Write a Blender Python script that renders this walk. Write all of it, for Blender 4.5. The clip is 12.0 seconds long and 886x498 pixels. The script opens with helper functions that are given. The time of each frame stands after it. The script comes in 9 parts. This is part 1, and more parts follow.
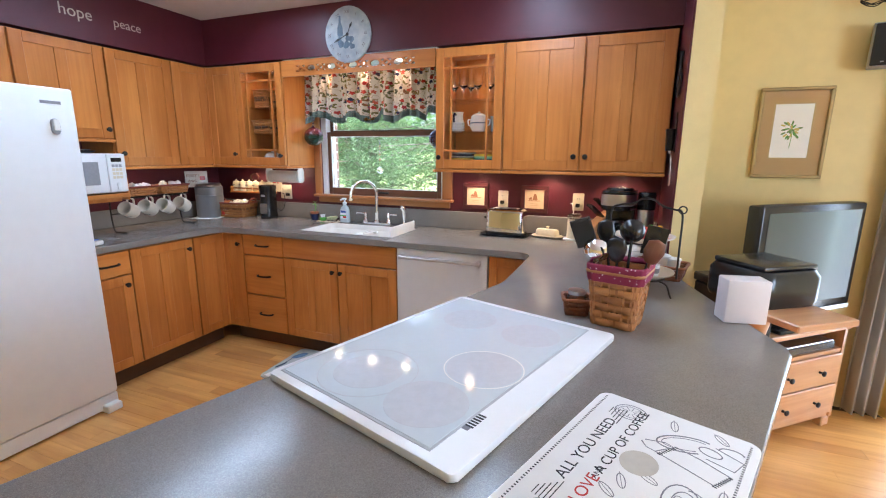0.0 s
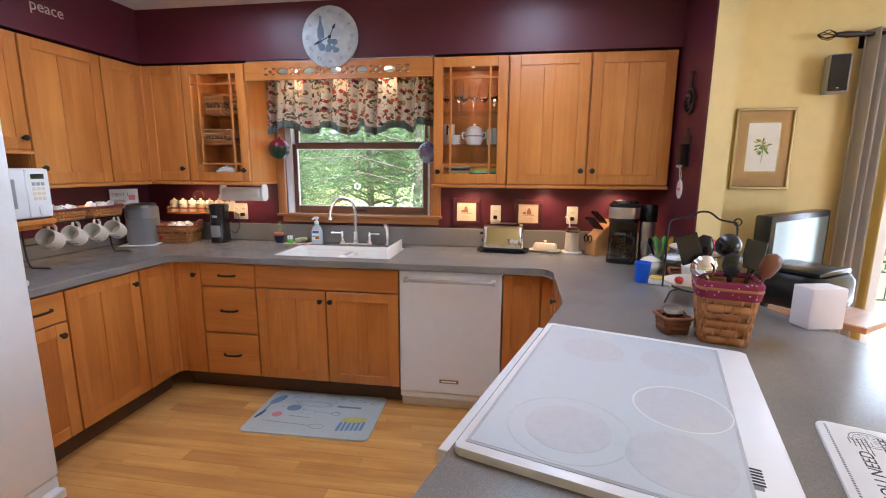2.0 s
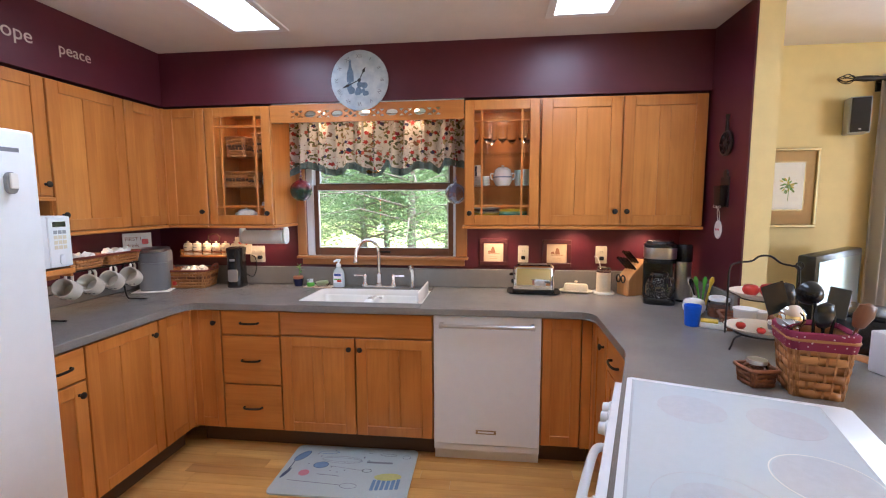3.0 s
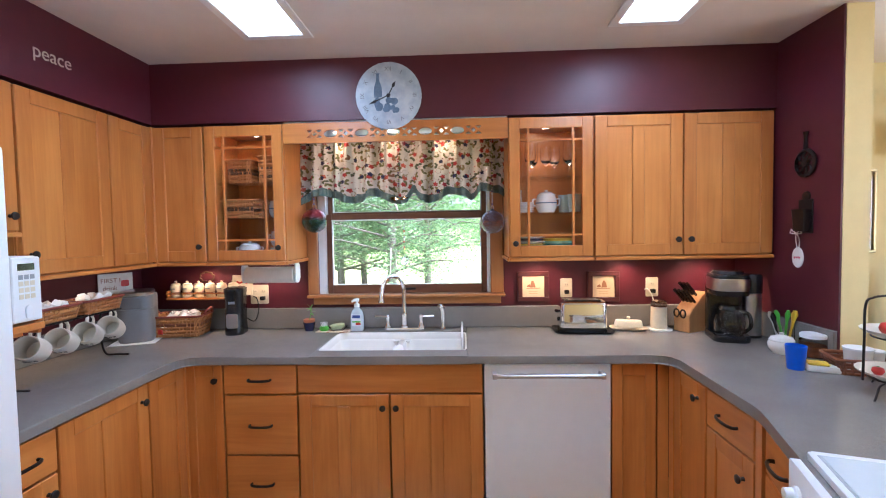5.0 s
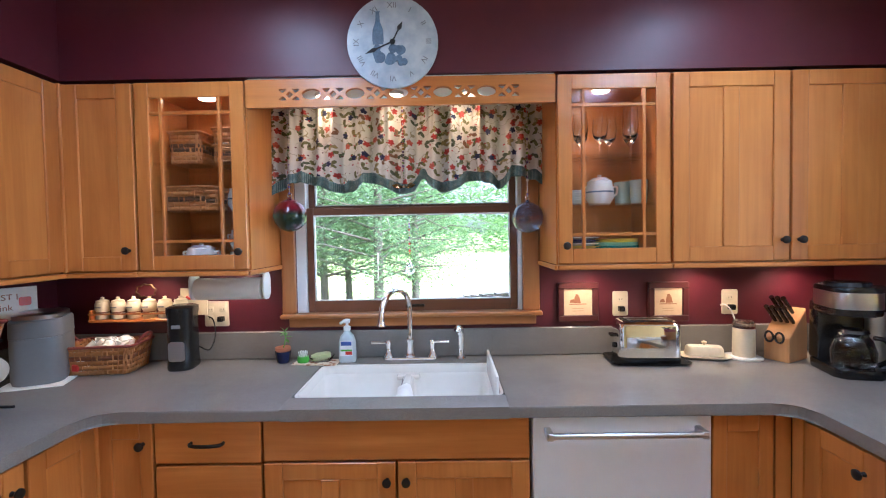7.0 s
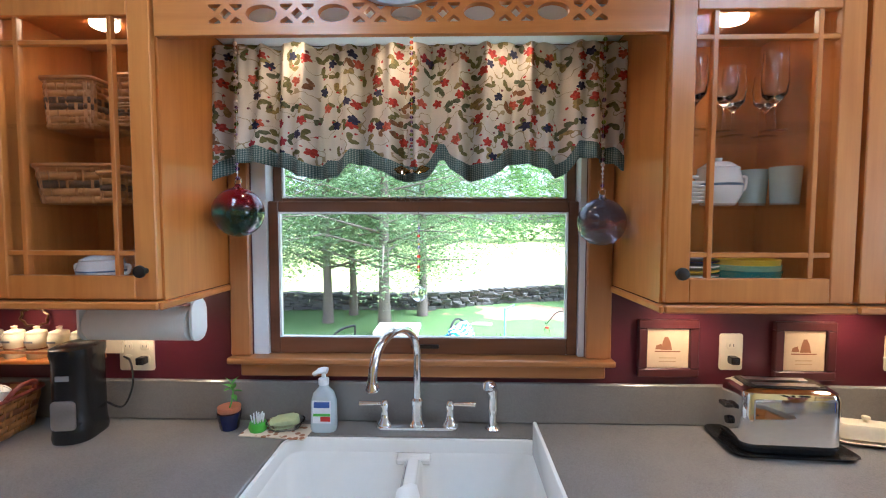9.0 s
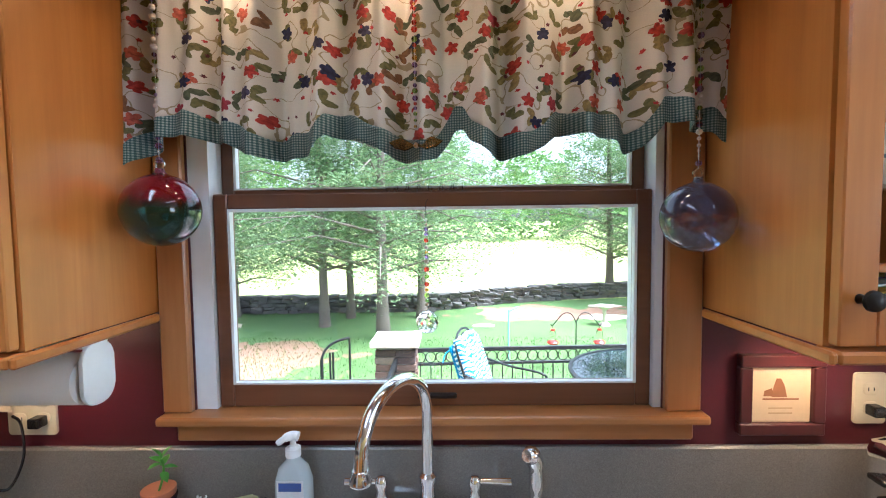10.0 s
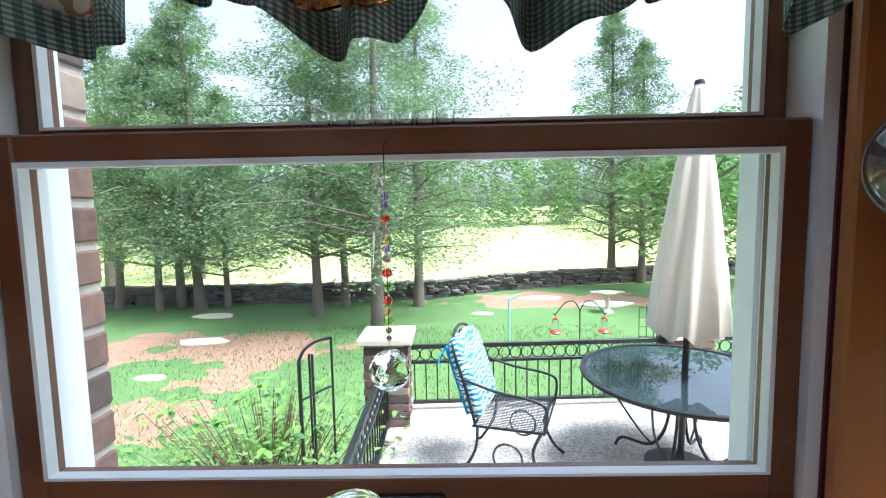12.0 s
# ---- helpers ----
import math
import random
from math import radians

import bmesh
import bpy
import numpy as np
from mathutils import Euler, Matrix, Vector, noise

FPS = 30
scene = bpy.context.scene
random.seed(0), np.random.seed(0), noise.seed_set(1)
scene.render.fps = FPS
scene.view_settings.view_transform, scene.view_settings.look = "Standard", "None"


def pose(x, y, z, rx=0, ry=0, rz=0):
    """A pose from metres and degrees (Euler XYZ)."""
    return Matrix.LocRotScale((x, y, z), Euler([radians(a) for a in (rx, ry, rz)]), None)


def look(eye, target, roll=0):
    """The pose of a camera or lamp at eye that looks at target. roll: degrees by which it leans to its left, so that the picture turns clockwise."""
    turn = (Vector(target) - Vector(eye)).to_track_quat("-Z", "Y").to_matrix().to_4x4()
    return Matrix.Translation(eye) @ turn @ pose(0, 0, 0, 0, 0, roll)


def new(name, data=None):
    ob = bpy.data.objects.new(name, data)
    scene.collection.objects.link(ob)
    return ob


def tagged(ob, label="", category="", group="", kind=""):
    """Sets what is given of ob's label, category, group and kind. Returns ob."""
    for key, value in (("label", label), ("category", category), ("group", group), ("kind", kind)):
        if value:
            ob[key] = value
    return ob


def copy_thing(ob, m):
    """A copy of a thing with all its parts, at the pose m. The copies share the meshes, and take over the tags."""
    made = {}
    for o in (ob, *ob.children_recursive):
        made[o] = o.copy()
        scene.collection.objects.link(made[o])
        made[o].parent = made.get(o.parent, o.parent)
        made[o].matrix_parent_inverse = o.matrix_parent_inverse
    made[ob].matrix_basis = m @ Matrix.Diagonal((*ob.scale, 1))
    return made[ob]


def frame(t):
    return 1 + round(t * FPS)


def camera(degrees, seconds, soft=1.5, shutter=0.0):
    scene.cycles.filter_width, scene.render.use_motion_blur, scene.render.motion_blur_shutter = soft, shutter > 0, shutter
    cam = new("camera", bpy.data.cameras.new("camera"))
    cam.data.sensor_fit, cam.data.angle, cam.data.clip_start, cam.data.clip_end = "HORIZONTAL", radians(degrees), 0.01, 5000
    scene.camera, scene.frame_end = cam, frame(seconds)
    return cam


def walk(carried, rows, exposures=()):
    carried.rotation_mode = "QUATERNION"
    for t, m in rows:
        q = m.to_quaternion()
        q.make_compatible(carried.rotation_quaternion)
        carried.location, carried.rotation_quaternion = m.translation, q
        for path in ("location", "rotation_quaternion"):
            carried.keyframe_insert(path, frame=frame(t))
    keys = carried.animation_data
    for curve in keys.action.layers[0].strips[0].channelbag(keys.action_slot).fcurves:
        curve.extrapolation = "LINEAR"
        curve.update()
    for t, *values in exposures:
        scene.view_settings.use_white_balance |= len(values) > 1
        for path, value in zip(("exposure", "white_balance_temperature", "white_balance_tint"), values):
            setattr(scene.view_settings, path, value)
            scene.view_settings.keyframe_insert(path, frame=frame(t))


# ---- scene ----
PATH = [
    (0, (1.72, -3.118, 1.455), (1.004, -1.297, 1.042), 0.4),
    (0.5, (1.557, -3.171, 1.442), (1.172, -1.252, 1.031), 0.5),
    (1, (1.398, -3.194, 1.43), (1.089, -1.262, 1.019), 0.8),
    (1.5, (1.245, -3.128, 1.409), (0.935, -1.186, 1.043), 0.0),
    (2, (1.054, -3.109, 1.456), (0.76, -1.162, 1.102), 0.3),
    (2.5, (0.888, -3.121, 1.488), (0.606, -1.154, 1.263), 0.0),
    (3, (0.763, -3.069, 1.508), (0.531, -1.094, 1.296), -0.2),
    (3.2, (0.747, -3.035, 1.494), (0.498, -1.059, 1.313), -0.4),
    (4.8, (0.378, -2.795, 1.508), (0.268, -0.799, 1.438), -1.0),
    (5, (0.326, -2.756, 1.515), (0.237, -0.76, 1.43), -1.0),
    (5.5, (0.272, -2.639, 1.499), (0.219, -0.641, 1.423), -1.5),
    (6, (0.269, -2.455, 1.495), (0.241, -0.456, 1.431), -1.5),
    (6.5, (0.225, -2.292, 1.471), (0.208, -0.293, 1.409), -1.2),
    (7, (0.14, -2.112, 1.487), (0.123, -0.113, 1.423), -1.0),
    (7.2, (0.138, -2.061, 1.473), (0.093, -0.062, 1.434), -0.9),
    (8.8, (0.11, -1.521, 1.546), (0.065, 0.476, 1.44), -0.2),
    (9, (0.077, -1.422, 1.549), (0.028, 0.575, 1.439), 0.1),
    (9.5, (0.008, -1.183, 1.549), (-0.026, 0.813, 1.442), -0.7),
    (10, (0.022, -1.004, 1.55), (-0.017, 0.992, 1.436), -0.7),
    (10.5, (0.061, -0.859, 1.547), (0.003, 1.136, 1.415), -0.7),
    (11, (0.046, -0.723, 1.534), (0.001, 1.272, 1.392), -0.7),
    (11.5, (0.025, -0.613, 1.526), (-0.011, 1.38, 1.372), -0.8),
    (12, (0.041, -0.532, 1.522), (0.009, 1.46, 1.345), -1.1),
]
LENS = 89.2
cam = camera(LENS, 12.0, soft=1.1)
walk(cam, [(t, look(eye, target, roll)) for t, eye, target, roll in PATH],
     exposures=[(0, 2.55, 5230, 12), (0.5, 2.05, 5230, 12), (1.0, 1.95, 5250, 12), (1.5, 2.3, 5550, 15), (2.2, 2.42, 5550, 17), (5.0, 2.62, 5030, 14), (7.2, 2.42, 4880, 11), (8.8, 2.15, 4980, 8), (10.5, 2.0, 5200, 9), (12.0, 1.4, 5250, 7)])

# ---- daylight ----
world = bpy.data.worlds.new("sky")
scene.world = world
world.use_nodes = True
wn = world.node_tree
sky = wn.nodes.new("ShaderNodeTexSky")
sky.sky_type = 'NISHITA'
sky.sun_disc = False
sky.sun_elevation = radians(62)
sky.sun_rotation = radians(106)
sky.air_density = 1.0
sky.dust_density = 4.0
wn.nodes["Background"].inputs[1].default_value = 0.15
pale = wn.nodes.new("ShaderNodeHueSaturation")
pale.inputs["Saturation"].default_value = 0.25
wn.links.new(sky.outputs[0], pale.inputs["Color"])
wn.links.new(pale.outputs[0], wn.nodes["Background"].inputs[0])

sun = new("sun", bpy.data.lights.new("sun", 'SUN'))
sun.data.energy = 5.0
sun.data.angle = radians(28)
sun.data.color = (1.0, 0.95, 0.88)
sun.matrix_world = look((0, 0, 0), (-0.44, 0.13, -0.88))


def area_lamp(name, m, sx, sy, watts, color):
    lamp = new(name, bpy.data.lights.new(name, 'AREA'))
    lamp.data.shape, lamp.data.size, lamp.data.size_y = 'RECTANGLE', sx, sy
    lamp.data.energy, lamp.data.color = watts, color
    lamp.matrix_world = m
    return lamp


def point_lamp(name, place, watts, color, size=0.03):
    lamp = new(name, bpy.data.lights.new(name, 'POINT'))
    lamp.data.energy, lamp.data.color, lamp.data.shadow_soft_size = watts, color, size
    lamp.matrix_world = pose(*place)
    return lamp


def spot_lamp(name, place, watts, color, size=0.03, angle=130):
    lamp = new(name, bpy.data.lights.new(name, 'SPOT'))
    lamp.data.energy, lamp.data.color, lamp.data.shadow_soft_size = watts, color, size
    lamp.data.spot_size, lamp.data.spot_blend = radians(angle), 0.6
    lamp.matrix_world = pose(*place)
    return lamp


DAY = (0.86, 0.94, 1.0)
WARM = (1.0, 0.66, 0.36)
# daylight standing in the openings
area_lamp("slider_daylight", pose(4.1, 0.12, 1.05, 90, 0, 180), 1.7, 1.9, 13, DAY)
area_lamp("den_daylight", pose(5.66, -3.5, 1.5, 0, 90, 0), 1.2, 1.9, 14, DAY)
# ---- materials ----
def nodes_of(name):
    m = bpy.data.materials.new(name)
    m.use_nodes = True
    nt = m.node_tree
    return m, nt, nt.nodes["Principled BSDF"]


def ramp(nt, fac, stops):
    r = nt.nodes.new("ShaderNodeValToRGB")
    while len(r.color_ramp.elements) < len(stops):
        r.color_ramp.elements.new(0.5)
    for e, (p, c) in zip(r.color_ramp.elements, stops):
        e.position, e.color = p, (*c, 1)
    nt.links.new(fac, r.inputs[0])
    return r.outputs[0]


def coords(nt, scale=(1, 1, 1), shift=True, kind="Object"):
    tc = nt.nodes.new("ShaderNodeTexCoord")
    mp = nt.nodes.new("ShaderNodeMapping")
    mp.inputs["Scale"].default_value = scale
    nt.links.new(tc.outputs[kind], mp.inputs[0])
    if shift:
        oi = nt.nodes.new("ShaderNodeObjectInfo")
        ml = nt.nodes.new("ShaderNodeMath")
        ml.operation = 'MULTIPLY'
        ml.inputs[1].default_value = 37.0
        nt.links.new(oi.outputs["Random"], ml.inputs[0])
        nt.links.new(ml.outputs[0], mp.inputs["Location"])
    return mp.outputs[0]


def noise_tex(nt, vec, scale, detail=4, rough=0.55, distort=0.0):
    n = nt.nodes.new("ShaderNodeTexNoise")
    n.inputs["Scale"].default_value, n.inputs["Detail"].default_value = scale, detail
    n.inputs["Roughness"].default_value, n.inputs["Distortion"].default_value = rough, distort
    nt.links.new(vec, n.inputs["Vector"])
    return n.outputs["Fac"]


def mixed(nt, a, b, fac, mode='MIX'):
    mx = nt.nodes.new("ShaderNodeMix")
    mx.data_type, mx.blend_type = 'RGBA', mode
    for sock, v in ((mx.inputs[0], fac), (mx.inputs[6], a), (mx.inputs[7], b)):
        if hasattr(v, "is_linked"):
            nt.links.new(v, sock)
        elif isinstance(v, tuple):
            sock.default_value = (*v, 1)
        else:
            sock.default_value = v
    return mx.outputs[2]


def bumped(nt, bsdf, height, strength=0.1, dist=0.002):
    b = nt.nodes.new("ShaderNodeBump")
    b.inputs["Strength"].default_value, b.inputs["Distance"].default_value = strength, dist
    nt.links.new(height, b.inputs["Height"])
    nt.links.new(b.outputs[0], bsdf.inputs["Normal"])


def plain(name, color, rough=0.5, metal=0.0, vary=0.12, grain=60.0, bump=0.05, coat=0.0, spec=0.5, sheen=0.0):
    m, nt, b = nodes_of(name)
    v = coords(nt)
    n1 = noise_tex(nt, v, grain, 4)
    n2 = noise_tex(nt, v, grain / 18, 2)
    lo = tuple(c * (1 - vary) for c in color)
    hi = tuple(min(1, c * (1 + vary)) for c in color)
    c1 = ramp(nt, n1, [(0.3, lo), (0.7, hi)])
    c2 = ramp(nt, n2, [(0.35, lo), (0.65, hi)])
    nt.links.new(mixed(nt, c1, c2, 0.5), b.inputs["Base Color"])
    b.inputs["Roughness"].default_value, b.inputs["Metallic"].default_value = rough, metal
    b.inputs["Coat Weight"].default_value = coat
    b.inputs["Specular IOR Level"].default_value = spec
    b.inputs["Sheen Weight"].default_value = sheen
    if bump:
        bumped(nt, b, n1, bump)
    return m


def wood(name, dark, light, along='z', rough=0.32, scale=1.0, knots=0.25):
    m, nt, b = nodes_of(name)
    s = {'x': (0.8, 7, 7), 'y': (7, 0.8, 7), 'z': (7, 7, 0.8)}[along]
    v = coords(nt, tuple(k * scale for k in s))
    fine = coords(nt, tuple((k * 9 if k > 5 else k * 2.5) * scale for k in s))
    n1 = noise_tex(nt, v, 1.0, 5, 0.6, 0.9)
    n2 = noise_tex(nt, fine, 1.0, 3, 0.6)
    blot = noise_tex(nt, coords(nt, (3.0, 3.0, 3.0)), 1.0, 3)
    mid = tuple((a + c) / 2 for a, c in zip(dark, light))
    c = ramp(nt, n1, [(0.28, dark), (0.48, mid), (0.68, light)])
    c = mixed(nt, c, ramp(nt, n2, [(0.35, (0.80, 0.74, 0.68)), (0.6, (1, 1, 1))]), 0.40, 'MULTIPLY')
    c = mixed(nt, c, ramp(nt, blot, [(0.3, (0.8, 0.72, 0.64)), (0.62, (1, 1, 1))]), knots * 2, 'MULTIPLY')
    oi = nt.nodes.new("ShaderNodeObjectInfo")
    c = mixed(nt, c, ramp(nt, oi.outputs["Random"], [(0, (0.86, 0.82, 0.78)), (1, (1, 1, 1))]), 1.0, 'MULTIPLY')
    nt.links.new(c, b.inputs["Base Color"])
    b.inputs["Roughness"].default_value = rough
    b.inputs["Coat Weight"].default_value, b.inputs["Coat Roughness"].default_value = 0.25, 0.22
    bumped(nt, b, n2, 0.06)
    return m


def glass(name, color=(1, 1, 1), rough=0.0, ior=1.45):
    m, nt, b = nodes_of(name)
    b.inputs["Base Color"].default_value = (*color, 1)
    b.inputs["Roughness"].default_value, b.inputs["IOR"].default_value = rough, ior
    b.inputs["Transmission Weight"].default_value = 1.0
    return m


def pane_glass(name, gloss=0.06):
    m, nt, b = nodes_of(name)
    nt.nodes.remove(b)
    out = nt.nodes["Material Output"]
    tr, gl, mx, fr = (nt.nodes.new(k) for k in ("ShaderNodeBsdfTransparent", "ShaderNodeBsdfGlossy", "ShaderNodeMixShader", "ShaderNodeLayerWeight"))
    gl.inputs["Roughness"].default_value = 0.02
    fr.inputs[0].default_value = 0.5
    steep, share = nt.nodes.new("ShaderNodeMath"), nt.nodes.new("ShaderNodeMath")
    steep.operation, share.operation = 'POWER', 'MULTIPLY_ADD'
    steep.inputs[1].default_value = 4.0
    share.inputs[1].default_value, share.inputs[2].default_value = 0.6, gloss * 0.5
    nt.links.new(fr.outputs["Facing"], steep.inputs[0])
    nt.links.new(steep.outputs[0], share.inputs[0])
    nt.links.new(share.outputs[0], mx.inputs[0])
    nt.links.new(tr.outputs[0], mx.inputs[1])
    nt.links.new(gl.outputs[0], mx.inputs[2])
    nt.links.new(mx.outputs[0], out.inputs[0])
    return m


def glowing(name, color, strength):
    m, nt, b = nodes_of(name)
    b.inputs["Base Color"].default_value = (*color, 1)
    b.inputs["Emission Color"].default_value = (*color, 1)
    b.inputs["Emission Strength"].default_value = strength
    return m


def speckled(name, base, specks, rough, scale=420.0, amount=0.6, bump=0.02):
    m, nt, b = nodes_of(name)
    v = coords(nt, shift=False)
    vo = nt.nodes.new("ShaderNodeTexVoronoi")
    vo.inputs["Scale"].default_value = scale
    nt.links.new(v, vo.inputs["Vector"])
    sep = nt.nodes.new("ShaderNodeSeparateColor")
    nt.links.new(vo.outputs["Color"], sep.inputs[0])
    c = ramp(nt, sep.outputs[0], [(i / max(1, len(specks) - 1), s) for i, s in enumerate(specks)])
    big = noise_tex(nt, v, 5.0, 3)
    c = mixed(nt, base, c, amount)
    c = mixed(nt, c, ramp(nt, big, [(0.3, (0.86, 0.86, 0.86)), (0.7, (1, 1, 1))]), 1.0, 'MULTIPLY')
    nt.links.new(c, b.inputs["Base Color"])
    b.inputs["Roughness"].default_value = rough
    smear = noise_tex(nt, v, 14.0, 3)
    rr = nt.nodes.new("ShaderNodeMapRange")
    rr.inputs[3].default_value, rr.inputs[4].default_value = rough * 0.75, rough * 1.3
    nt.links.new(smear, rr.inputs[0])
    nt.links.new(rr.outputs[0], b.inputs["Roughness"])
    if bump:
        bumped(nt, b, sep.outputs[0], bump)
    return m


MAPLE_D, MAPLE_L = (0.53, 0.180, 0.030), (0.70, 0.285, 0.062)
M_MAPLE = wood("maple_upright", MAPLE_D, MAPLE_L, 'z')
M_MAPLE_X = wood("maple_level", MAPLE_D, MAPLE_L, 'x')
M_TRIM = wood("window_trim_oak", (0.38, 0.15, 0.042), (0.54, 0.245, 0.08), 'z')
M_TRIM_X = wood("window_trim_oak_level", (0.38, 0.15, 0.042), (0.54, 0.245, 0.08), 'x')
M_SASH = wood("sash_wood", (0.12, 0.045, 0.02), (0.22, 0.09, 0.042), 'x', 0.4)
M_FLOOR = wood("floor_oak", (0.60, 0.285, 0.068), (0.84, 0.475, 0.14), 'x', 0.28, 1.0, 0.3)
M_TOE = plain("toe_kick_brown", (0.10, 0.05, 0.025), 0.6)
M_WINE = plain("wine_red_paint", (0.088, 0.0115, 0.020), 0.42, vary=0.1, grain=220, bump=0.06)
M_YELLOW = plain("butter_yellow_paint", (0.74, 0.60, 0.28), 0.6, vary=0.04, grain=240, bump=0.06)
M_CEIL = plain("ceiling_paint", (0.76, 0.72, 0.70), 0.85, vary=0.03, grain=160, bump=0.1)
M_COUNTER = speckled("grey_solid_surface", (0.225, 0.21, 0.19), [(0.10, 0.09, 0.08), (0.22, 0.20, 0.18), (0.27, 0.25, 0.22), (0.42, 0.39, 0.35)], 0.20, 640.0, 0.32, 0.01)
M_WHITE = plain("appliance_white", (0.80, 0.81, 0.82), 0.28, vary=0.02, grain=300, bump=0.03)
M_COOK = plain("ceramic_glass_white", (0.60, 0.65, 0.68), 0.06, vary=0.02, grain=900, bump=0.0)
M_RING = plain("burner_ring_grey", (0.59, 0.605, 0.635), 0.08, vary=0.05, grain=900, bump=0.0)
M_PORC = plain("porcelain_white", (0.84, 0.82, 0.77), 0.16, vary=0.03, grain=20, bump=0.0)
M_VINYL = plain("vinyl_white", (0.82, 0.84, 0.86), 0.4, vary=0.03)
M_STEEL = plain("brushed_steel", (0.62, 0.62, 0.63), 0.28, 1.0, 0.08, 200, 0.02)
M_CHROME = plain("polished_chrome", (0.86, 0.87, 0.88), 0.05, 1.0, 0.02, 40, 0.0)
M_IRON = plain("dark_bronze", (0.035, 0.03, 0.028), 0.38, 0.7, 0.2, 90, 0.1)
M_BLACK = plain("black_plastic", (0.012, 0.012, 0.013), 0.25, 0, 0.2, 200, 0.03)
M_GREYPL = plain("grey_plastic", (0.33, 0.34, 0.36), 0.45, 0, 0.05)
M_PANE = pane_glass("window_pane", 0.06)
M_GLASS = glass("clear_glass")
M_SHELFGL = pane_glass("shelf_glass", 0.035)
M_PAPER = plain("paper_white", (0.84, 0.83, 0.80), 0.8, vary=0.03, grain=400, bump=0.1)
M_INK = plain("black_ink", (0.02, 0.02, 0.022), 0.6, bump=0)
M_CREAM = plain("cream_ceramic", (0.74, 0.65, 0.47), 0.35, vary=0.08)
M_GLOW = glowing("skylight_diffuser", (0.82, 0.92, 1.0), 2.9)
M_BULB = glowing("warm_bulb", (1.0, 0.72, 0.40), 5.0)
# ---- building tools ----
def link(name, bm, material, parent=None, label="", smooth=False, m=None):
    mesh = bpy.data.meshes.new(name)
    bm.normal_update()
    bm.to_mesh(mesh)
    bm.free()
    mats = material if isinstance(material, (list, tuple)) else [material]
    for k in mats:
        mesh.materials.append(k)
    if smooth:
        mesh.polygons.foreach_set("use_smooth", [True] * len(mesh.polygons))
        if smooth != "all":
            mesh.set_sharp_from_angle(angle=radians(38))
    ob = new(name, mesh)
    if parent is not None:
        ob.parent = parent
    if m is not None:
        ob.matrix_basis = m
    if label:
        ob["label"] = label
    return ob


def part(name, bm, material, parent, label="", smooth=False, m=None):
    return link(name, bm, material, parent, label, smooth, m)


def thing(name, m, label, category, group="", kind=""):
    ob = new(name)
    ob.empty_display_size = 0.05
    ob.matrix_basis = m
    return tagged(ob, label, category, group, kind)


def box(bm, x0, x1, y0, y1, z0, z1, bevel=0.0, seg=1, mat=0, m=None):
    t = Matrix.Translation(((x0 + x1) / 2, (y0 + y1) / 2, (z0 + z1) / 2)) @ Matrix.Diagonal((x1 - x0, y1 - y0, z1 - z0, 1))
    vs = bmesh.ops.create_cube(bm, size=1, matrix=(m @ t) if m is not None else t)["verts"]
    fs = {f for v in vs for f in v.link_faces}
    for f in fs:
        f.material_index = mat
    if bevel:
        es = list({e for v in vs for e in v.link_edges})
        bmesh.ops.bevel(bm, geom=es, offset=bevel, segments=seg, affect='EDGES', profile=0.5, clamp_overlap=True, material=-1)
    return bm


def boxes(*rows, bevel=0.0, seg=1):
    bm = bmesh.new()
    for r in rows:
        box(bm, *r, bevel=bevel, seg=seg)
    return bm


def lathe(profile, n=28, bm=None, m=None, mat=0, closed=False):
    """A turned shape from (radius, height) pairs, bottom to top."""
    bm = bm or bmesh.new()
    rings = []
    for r, z in profile:
        if r < 1e-6:
            rings.append([bm.verts.new((0, 0, z))])
        else:
            rings.append([bm.verts.new((r * math.cos(2 * math.pi * k / n), r * math.sin(2 * math.pi * k / n), z)) for k in range(n)])
    pairs = list(zip(rings, rings[1:])) + ([(rings[-1], rings[0])] if closed else [])
    for a, b in pairs:
        for k in range(n):
            j = (k + 1) % n
            if len(a) == 1 and len(b) == 1:
                continue
            if len(a) == 1:
                f = bm.faces.new((a[0], b[j], b[k]))
            elif len(b) == 1:
                f = bm.faces.new((a[k], a[j], b[0]))
            else:
                f = bm.faces.new((a[k], a[j], b[j], b[k]))
            f.material_index = mat
    if m is not None:
        bmesh.ops.transform(bm, matrix=m, verts=[v for r in rings for v in r])
    return bm


def tube(points, r, n=8, bm=None, mat=0, closed=False, caps=True):
    """A round bar along a line of points; r is one radius or one for each point."""
    bm = bm or bmesh.new()
    pts = [Vector(p) for p in points]
    count = len(pts)
    rs = r if isinstance(r, (list, tuple)) else [r] * count
    up, rings = None, []
    for i, p in enumerate(pts):
        if closed:
            d = pts[(i + 1) % count] - pts[i - 1]
        else:
            d = pts[min(i + 1, count - 1)] - pts[max(i - 1, 0)]
        d.normalize()
        if up is None:
            up = Vector((0, 0, 1)) if abs(d.z) < 0.9 else Vector((1, 0, 0))
        side = d.cross(up).normalized()
        up = side.cross(d).normalized()
        rings.append([bm.verts.new(p + rs[i] * (math.cos(2 * math.pi * k / n) * side + math.sin(2 * math.pi * k / n) * up)) for k in range(n)])
    for a, b in list(zip(rings, rings[1:])) + ([(rings[-1], rings[0])] if closed else []):
        for k in range(n):
            bm.faces.new((a[k], a[(k + 1) % n], b[(k + 1) % n], b[k])).material_index = mat
    if caps and not closed:
        bm.faces.new(rings[0][::-1]).material_index = mat
        bm.faces.new(rings[-1]).material_index = mat
    return bm


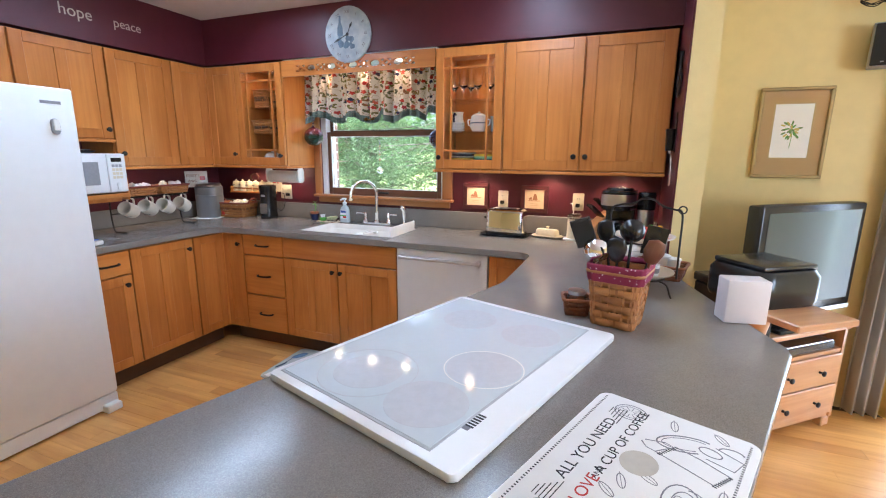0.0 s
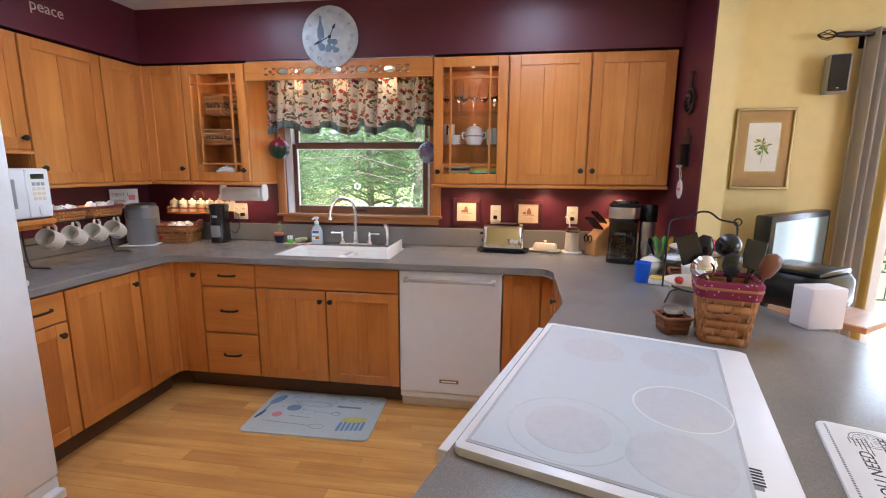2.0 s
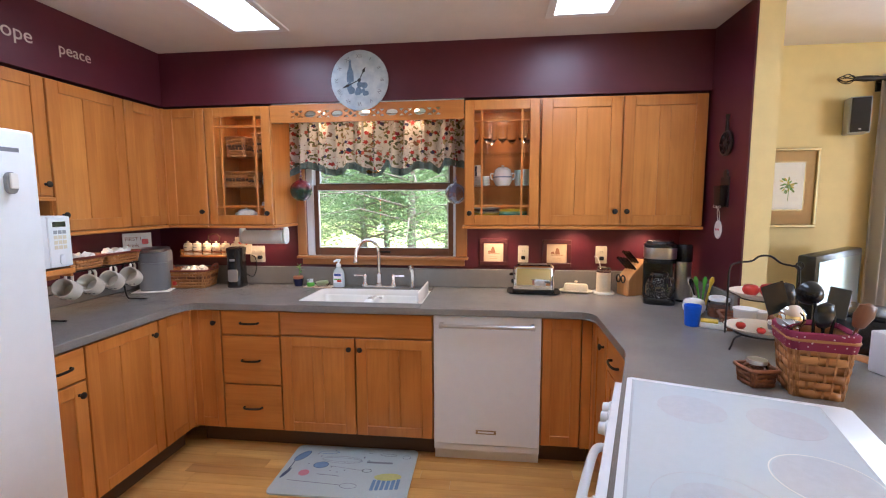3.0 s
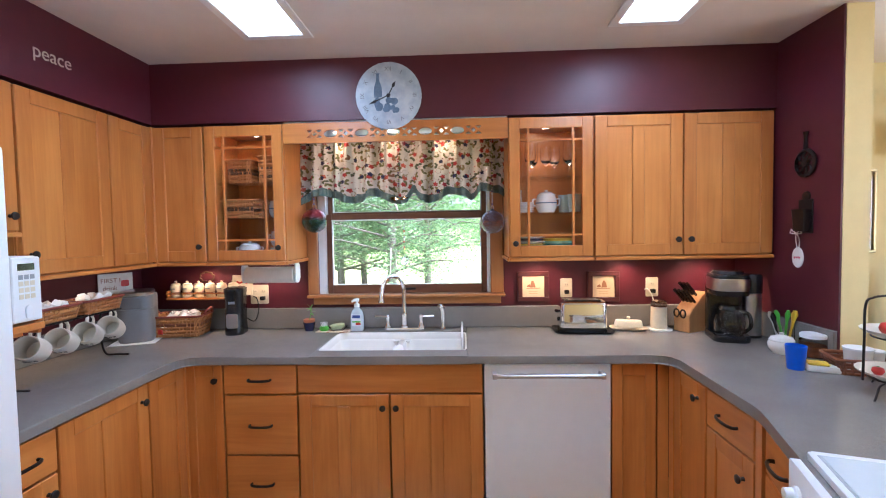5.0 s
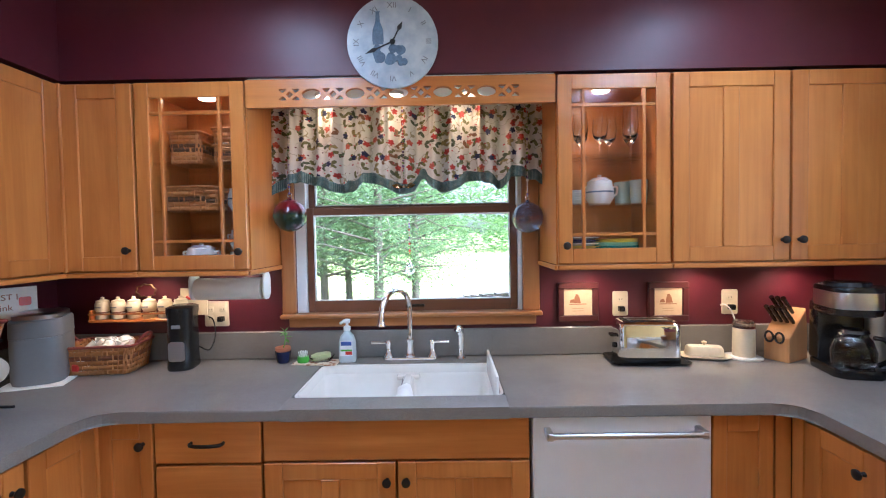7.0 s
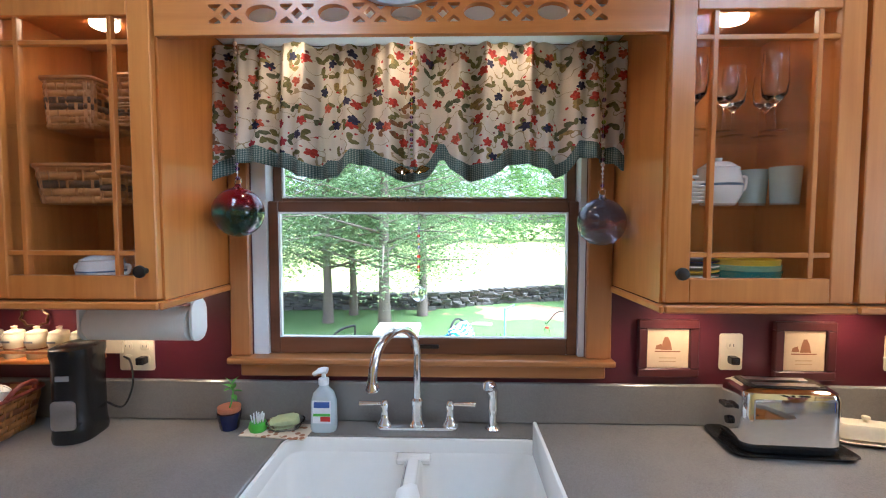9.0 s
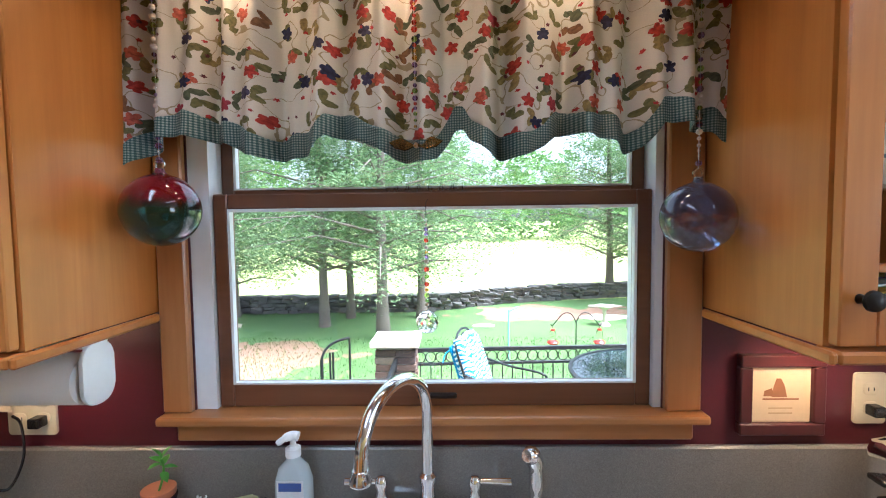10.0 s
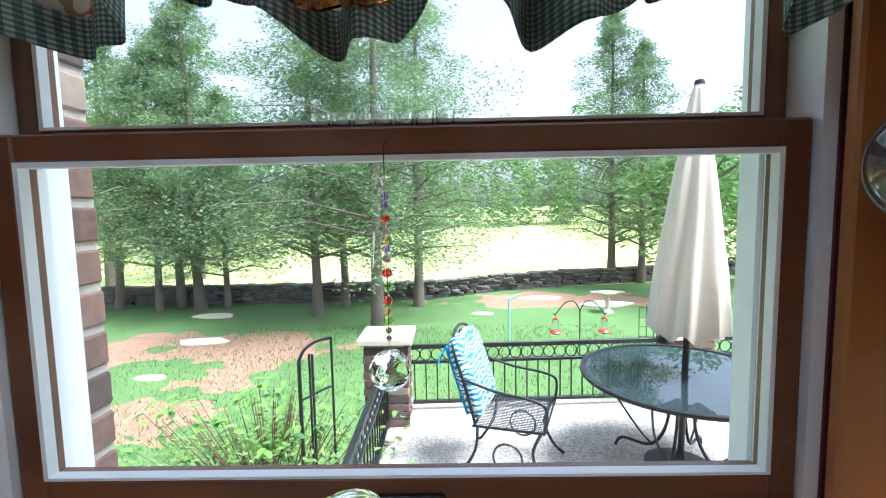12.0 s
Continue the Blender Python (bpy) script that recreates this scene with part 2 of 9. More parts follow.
def prism(outline, z0, z1, bevel=0.0, seg=2, bm=None, mat=0):
    bm = bm or bmesh.new()
    low = [bm.verts.new((x, y, z0)) for x, y in outline]
    high = [bm.verts.new((x, y, z1)) for x, y in outline]
    n = len(outline)
    fs = [bm.faces.new(low[::-1]), bm.faces.new(high)]
    for k in range(n):
        fs.append(bm.faces.new((low[k], low[(k + 1) % n], high[(k + 1) % n], high[k])))
    for f in fs:
        f.material_index = mat
    if bevel:
        es = [e for f in fs[:2] for e in f.edges]
        bmesh.ops.bevel(bm, geom=list(set(es)), offset=bevel, segments=seg, affect='EDGES', profile=0.5)
    return bm


def arc(cx, cy, r, a0, a1, n):
    return [(cx + r * math.cos(radians(a0 + (a1 - a0) * k / n)), cy + r * math.sin(radians(a0 + (a1 - a0) * k / n))) for k in range(n + 1)]


def smooth_line(pts, n=6):
    """A rounded line through points."""
    ps = [Vector(p) for p in pts]
    out = []
    for i in range(len(ps) - 1):
        a, b, c, d = ps[max(i - 1, 0)], ps[i], ps[i + 1], ps[min(i + 2, len(ps) - 1)]
        for k in range(n):
            t = k / n
            out.append(0.5 * (2 * b + (c - a) * t + (2 * a - 5 * b + 4 * c - d) * t * t + (3 * b - a - 3 * c + d) * t ** 3))
    return out + [ps[-1]]


def words(name, text, size, m, material, parent=None, thick=0.0008, label="", align='CENTER'):
    cu = bpy.data.curves.new(name, 'FONT')
    cu.body, cu.size, cu.extrude, cu.align_x, cu.align_y = text, size, thick, align, 'CENTER'
    tmp = bpy.data.objects.new(name, cu)
    scene.collection.objects.link(tmp)
    mesh = bpy.data.meshes.new_from_object(tmp.evaluated_get(bpy.context.evaluated_depsgraph_get()))
    bpy.data.objects.remove(tmp)
    mesh.materials.clear()
    mesh.materials.append(material)
    ob = new(name, mesh)
    if parent is not None:
        ob.parent = parent
    ob.matrix_basis = m
    if label:
        ob["label"] = label
    return ob
# ---- the room ----
CEIL, LEFT, RIGHT, REAR = 2.44, -1.715, 5.6, -6.5
COUNTER = 0.915


def wall(name, pieces, material, label="", category="wall"):
    bm = bmesh.new()
    for p in pieces:
        box(bm, *p)
    return tagged(link(name, bm, material), label, category, kind="structure")


WX0, WX1, WZ0, WZ1 = -0.571, 0.492, 1.10, 2.10      # kitchen window opening
SX0, SX1, SZ1 = 3.25, 5.15, 2.06                  # sliding door opening
wall("wall_back", [(LEFT - 0.2, WX0, 0, 0.14, 0, CEIL), (WX1, 2.0, 0, 0.14, 0, CEIL), (WX0, WX1, 0, 0.14, 0, WZ0), (WX0, WX1, 0, 0.14, WZ1, CEIL)],
     M_WINE, "wine-red painted kitchen wall with a window opening")
wall("wall_dining", [(2.0, SX0, 0, 0.14, 0, CEIL), (SX1, RIGHT + 0.2, 0, 0.14, 0, CEIL), (SX0, SX1, 0, 0.14, SZ1, CEIL)],
     M_YELLOW, "butter-yellow painted wall beside the sliding door")
wall("wall_left", [(LEFT - 0.2, LEFT, -3.0, 0, 0, CEIL)], M_WINE, "wine-red painted wall behind the cabinets")
wall("wall_left_den", [(LEFT - 0.2, LEFT, REAR, -3.0, 0, CEIL)], M_YELLOW, "butter-yellow painted wall")
wall("wall_right", [(RIGHT, RIGHT + 0.2, REAR, -4.5, 0, CEIL), (RIGHT, RIGHT + 0.2, -2.5, 0, 0, CEIL), (RIGHT, RIGHT + 0.2, -4.5, -2.5, 0, 0.85), (RIGHT, RIGHT + 0.2, -4.5, -2.5, 2.15, CEIL)], M_YELLOW, "butter-yellow painted wall")
wall("wall_rear", [(LEFT - 0.2, RIGHT + 0.2, REAR - 0.2, REAR, 0, CEIL)],
     M_YELLOW, "butter-yellow painted wall with a window opening")
# stub wall between kitchen and dining room: wine-red skin on the kitchen side, yellow core
wall("wall_stub", [(1.958, 2.07, -0.75, 0, 0, CEIL)], M_YELLOW, "butter-yellow end of the short dividing wall")
wall("wall_stub_kitchen", [(1.95, 1.958, -0.747, 0, 0, CEIL)], M_WINE, "wine-red face of the short dividing wall")
# soffit over the wall cabinets
wall("soffit_back", [(-1.365, 1.95, -0.345, 0, 2.114, CEIL)], M_WINE, "wine-red boxed soffit above the cabinets", "soffit")
wall("soffit_left", [(LEFT, -1.365, -2.6, 0, 2.114, CEIL)], M_WINE, "wine-red boxed soffit above the cabinets", "soffit")
# ceiling with two light openings
LIGHTS = [(-0.66, -0.40), (1.04, 1.305)]
LY0, LY1 = -1.90, -0.655
cb = bmesh.new()
xs = [LEFT - 0.2, LIGHTS[0][0], LIGHTS[0][1], LIGHTS[1][0], LIGHTS[1][1], RIGHT + 0.2]
for k in range(5):
    if k in (1, 3):
        box(cb, xs[k], xs[k + 1], REAR - 0.2, LY0, CEIL, CEIL + 0.12)
        box(cb, xs[k], xs[k + 1], LY1, 0.14, CEIL, CEIL + 0.12)
    else:
        box(cb, xs[k], xs[k + 1], REAR - 0.2, 0.14, CEIL, CEIL + 0.12)
tagged(link("ceiling", cb, M_CEIL), "matt white painted ceiling with lamp openings", "ceiling", kind="structure")
for k, (a, b) in enumerate(LIGHTS):
    lt = thing("ceiling_light", pose((a + b) / 2, (LY0 + LY1) / 2, CEIL), "bright recessed ceiling light panel with white frame", "ceiling light", "ceiling light panels")
    w, d = (b - a) / 2, (LY1 - LY0) / 2
    part("diffuser", boxes((-w + 0.005, w - 0.005, -d + 0.005, d - 0.005, 0.045, 0.055)), M_GLOW, lt, "glowing white diffuser")
    part("frame", boxes((-w - 0.035, -w, -d - 0.035, d + 0.035, -0.008, 0.0), (w, w + 0.035, -d - 0.035, d + 0.035, -0.008, 0.0),
                        (-w, w, d, d + 0.035, -0.008, 0.0), (-w, w, -d - 0.035, -d, -0.008, 0.0)), M_VINYL, lt)
    part("shaft", boxes((-w + 0.001, -w + 0.004, -d + 0.001, d - 0.001, -0.006, 0.06), (w - 0.004, w - 0.001, -d + 0.001, d - 0.001, -0.006, 0.06), (-w + 0.004, w - 0.004, d - 0.004, d - 0.001, -0.006, 0.06), (-w + 0.004, w - 0.004, -d + 0.001, -d + 0.004, -0.006, 0.06)), M_VINYL, lt)

# ---- kitchen window ----
win = thing("window_1", pose(0, 0, 0), "brown wooden double-hung window above the sink", "window", kind="structure")
y = -0.022
part("casing", boxes((-0.636, WX0, y, -0.002, 1.127, 2.105), bevel=0.004), M_TRIM, win)
part("casing", boxes((WX1, 0.57, y, -0.002, 1.127, 2.105), bevel=0.004), M_TRIM, win)
part("casing", boxes((-0.636, 0.57, y, -0.002, 2.105, 2.122), bevel=0.003), M_TRIM_X, win)
part("window_sill", boxes((-0.638, 0.578, -0.05, 0.03, 1.107, 1.127), bevel=0.006, seg=2), M_TRIM_X, win)
part("apron", boxes((-0.605, 0.553, -0.024, -0.002, 1.063, 1.106), bevel=0.004), M_TRIM_X, win)
for x0, x1 in ((WX0, -0.524), (0.474, WX1)):
    part("jamb", boxes((x0, x1, 0.004, 0.098, 1.127, WZ1 - 0.0205)), M_VINYL, win, "white vinyl jamb liner")
part("jamb", boxes((WX0, WX1, 0.0, 0.14, WZ1 - 0.02, WZ1)), M_VINYL, win)
part("outer_sill", boxes((WX0, WX1, 0.03, 0.125, 1.085, 1.104), bevel=0.004), M_VINYL, win)


def sash(x0, x1, z0, z1, y, side, bottom, top):
    f = part("sash", boxes((x0, x0 + side, y, y + 0.035, z0, z1), (x1 - side, x1, y, y + 0.035, z0, z1),
                           (x0 + side, x1 - side, y, y + 0.035, z0, z0 + bottom), (x0 + side, x1 - side, y, y + 0.035, z1 - top, z1), bevel=0.003), M_SASH, win, "dark brown wooden sash")
    g = part("pane", boxes((x0 + side, x1 - side, y + 0.016, y + 0.020, z0 + bottom, z1 - top)), M_PANE, f)
    g.visible_shadow = False
    part("glazing_bead", boxes((x0 + side, x0 + side + 0.006, y - 0.001, y + 0.015, z0 + bottom, z1 - top), (x1 - side - 0.006, x1 - side, y - 0.001, y + 0.015, z0 + bottom, z1 - top),
                               (x0 + side + 0.006, x1 - side - 0.006, y - 0.001, y + 0.015, z0 + bottom, z0 + bottom + 0.004), (x0 + side + 0.006, x1 - side - 0.006, y - 0.001, y + 0.015, z1 - top - 0.007, z1 - top)), M_VINYL, f, "white glazing bead")
    return f


low = sash(-0.522, 0.472, 1.128, 1.622, 0.013, 0.033, 0.053, 0.034)
sash(-0.5235, 0.4735, 1.60, WZ1 - 0.02, 0.060, 0.030, 0.034, 0.04)
part("sash_lift", boxes((-0.06, 0.03, 0.004, 0.016, 1.148, 1.160), bevel=0.003), M_IRON, low, "dark bronze lift")
for x, w in ((WX0, 0.022), (WX1 - 0.022, 0.022)):
    part("storm_frame", boxes((x, x + w, 0.10, 0.15, 1.112, WZ1 - 0.02), bevel=0.004), M_VINYL, win, "white outer frame")

# ---- sliding door ----
sd = thing("door_1", pose(SX0, 0, 0), "white sliding glass patio door onto the terrace", "patio door", kind="structure")
W = SX1 - SX0
part("door_frame", boxes((0, 0.05, 0.0, 0.14, 0, SZ1), (W - 0.05, W, 0.0, 0.14, 0, SZ1), (0.05, W - 0.05, 0.0, 0.14, SZ1 - 0.05, SZ1), (0.05, W - 0.05, 0.0, 0.14, 0, 0.03)), M_VINYL, sd)
for x0, x1, yy in ((0.05, W / 2 + 0.03, 0.03), (W / 2 - 0.03, W - 0.05, 0.08)):
    p = part("door_leaf", boxes((x0, x0 + 0.07, yy, yy + 0.04, 0.03, SZ1 - 0.05), (x1 - 0.07, x1, yy, yy + 0.04, 0.03, SZ1 - 0.05),
                                (x0 + 0.07, x1 - 0.07, yy, yy + 0.04, 0.03, 0.12), (x0 + 0.07, x1 - 0.07, yy, yy + 0.04, SZ1 - 0.13, SZ1 - 0.05), bevel=0.003), M_VINYL, sd)
    g = part("pane", boxes((x0 + 0.07, x1 - 0.07, yy + 0.018, yy + 0.022, 0.12, SZ1 - 0.13)), M_PANE, p)
    g.visible_shadow = False
part("casing", boxes((-0.08, 0, -0.02, -0.002, 0, SZ1 + 0.08), (W, W + 0.08, -0.02, -0.002, 0, SZ1 + 0.08), (0, W, -0.02, -0.002, SZ1, SZ1 + 0.08), bevel=0.003), M_TRIM, sd)

# ---- cabinets ----
GAP = 0.009        # joint between neighbouring fronts


def knob_mesh():
    bm = lathe([(0.0, 0.0), (0.0075, 0.0), (0.006, 0.006), (0.0055, 0.012), (0.011, 0.016), (0.0155, 0.021), (0.0145, 0.026), (0.008, 0.029), (0.0, 0.030)], 16)
    bmesh.ops.transform(bm, matrix=pose(0, 0, 0, 90), verts=bm.verts)
    return bm


def pull_mesh(half=0.055):
    pts = smooth_line([(-half, 0.001, 0), (-half * 0.97, -0.016, 0), (-half * 0.6, -0.026, 0), (0, -0.029, 0), (half * 0.6, -0.026, 0), (half * 0.97, -0.016, 0), (half, 0.001, 0)], 4)
    bm = tube(pts, 0.0052, 8)
    for v in bm.verts:
        v.co.z *= 1.25
    return bm


def door_front(parent, x0, x1, z0, z1, y, panels=2, knob=None, glassy=False, stile=0.062, gap=GAP):
    """A framed cabinet door with its face towards -y."""
    x0, x1, z0, z1 = x0 + gap / 2, x1 - gap / 2, z0 + gap / 2, z1 - gap / 2
    st = min(stile, (x1 - x0) * 0.24)
    rows = [(x0, x0 + st, y - 0.02, y, z0, z1), (x1 - st, x1, y - 0.02, y, z0, z1),
            (x0 + st, x1 - st, y - 0.0195, y, z0, z0 + 0.058), (x0 + st, x1 - st, y - 0.0195, y, z1 - 0.058, z1)]
    if glassy:
        d = part("door", boxes(*rows, bevel=0.0025), M_MAPLE, parent, "glazed maple door with narrow glazing bars")
        a, b, c, e = x0 + st, x1 - st, z0 + 0.058, z1 - 0.058
        for x in (a + 0.045, b - 0.045):
            part("glazing_bar", boxes((x - 0.006, x + 0.006, y - 0.0175, y - 0.002, c, e), bevel=0.0015), M_MAPLE, d)
        for z in (c + 0.055, e - 0.06):
            part("glazing_bar", boxes((a, b, y - 0.0165, y - 0.003, z - 0.006, z + 0.006), bevel=0.0015), M_MAPLE_X, d)
        g = part("pane", boxes((a, b, y - 0.006, y - 0.003, c, e)), M_SHELFGL, d)
        g.visible_shadow = False
    else:
        if panels == 2:
            mid = (x0 + x1) / 2
            mull = (mid - st / 2, mid + st / 2, y - 0.0195, y, z0 + 0.058, z1 - 0.058)
        d = part("door", boxes(*rows, bevel=0.0025), M_MAPLE, parent)
        if panels == 2:
            part("mullion", boxes(mull, bevel=0.0025), M_MAPLE, d)
        spans = [(x0 + st, x1 - st)] if panels == 1 else [(x0 + st, mid - st / 2), (mid + st / 2, x1 - st)]
        for a, b in spans:
            part("panel", boxes((a, b, y - 0.0125, y - 0.003, z0 + 0.058, z1 - 0.058)), M_MAPLE, d)
    if knob:
        part("knob", knob_mesh(), M_IRON, d, "dark bronze knob", True, pose(knob[0], y - 0.02, knob[1]))
    return d


def drawer_front(parent, x0, x1, z0, z1, y, pull=True):
    x0, x1, z0, z1 = x0 + GAP / 2, x1 - GAP / 2, z0 + GAP / 2, z1 - GAP / 2
    d = part("drawer", boxes((x0, x1, y - 0.02, y, z0, z1), bevel=0.004, seg=2), M_MAPLE_X, parent)
    if pull:
        part("pull", pull_mesh(), M_IRON, d, "dark bronze arched pull", True, pose((x0 + x1) / 2, y - 0.02, (z0 + z1) / 2))
    return d


BASE = "honey maple base cabinet with dark bronze hardware"
UPPER = "honey maple wall cabinet with framed doors"


def base_body(name, m, w, d, label=BASE, toe=True):
    """A base cabinet: local x along its face, the face at y = 0, the wall at y = d."""
    c = thing(name, m, label, "base cabinet", "base cabinets")
    part("body", boxes((0, w, 0.022, d, 0.11, 0.873)), M_MAPLE, c)
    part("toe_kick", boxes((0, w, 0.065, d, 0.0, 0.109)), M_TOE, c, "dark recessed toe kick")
    return c


DR = (0.125, 0.41, 0.715, 0.868)   # drawer lines
# sink run, faces towards -y; door faces stand at y = -0.61
F = -0.59
c = base_body("corner_cabinet", pose(-1.066, F, 0), 0.193, 0.585)
door_front(c, 0.0, 0.193, DR[0], DR[3], 0, 1, (0.158, 0.79))
part("corner_stile", boxes((-0.010, 0.007, -0.030, -0.001, DR[0], DR[3]), bevel=0.002), M_MAPLE, c)
c = base_body("drawer_cabinet", pose(-0.873, F, 0), 0.372, 0.585, "honey maple cabinet with three drawers")
for a, b in zip(DR, DR[1:]):
    drawer_front(c, 0, 0.372, a, b, 0)
c = thing("sink_cabinet", pose(-0.501, F, 0), "honey maple sink cabinet with two framed doors", "base cabinet", "base cabinets")
part("body", boxes((0, 0.915, 0.022, 0.585, 0.11, 0.66), (0, 0.915, 0.022, 0.040, 0.661, 0.873), (0, 0.018, 0.041, 0.585, 0.661, 0.873), (0.897, 0.915, 0.041, 0.585, 0.661, 0.873)), M_MAPLE, c)
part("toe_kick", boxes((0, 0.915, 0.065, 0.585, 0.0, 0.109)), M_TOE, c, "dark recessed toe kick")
drawer_front(c, 0, 0.915, 0.72, DR[3], 0, False)
door_front(c, 0, 0.4575, DR[0], 0.72, 0, 2, (0.425, 0.655))
door_front(c, 0.4575, 0.915, DR[0], 0.72, 0, 2, (0.49, 0.655))
c = base_body("filler_cabinet", pose(1.022, F, 0), 0.268, 0.585)
door_front(c, 0.0, 0.215, DR[0], DR[3], 0, 1)
part("stile", boxes((0.217, 0.268, -0.019, 0.0, DR[0], DR[3])), M_MAPLE, c)
# left run, faces towards +x
L = lambda yy: pose(-1.087, yy, 0, 0, 0, 90)
c = base_body("corner_cabinet", L(-1.31), 0.70, 0.625)
door_front(c, 0.0, 0.445, DR[0], DR[3], 0, 2, (0.40, 0.795))
door_front(c, 0.447, 0.698, DR[0], DR[3], 0, 1)
c = base_body("drawer_cabinet", L(-1.57), 0.26, 0.625)
drawer_front(c, 0, 0.26, DR[2], DR[3], 0)
door_front(c, 0, 0.26, DR[0], DR[2], 0, 1, (0.215, 0.655))
# right run, faces towards -x
R = lambda xx, yy, a=-90: pose(xx, yy, 0, 0, 0, a)
c = base_body("corner_cabinet", R(1.31, -0.60), 0.337, 0.62)
door_front(c, 0.06, 0.337, DR[0], DR[3], 0, 1, (0.275, 0.80))
part("stile", boxes((0.012, 0.058, -0.019, 0.0, DR[0], DR[3])), M_MAPLE, c)
c = base_body("drawer_cabinet", R(1.31, -0.939), 0.335, 0.62)
drawer_front(c, 0, 0.302, DR[2], DR[3], 0)
door_front(c, 0, 0.302, DR[0], DR[2], 0, 1, (0.245, 0.63))
part("stile", boxes((0.304, 0.335, -0.019, 0.0, DR[0], DR[3])), M_MAPLE, c)
# angled peninsula: its inner edge runs from the bend towards the dining side
ANG = math.degrees(math.atan2(-0.755, -0.240))    # direction of the inner edge
P0 = Vector((1.278, -1.28))
ed = Vector((-0.303, -0.953))
no = Vector((0.953, -0.303))


def pen(s, w):
    """A place on the peninsula: s along its kitchen edge from the bend, w across."""
    p = P0 + ed * s + no * w
    return (p.x, p.y)


PR = math.degrees(math.atan2(ed.y, ed.x))
Q = lambda s, w, z=0: pose(*pen(s, w), z, 0, 0, PR)
c = base_body("drawer_cabinet", Q(0.005, 0.035), 0.285, 0.60)
for a, b in zip(DR, DR[1:]):
    drawer_front(c, 0, 0.285, a, b, 0)
c = base_body("end_cabinet", Q(1.112, 0.035), 0.435, 0.60)
drawer_front(c, 0, 0.435, DR[2], DR[3], 0)
door_front(c, 0, 0.435, DR[0], DR[2], 0, 2, (0.04, 0.655))
wallp = thing("peninsula_panel", Q(0.0, 0.64), "honey maple back panel of the peninsula", "panel", kind="structure")
part("panel", boxes((0.0, 1.545, 0.0, 0.02, 0, 0.873)), M_MAPLE, wallp)

# wall cabinets
UB, UT = 1.360, 2.102


def upper(name, m, w, h0=UB, h1=UT, label=UPPER, solid=True, d=0.32):
    c = thing(name, m @ pose(0, 0, h0), label, "wall cabinet", "wall cabinets")
    if solid:
        part("body", boxes((0, w, 0.002, d, 0.0, h1 - h0)), M_MAPLE, c)
    part("light_rail", boxes((0, w, -0.03, 0.02, -0.02, -0.001), bevel=0.004), M_MAPLE_X, c)
    return c


UF = -0.335
H = UT - UB
c = upper("double_wall_cabinet", pose(1.02, UF, 0), 0.915)
door_front(c, 0, 0.4575, 0, H, 0, 2, (0.425, 0.085))
door_front(c, 0.4575, 0.915, 0, H, 0, 2, (0.49, 0.085))
c = upper("corner_wall_cabinet", pose(-1.363, UF, 0), 0.286)
door_front(c, 0.0, 0.286, 0, H, 0, 1, (0.253, 0.085))
part("corner_stile", boxes((-0.009, 0.007, -0.027, -0.001, 0.0, H), bevel=0.002), M_MAPLE, c)
UL = lambda yy, h0=0: pose(-1.385, yy, 0, 0, 0, 90)
c = upper("corner_wall_cabinet", UL(-1.105), 0.75)
door_front(c, 0.0, 0.455, 0, H, 0, 2, (0.035, 0.085))
door_front(c, 0.457, 0.748, 0, H, 0, 1)
c = upper("short_wall_cabinet", UL(-1.59), 0.483, 1.535, UT)
door_front(c, 0.0, 0.483, 0, UT - 1.535, 0, 2, (0.445, 0.06))
c = upper("fridge_wall_cabinet", UL(-2.52), 0.925, 1.80, UT)
door_front(c, 0.0, 0.462, 0, UT - 1.80, 0, 2, (0.43, 0.05))
door_front(c, 0.463, 0.925, 0, UT - 1.80, 0, 2, (0.50, 0.05))


def glazed_cabinet(x0, w, knob_x):
    c = upper("glazed_wall_cabinet", pose(x0, UF, 0), w, label="honey maple wall cabinet with glazed door and lit shelves", solid=False)
    t = 0.018
    part("side", boxes((0, t, 0.002, 0.33, 0, H)), M_MAPLE, c)
    part("side", boxes((w - t, w, 0.002, 0.33, 0, H)), M_MAPLE, c)
    part("top", boxes((t, w - t, 0.002, 0.33, H - t, H)), M_MAPLE_X, c)
    part("floor", boxes((t, w - t, 0.002, 0.33, 0, t)), M_MAPLE_X, c)
    part("back", boxes((t, w - t, 0.318, 0.33, t, H - t)), M_MAPLE, c)
    xr = (w + 0.001, w + 0.013) if x0 < 0 else (-0.013, -0.001)
    part("light_rail", boxes((*xr, -0.03, 0.305, -0.02, -0.001), bevel=0.004), M_MAPLE_X, c)
    for z in (0.235, 0.43):
        s = part("shelf", boxes((t, w - t, 0.02, 0.316, z, z + 0.006)), M_SHELFGL, c, "glass shelf")
        s.visible_shadow = False
    part("puck_light", lathe([(0, 0), (0.032, 0), (0.034, 0.006), (0.034, 0.012), (0, 0.012)], 20), M_BULB, c, "warm puck lamp", True, pose(w / 2, 0.12, H - t - 0.0125))
    door_front(c, 0, w, 0, H, 0, 1, (knob_x, 0.075), True, 0.055)
    spot_lamp("puck_lamp", (x0 + w / 2, UF + 0.12, UT - 0.05), 0.22, WARM, 0.03, 150)
    return c


glazed_cabinet(-1.075, 0.437, 0.405)
glazed_cabinet(0.573, 0.444, 0.032)

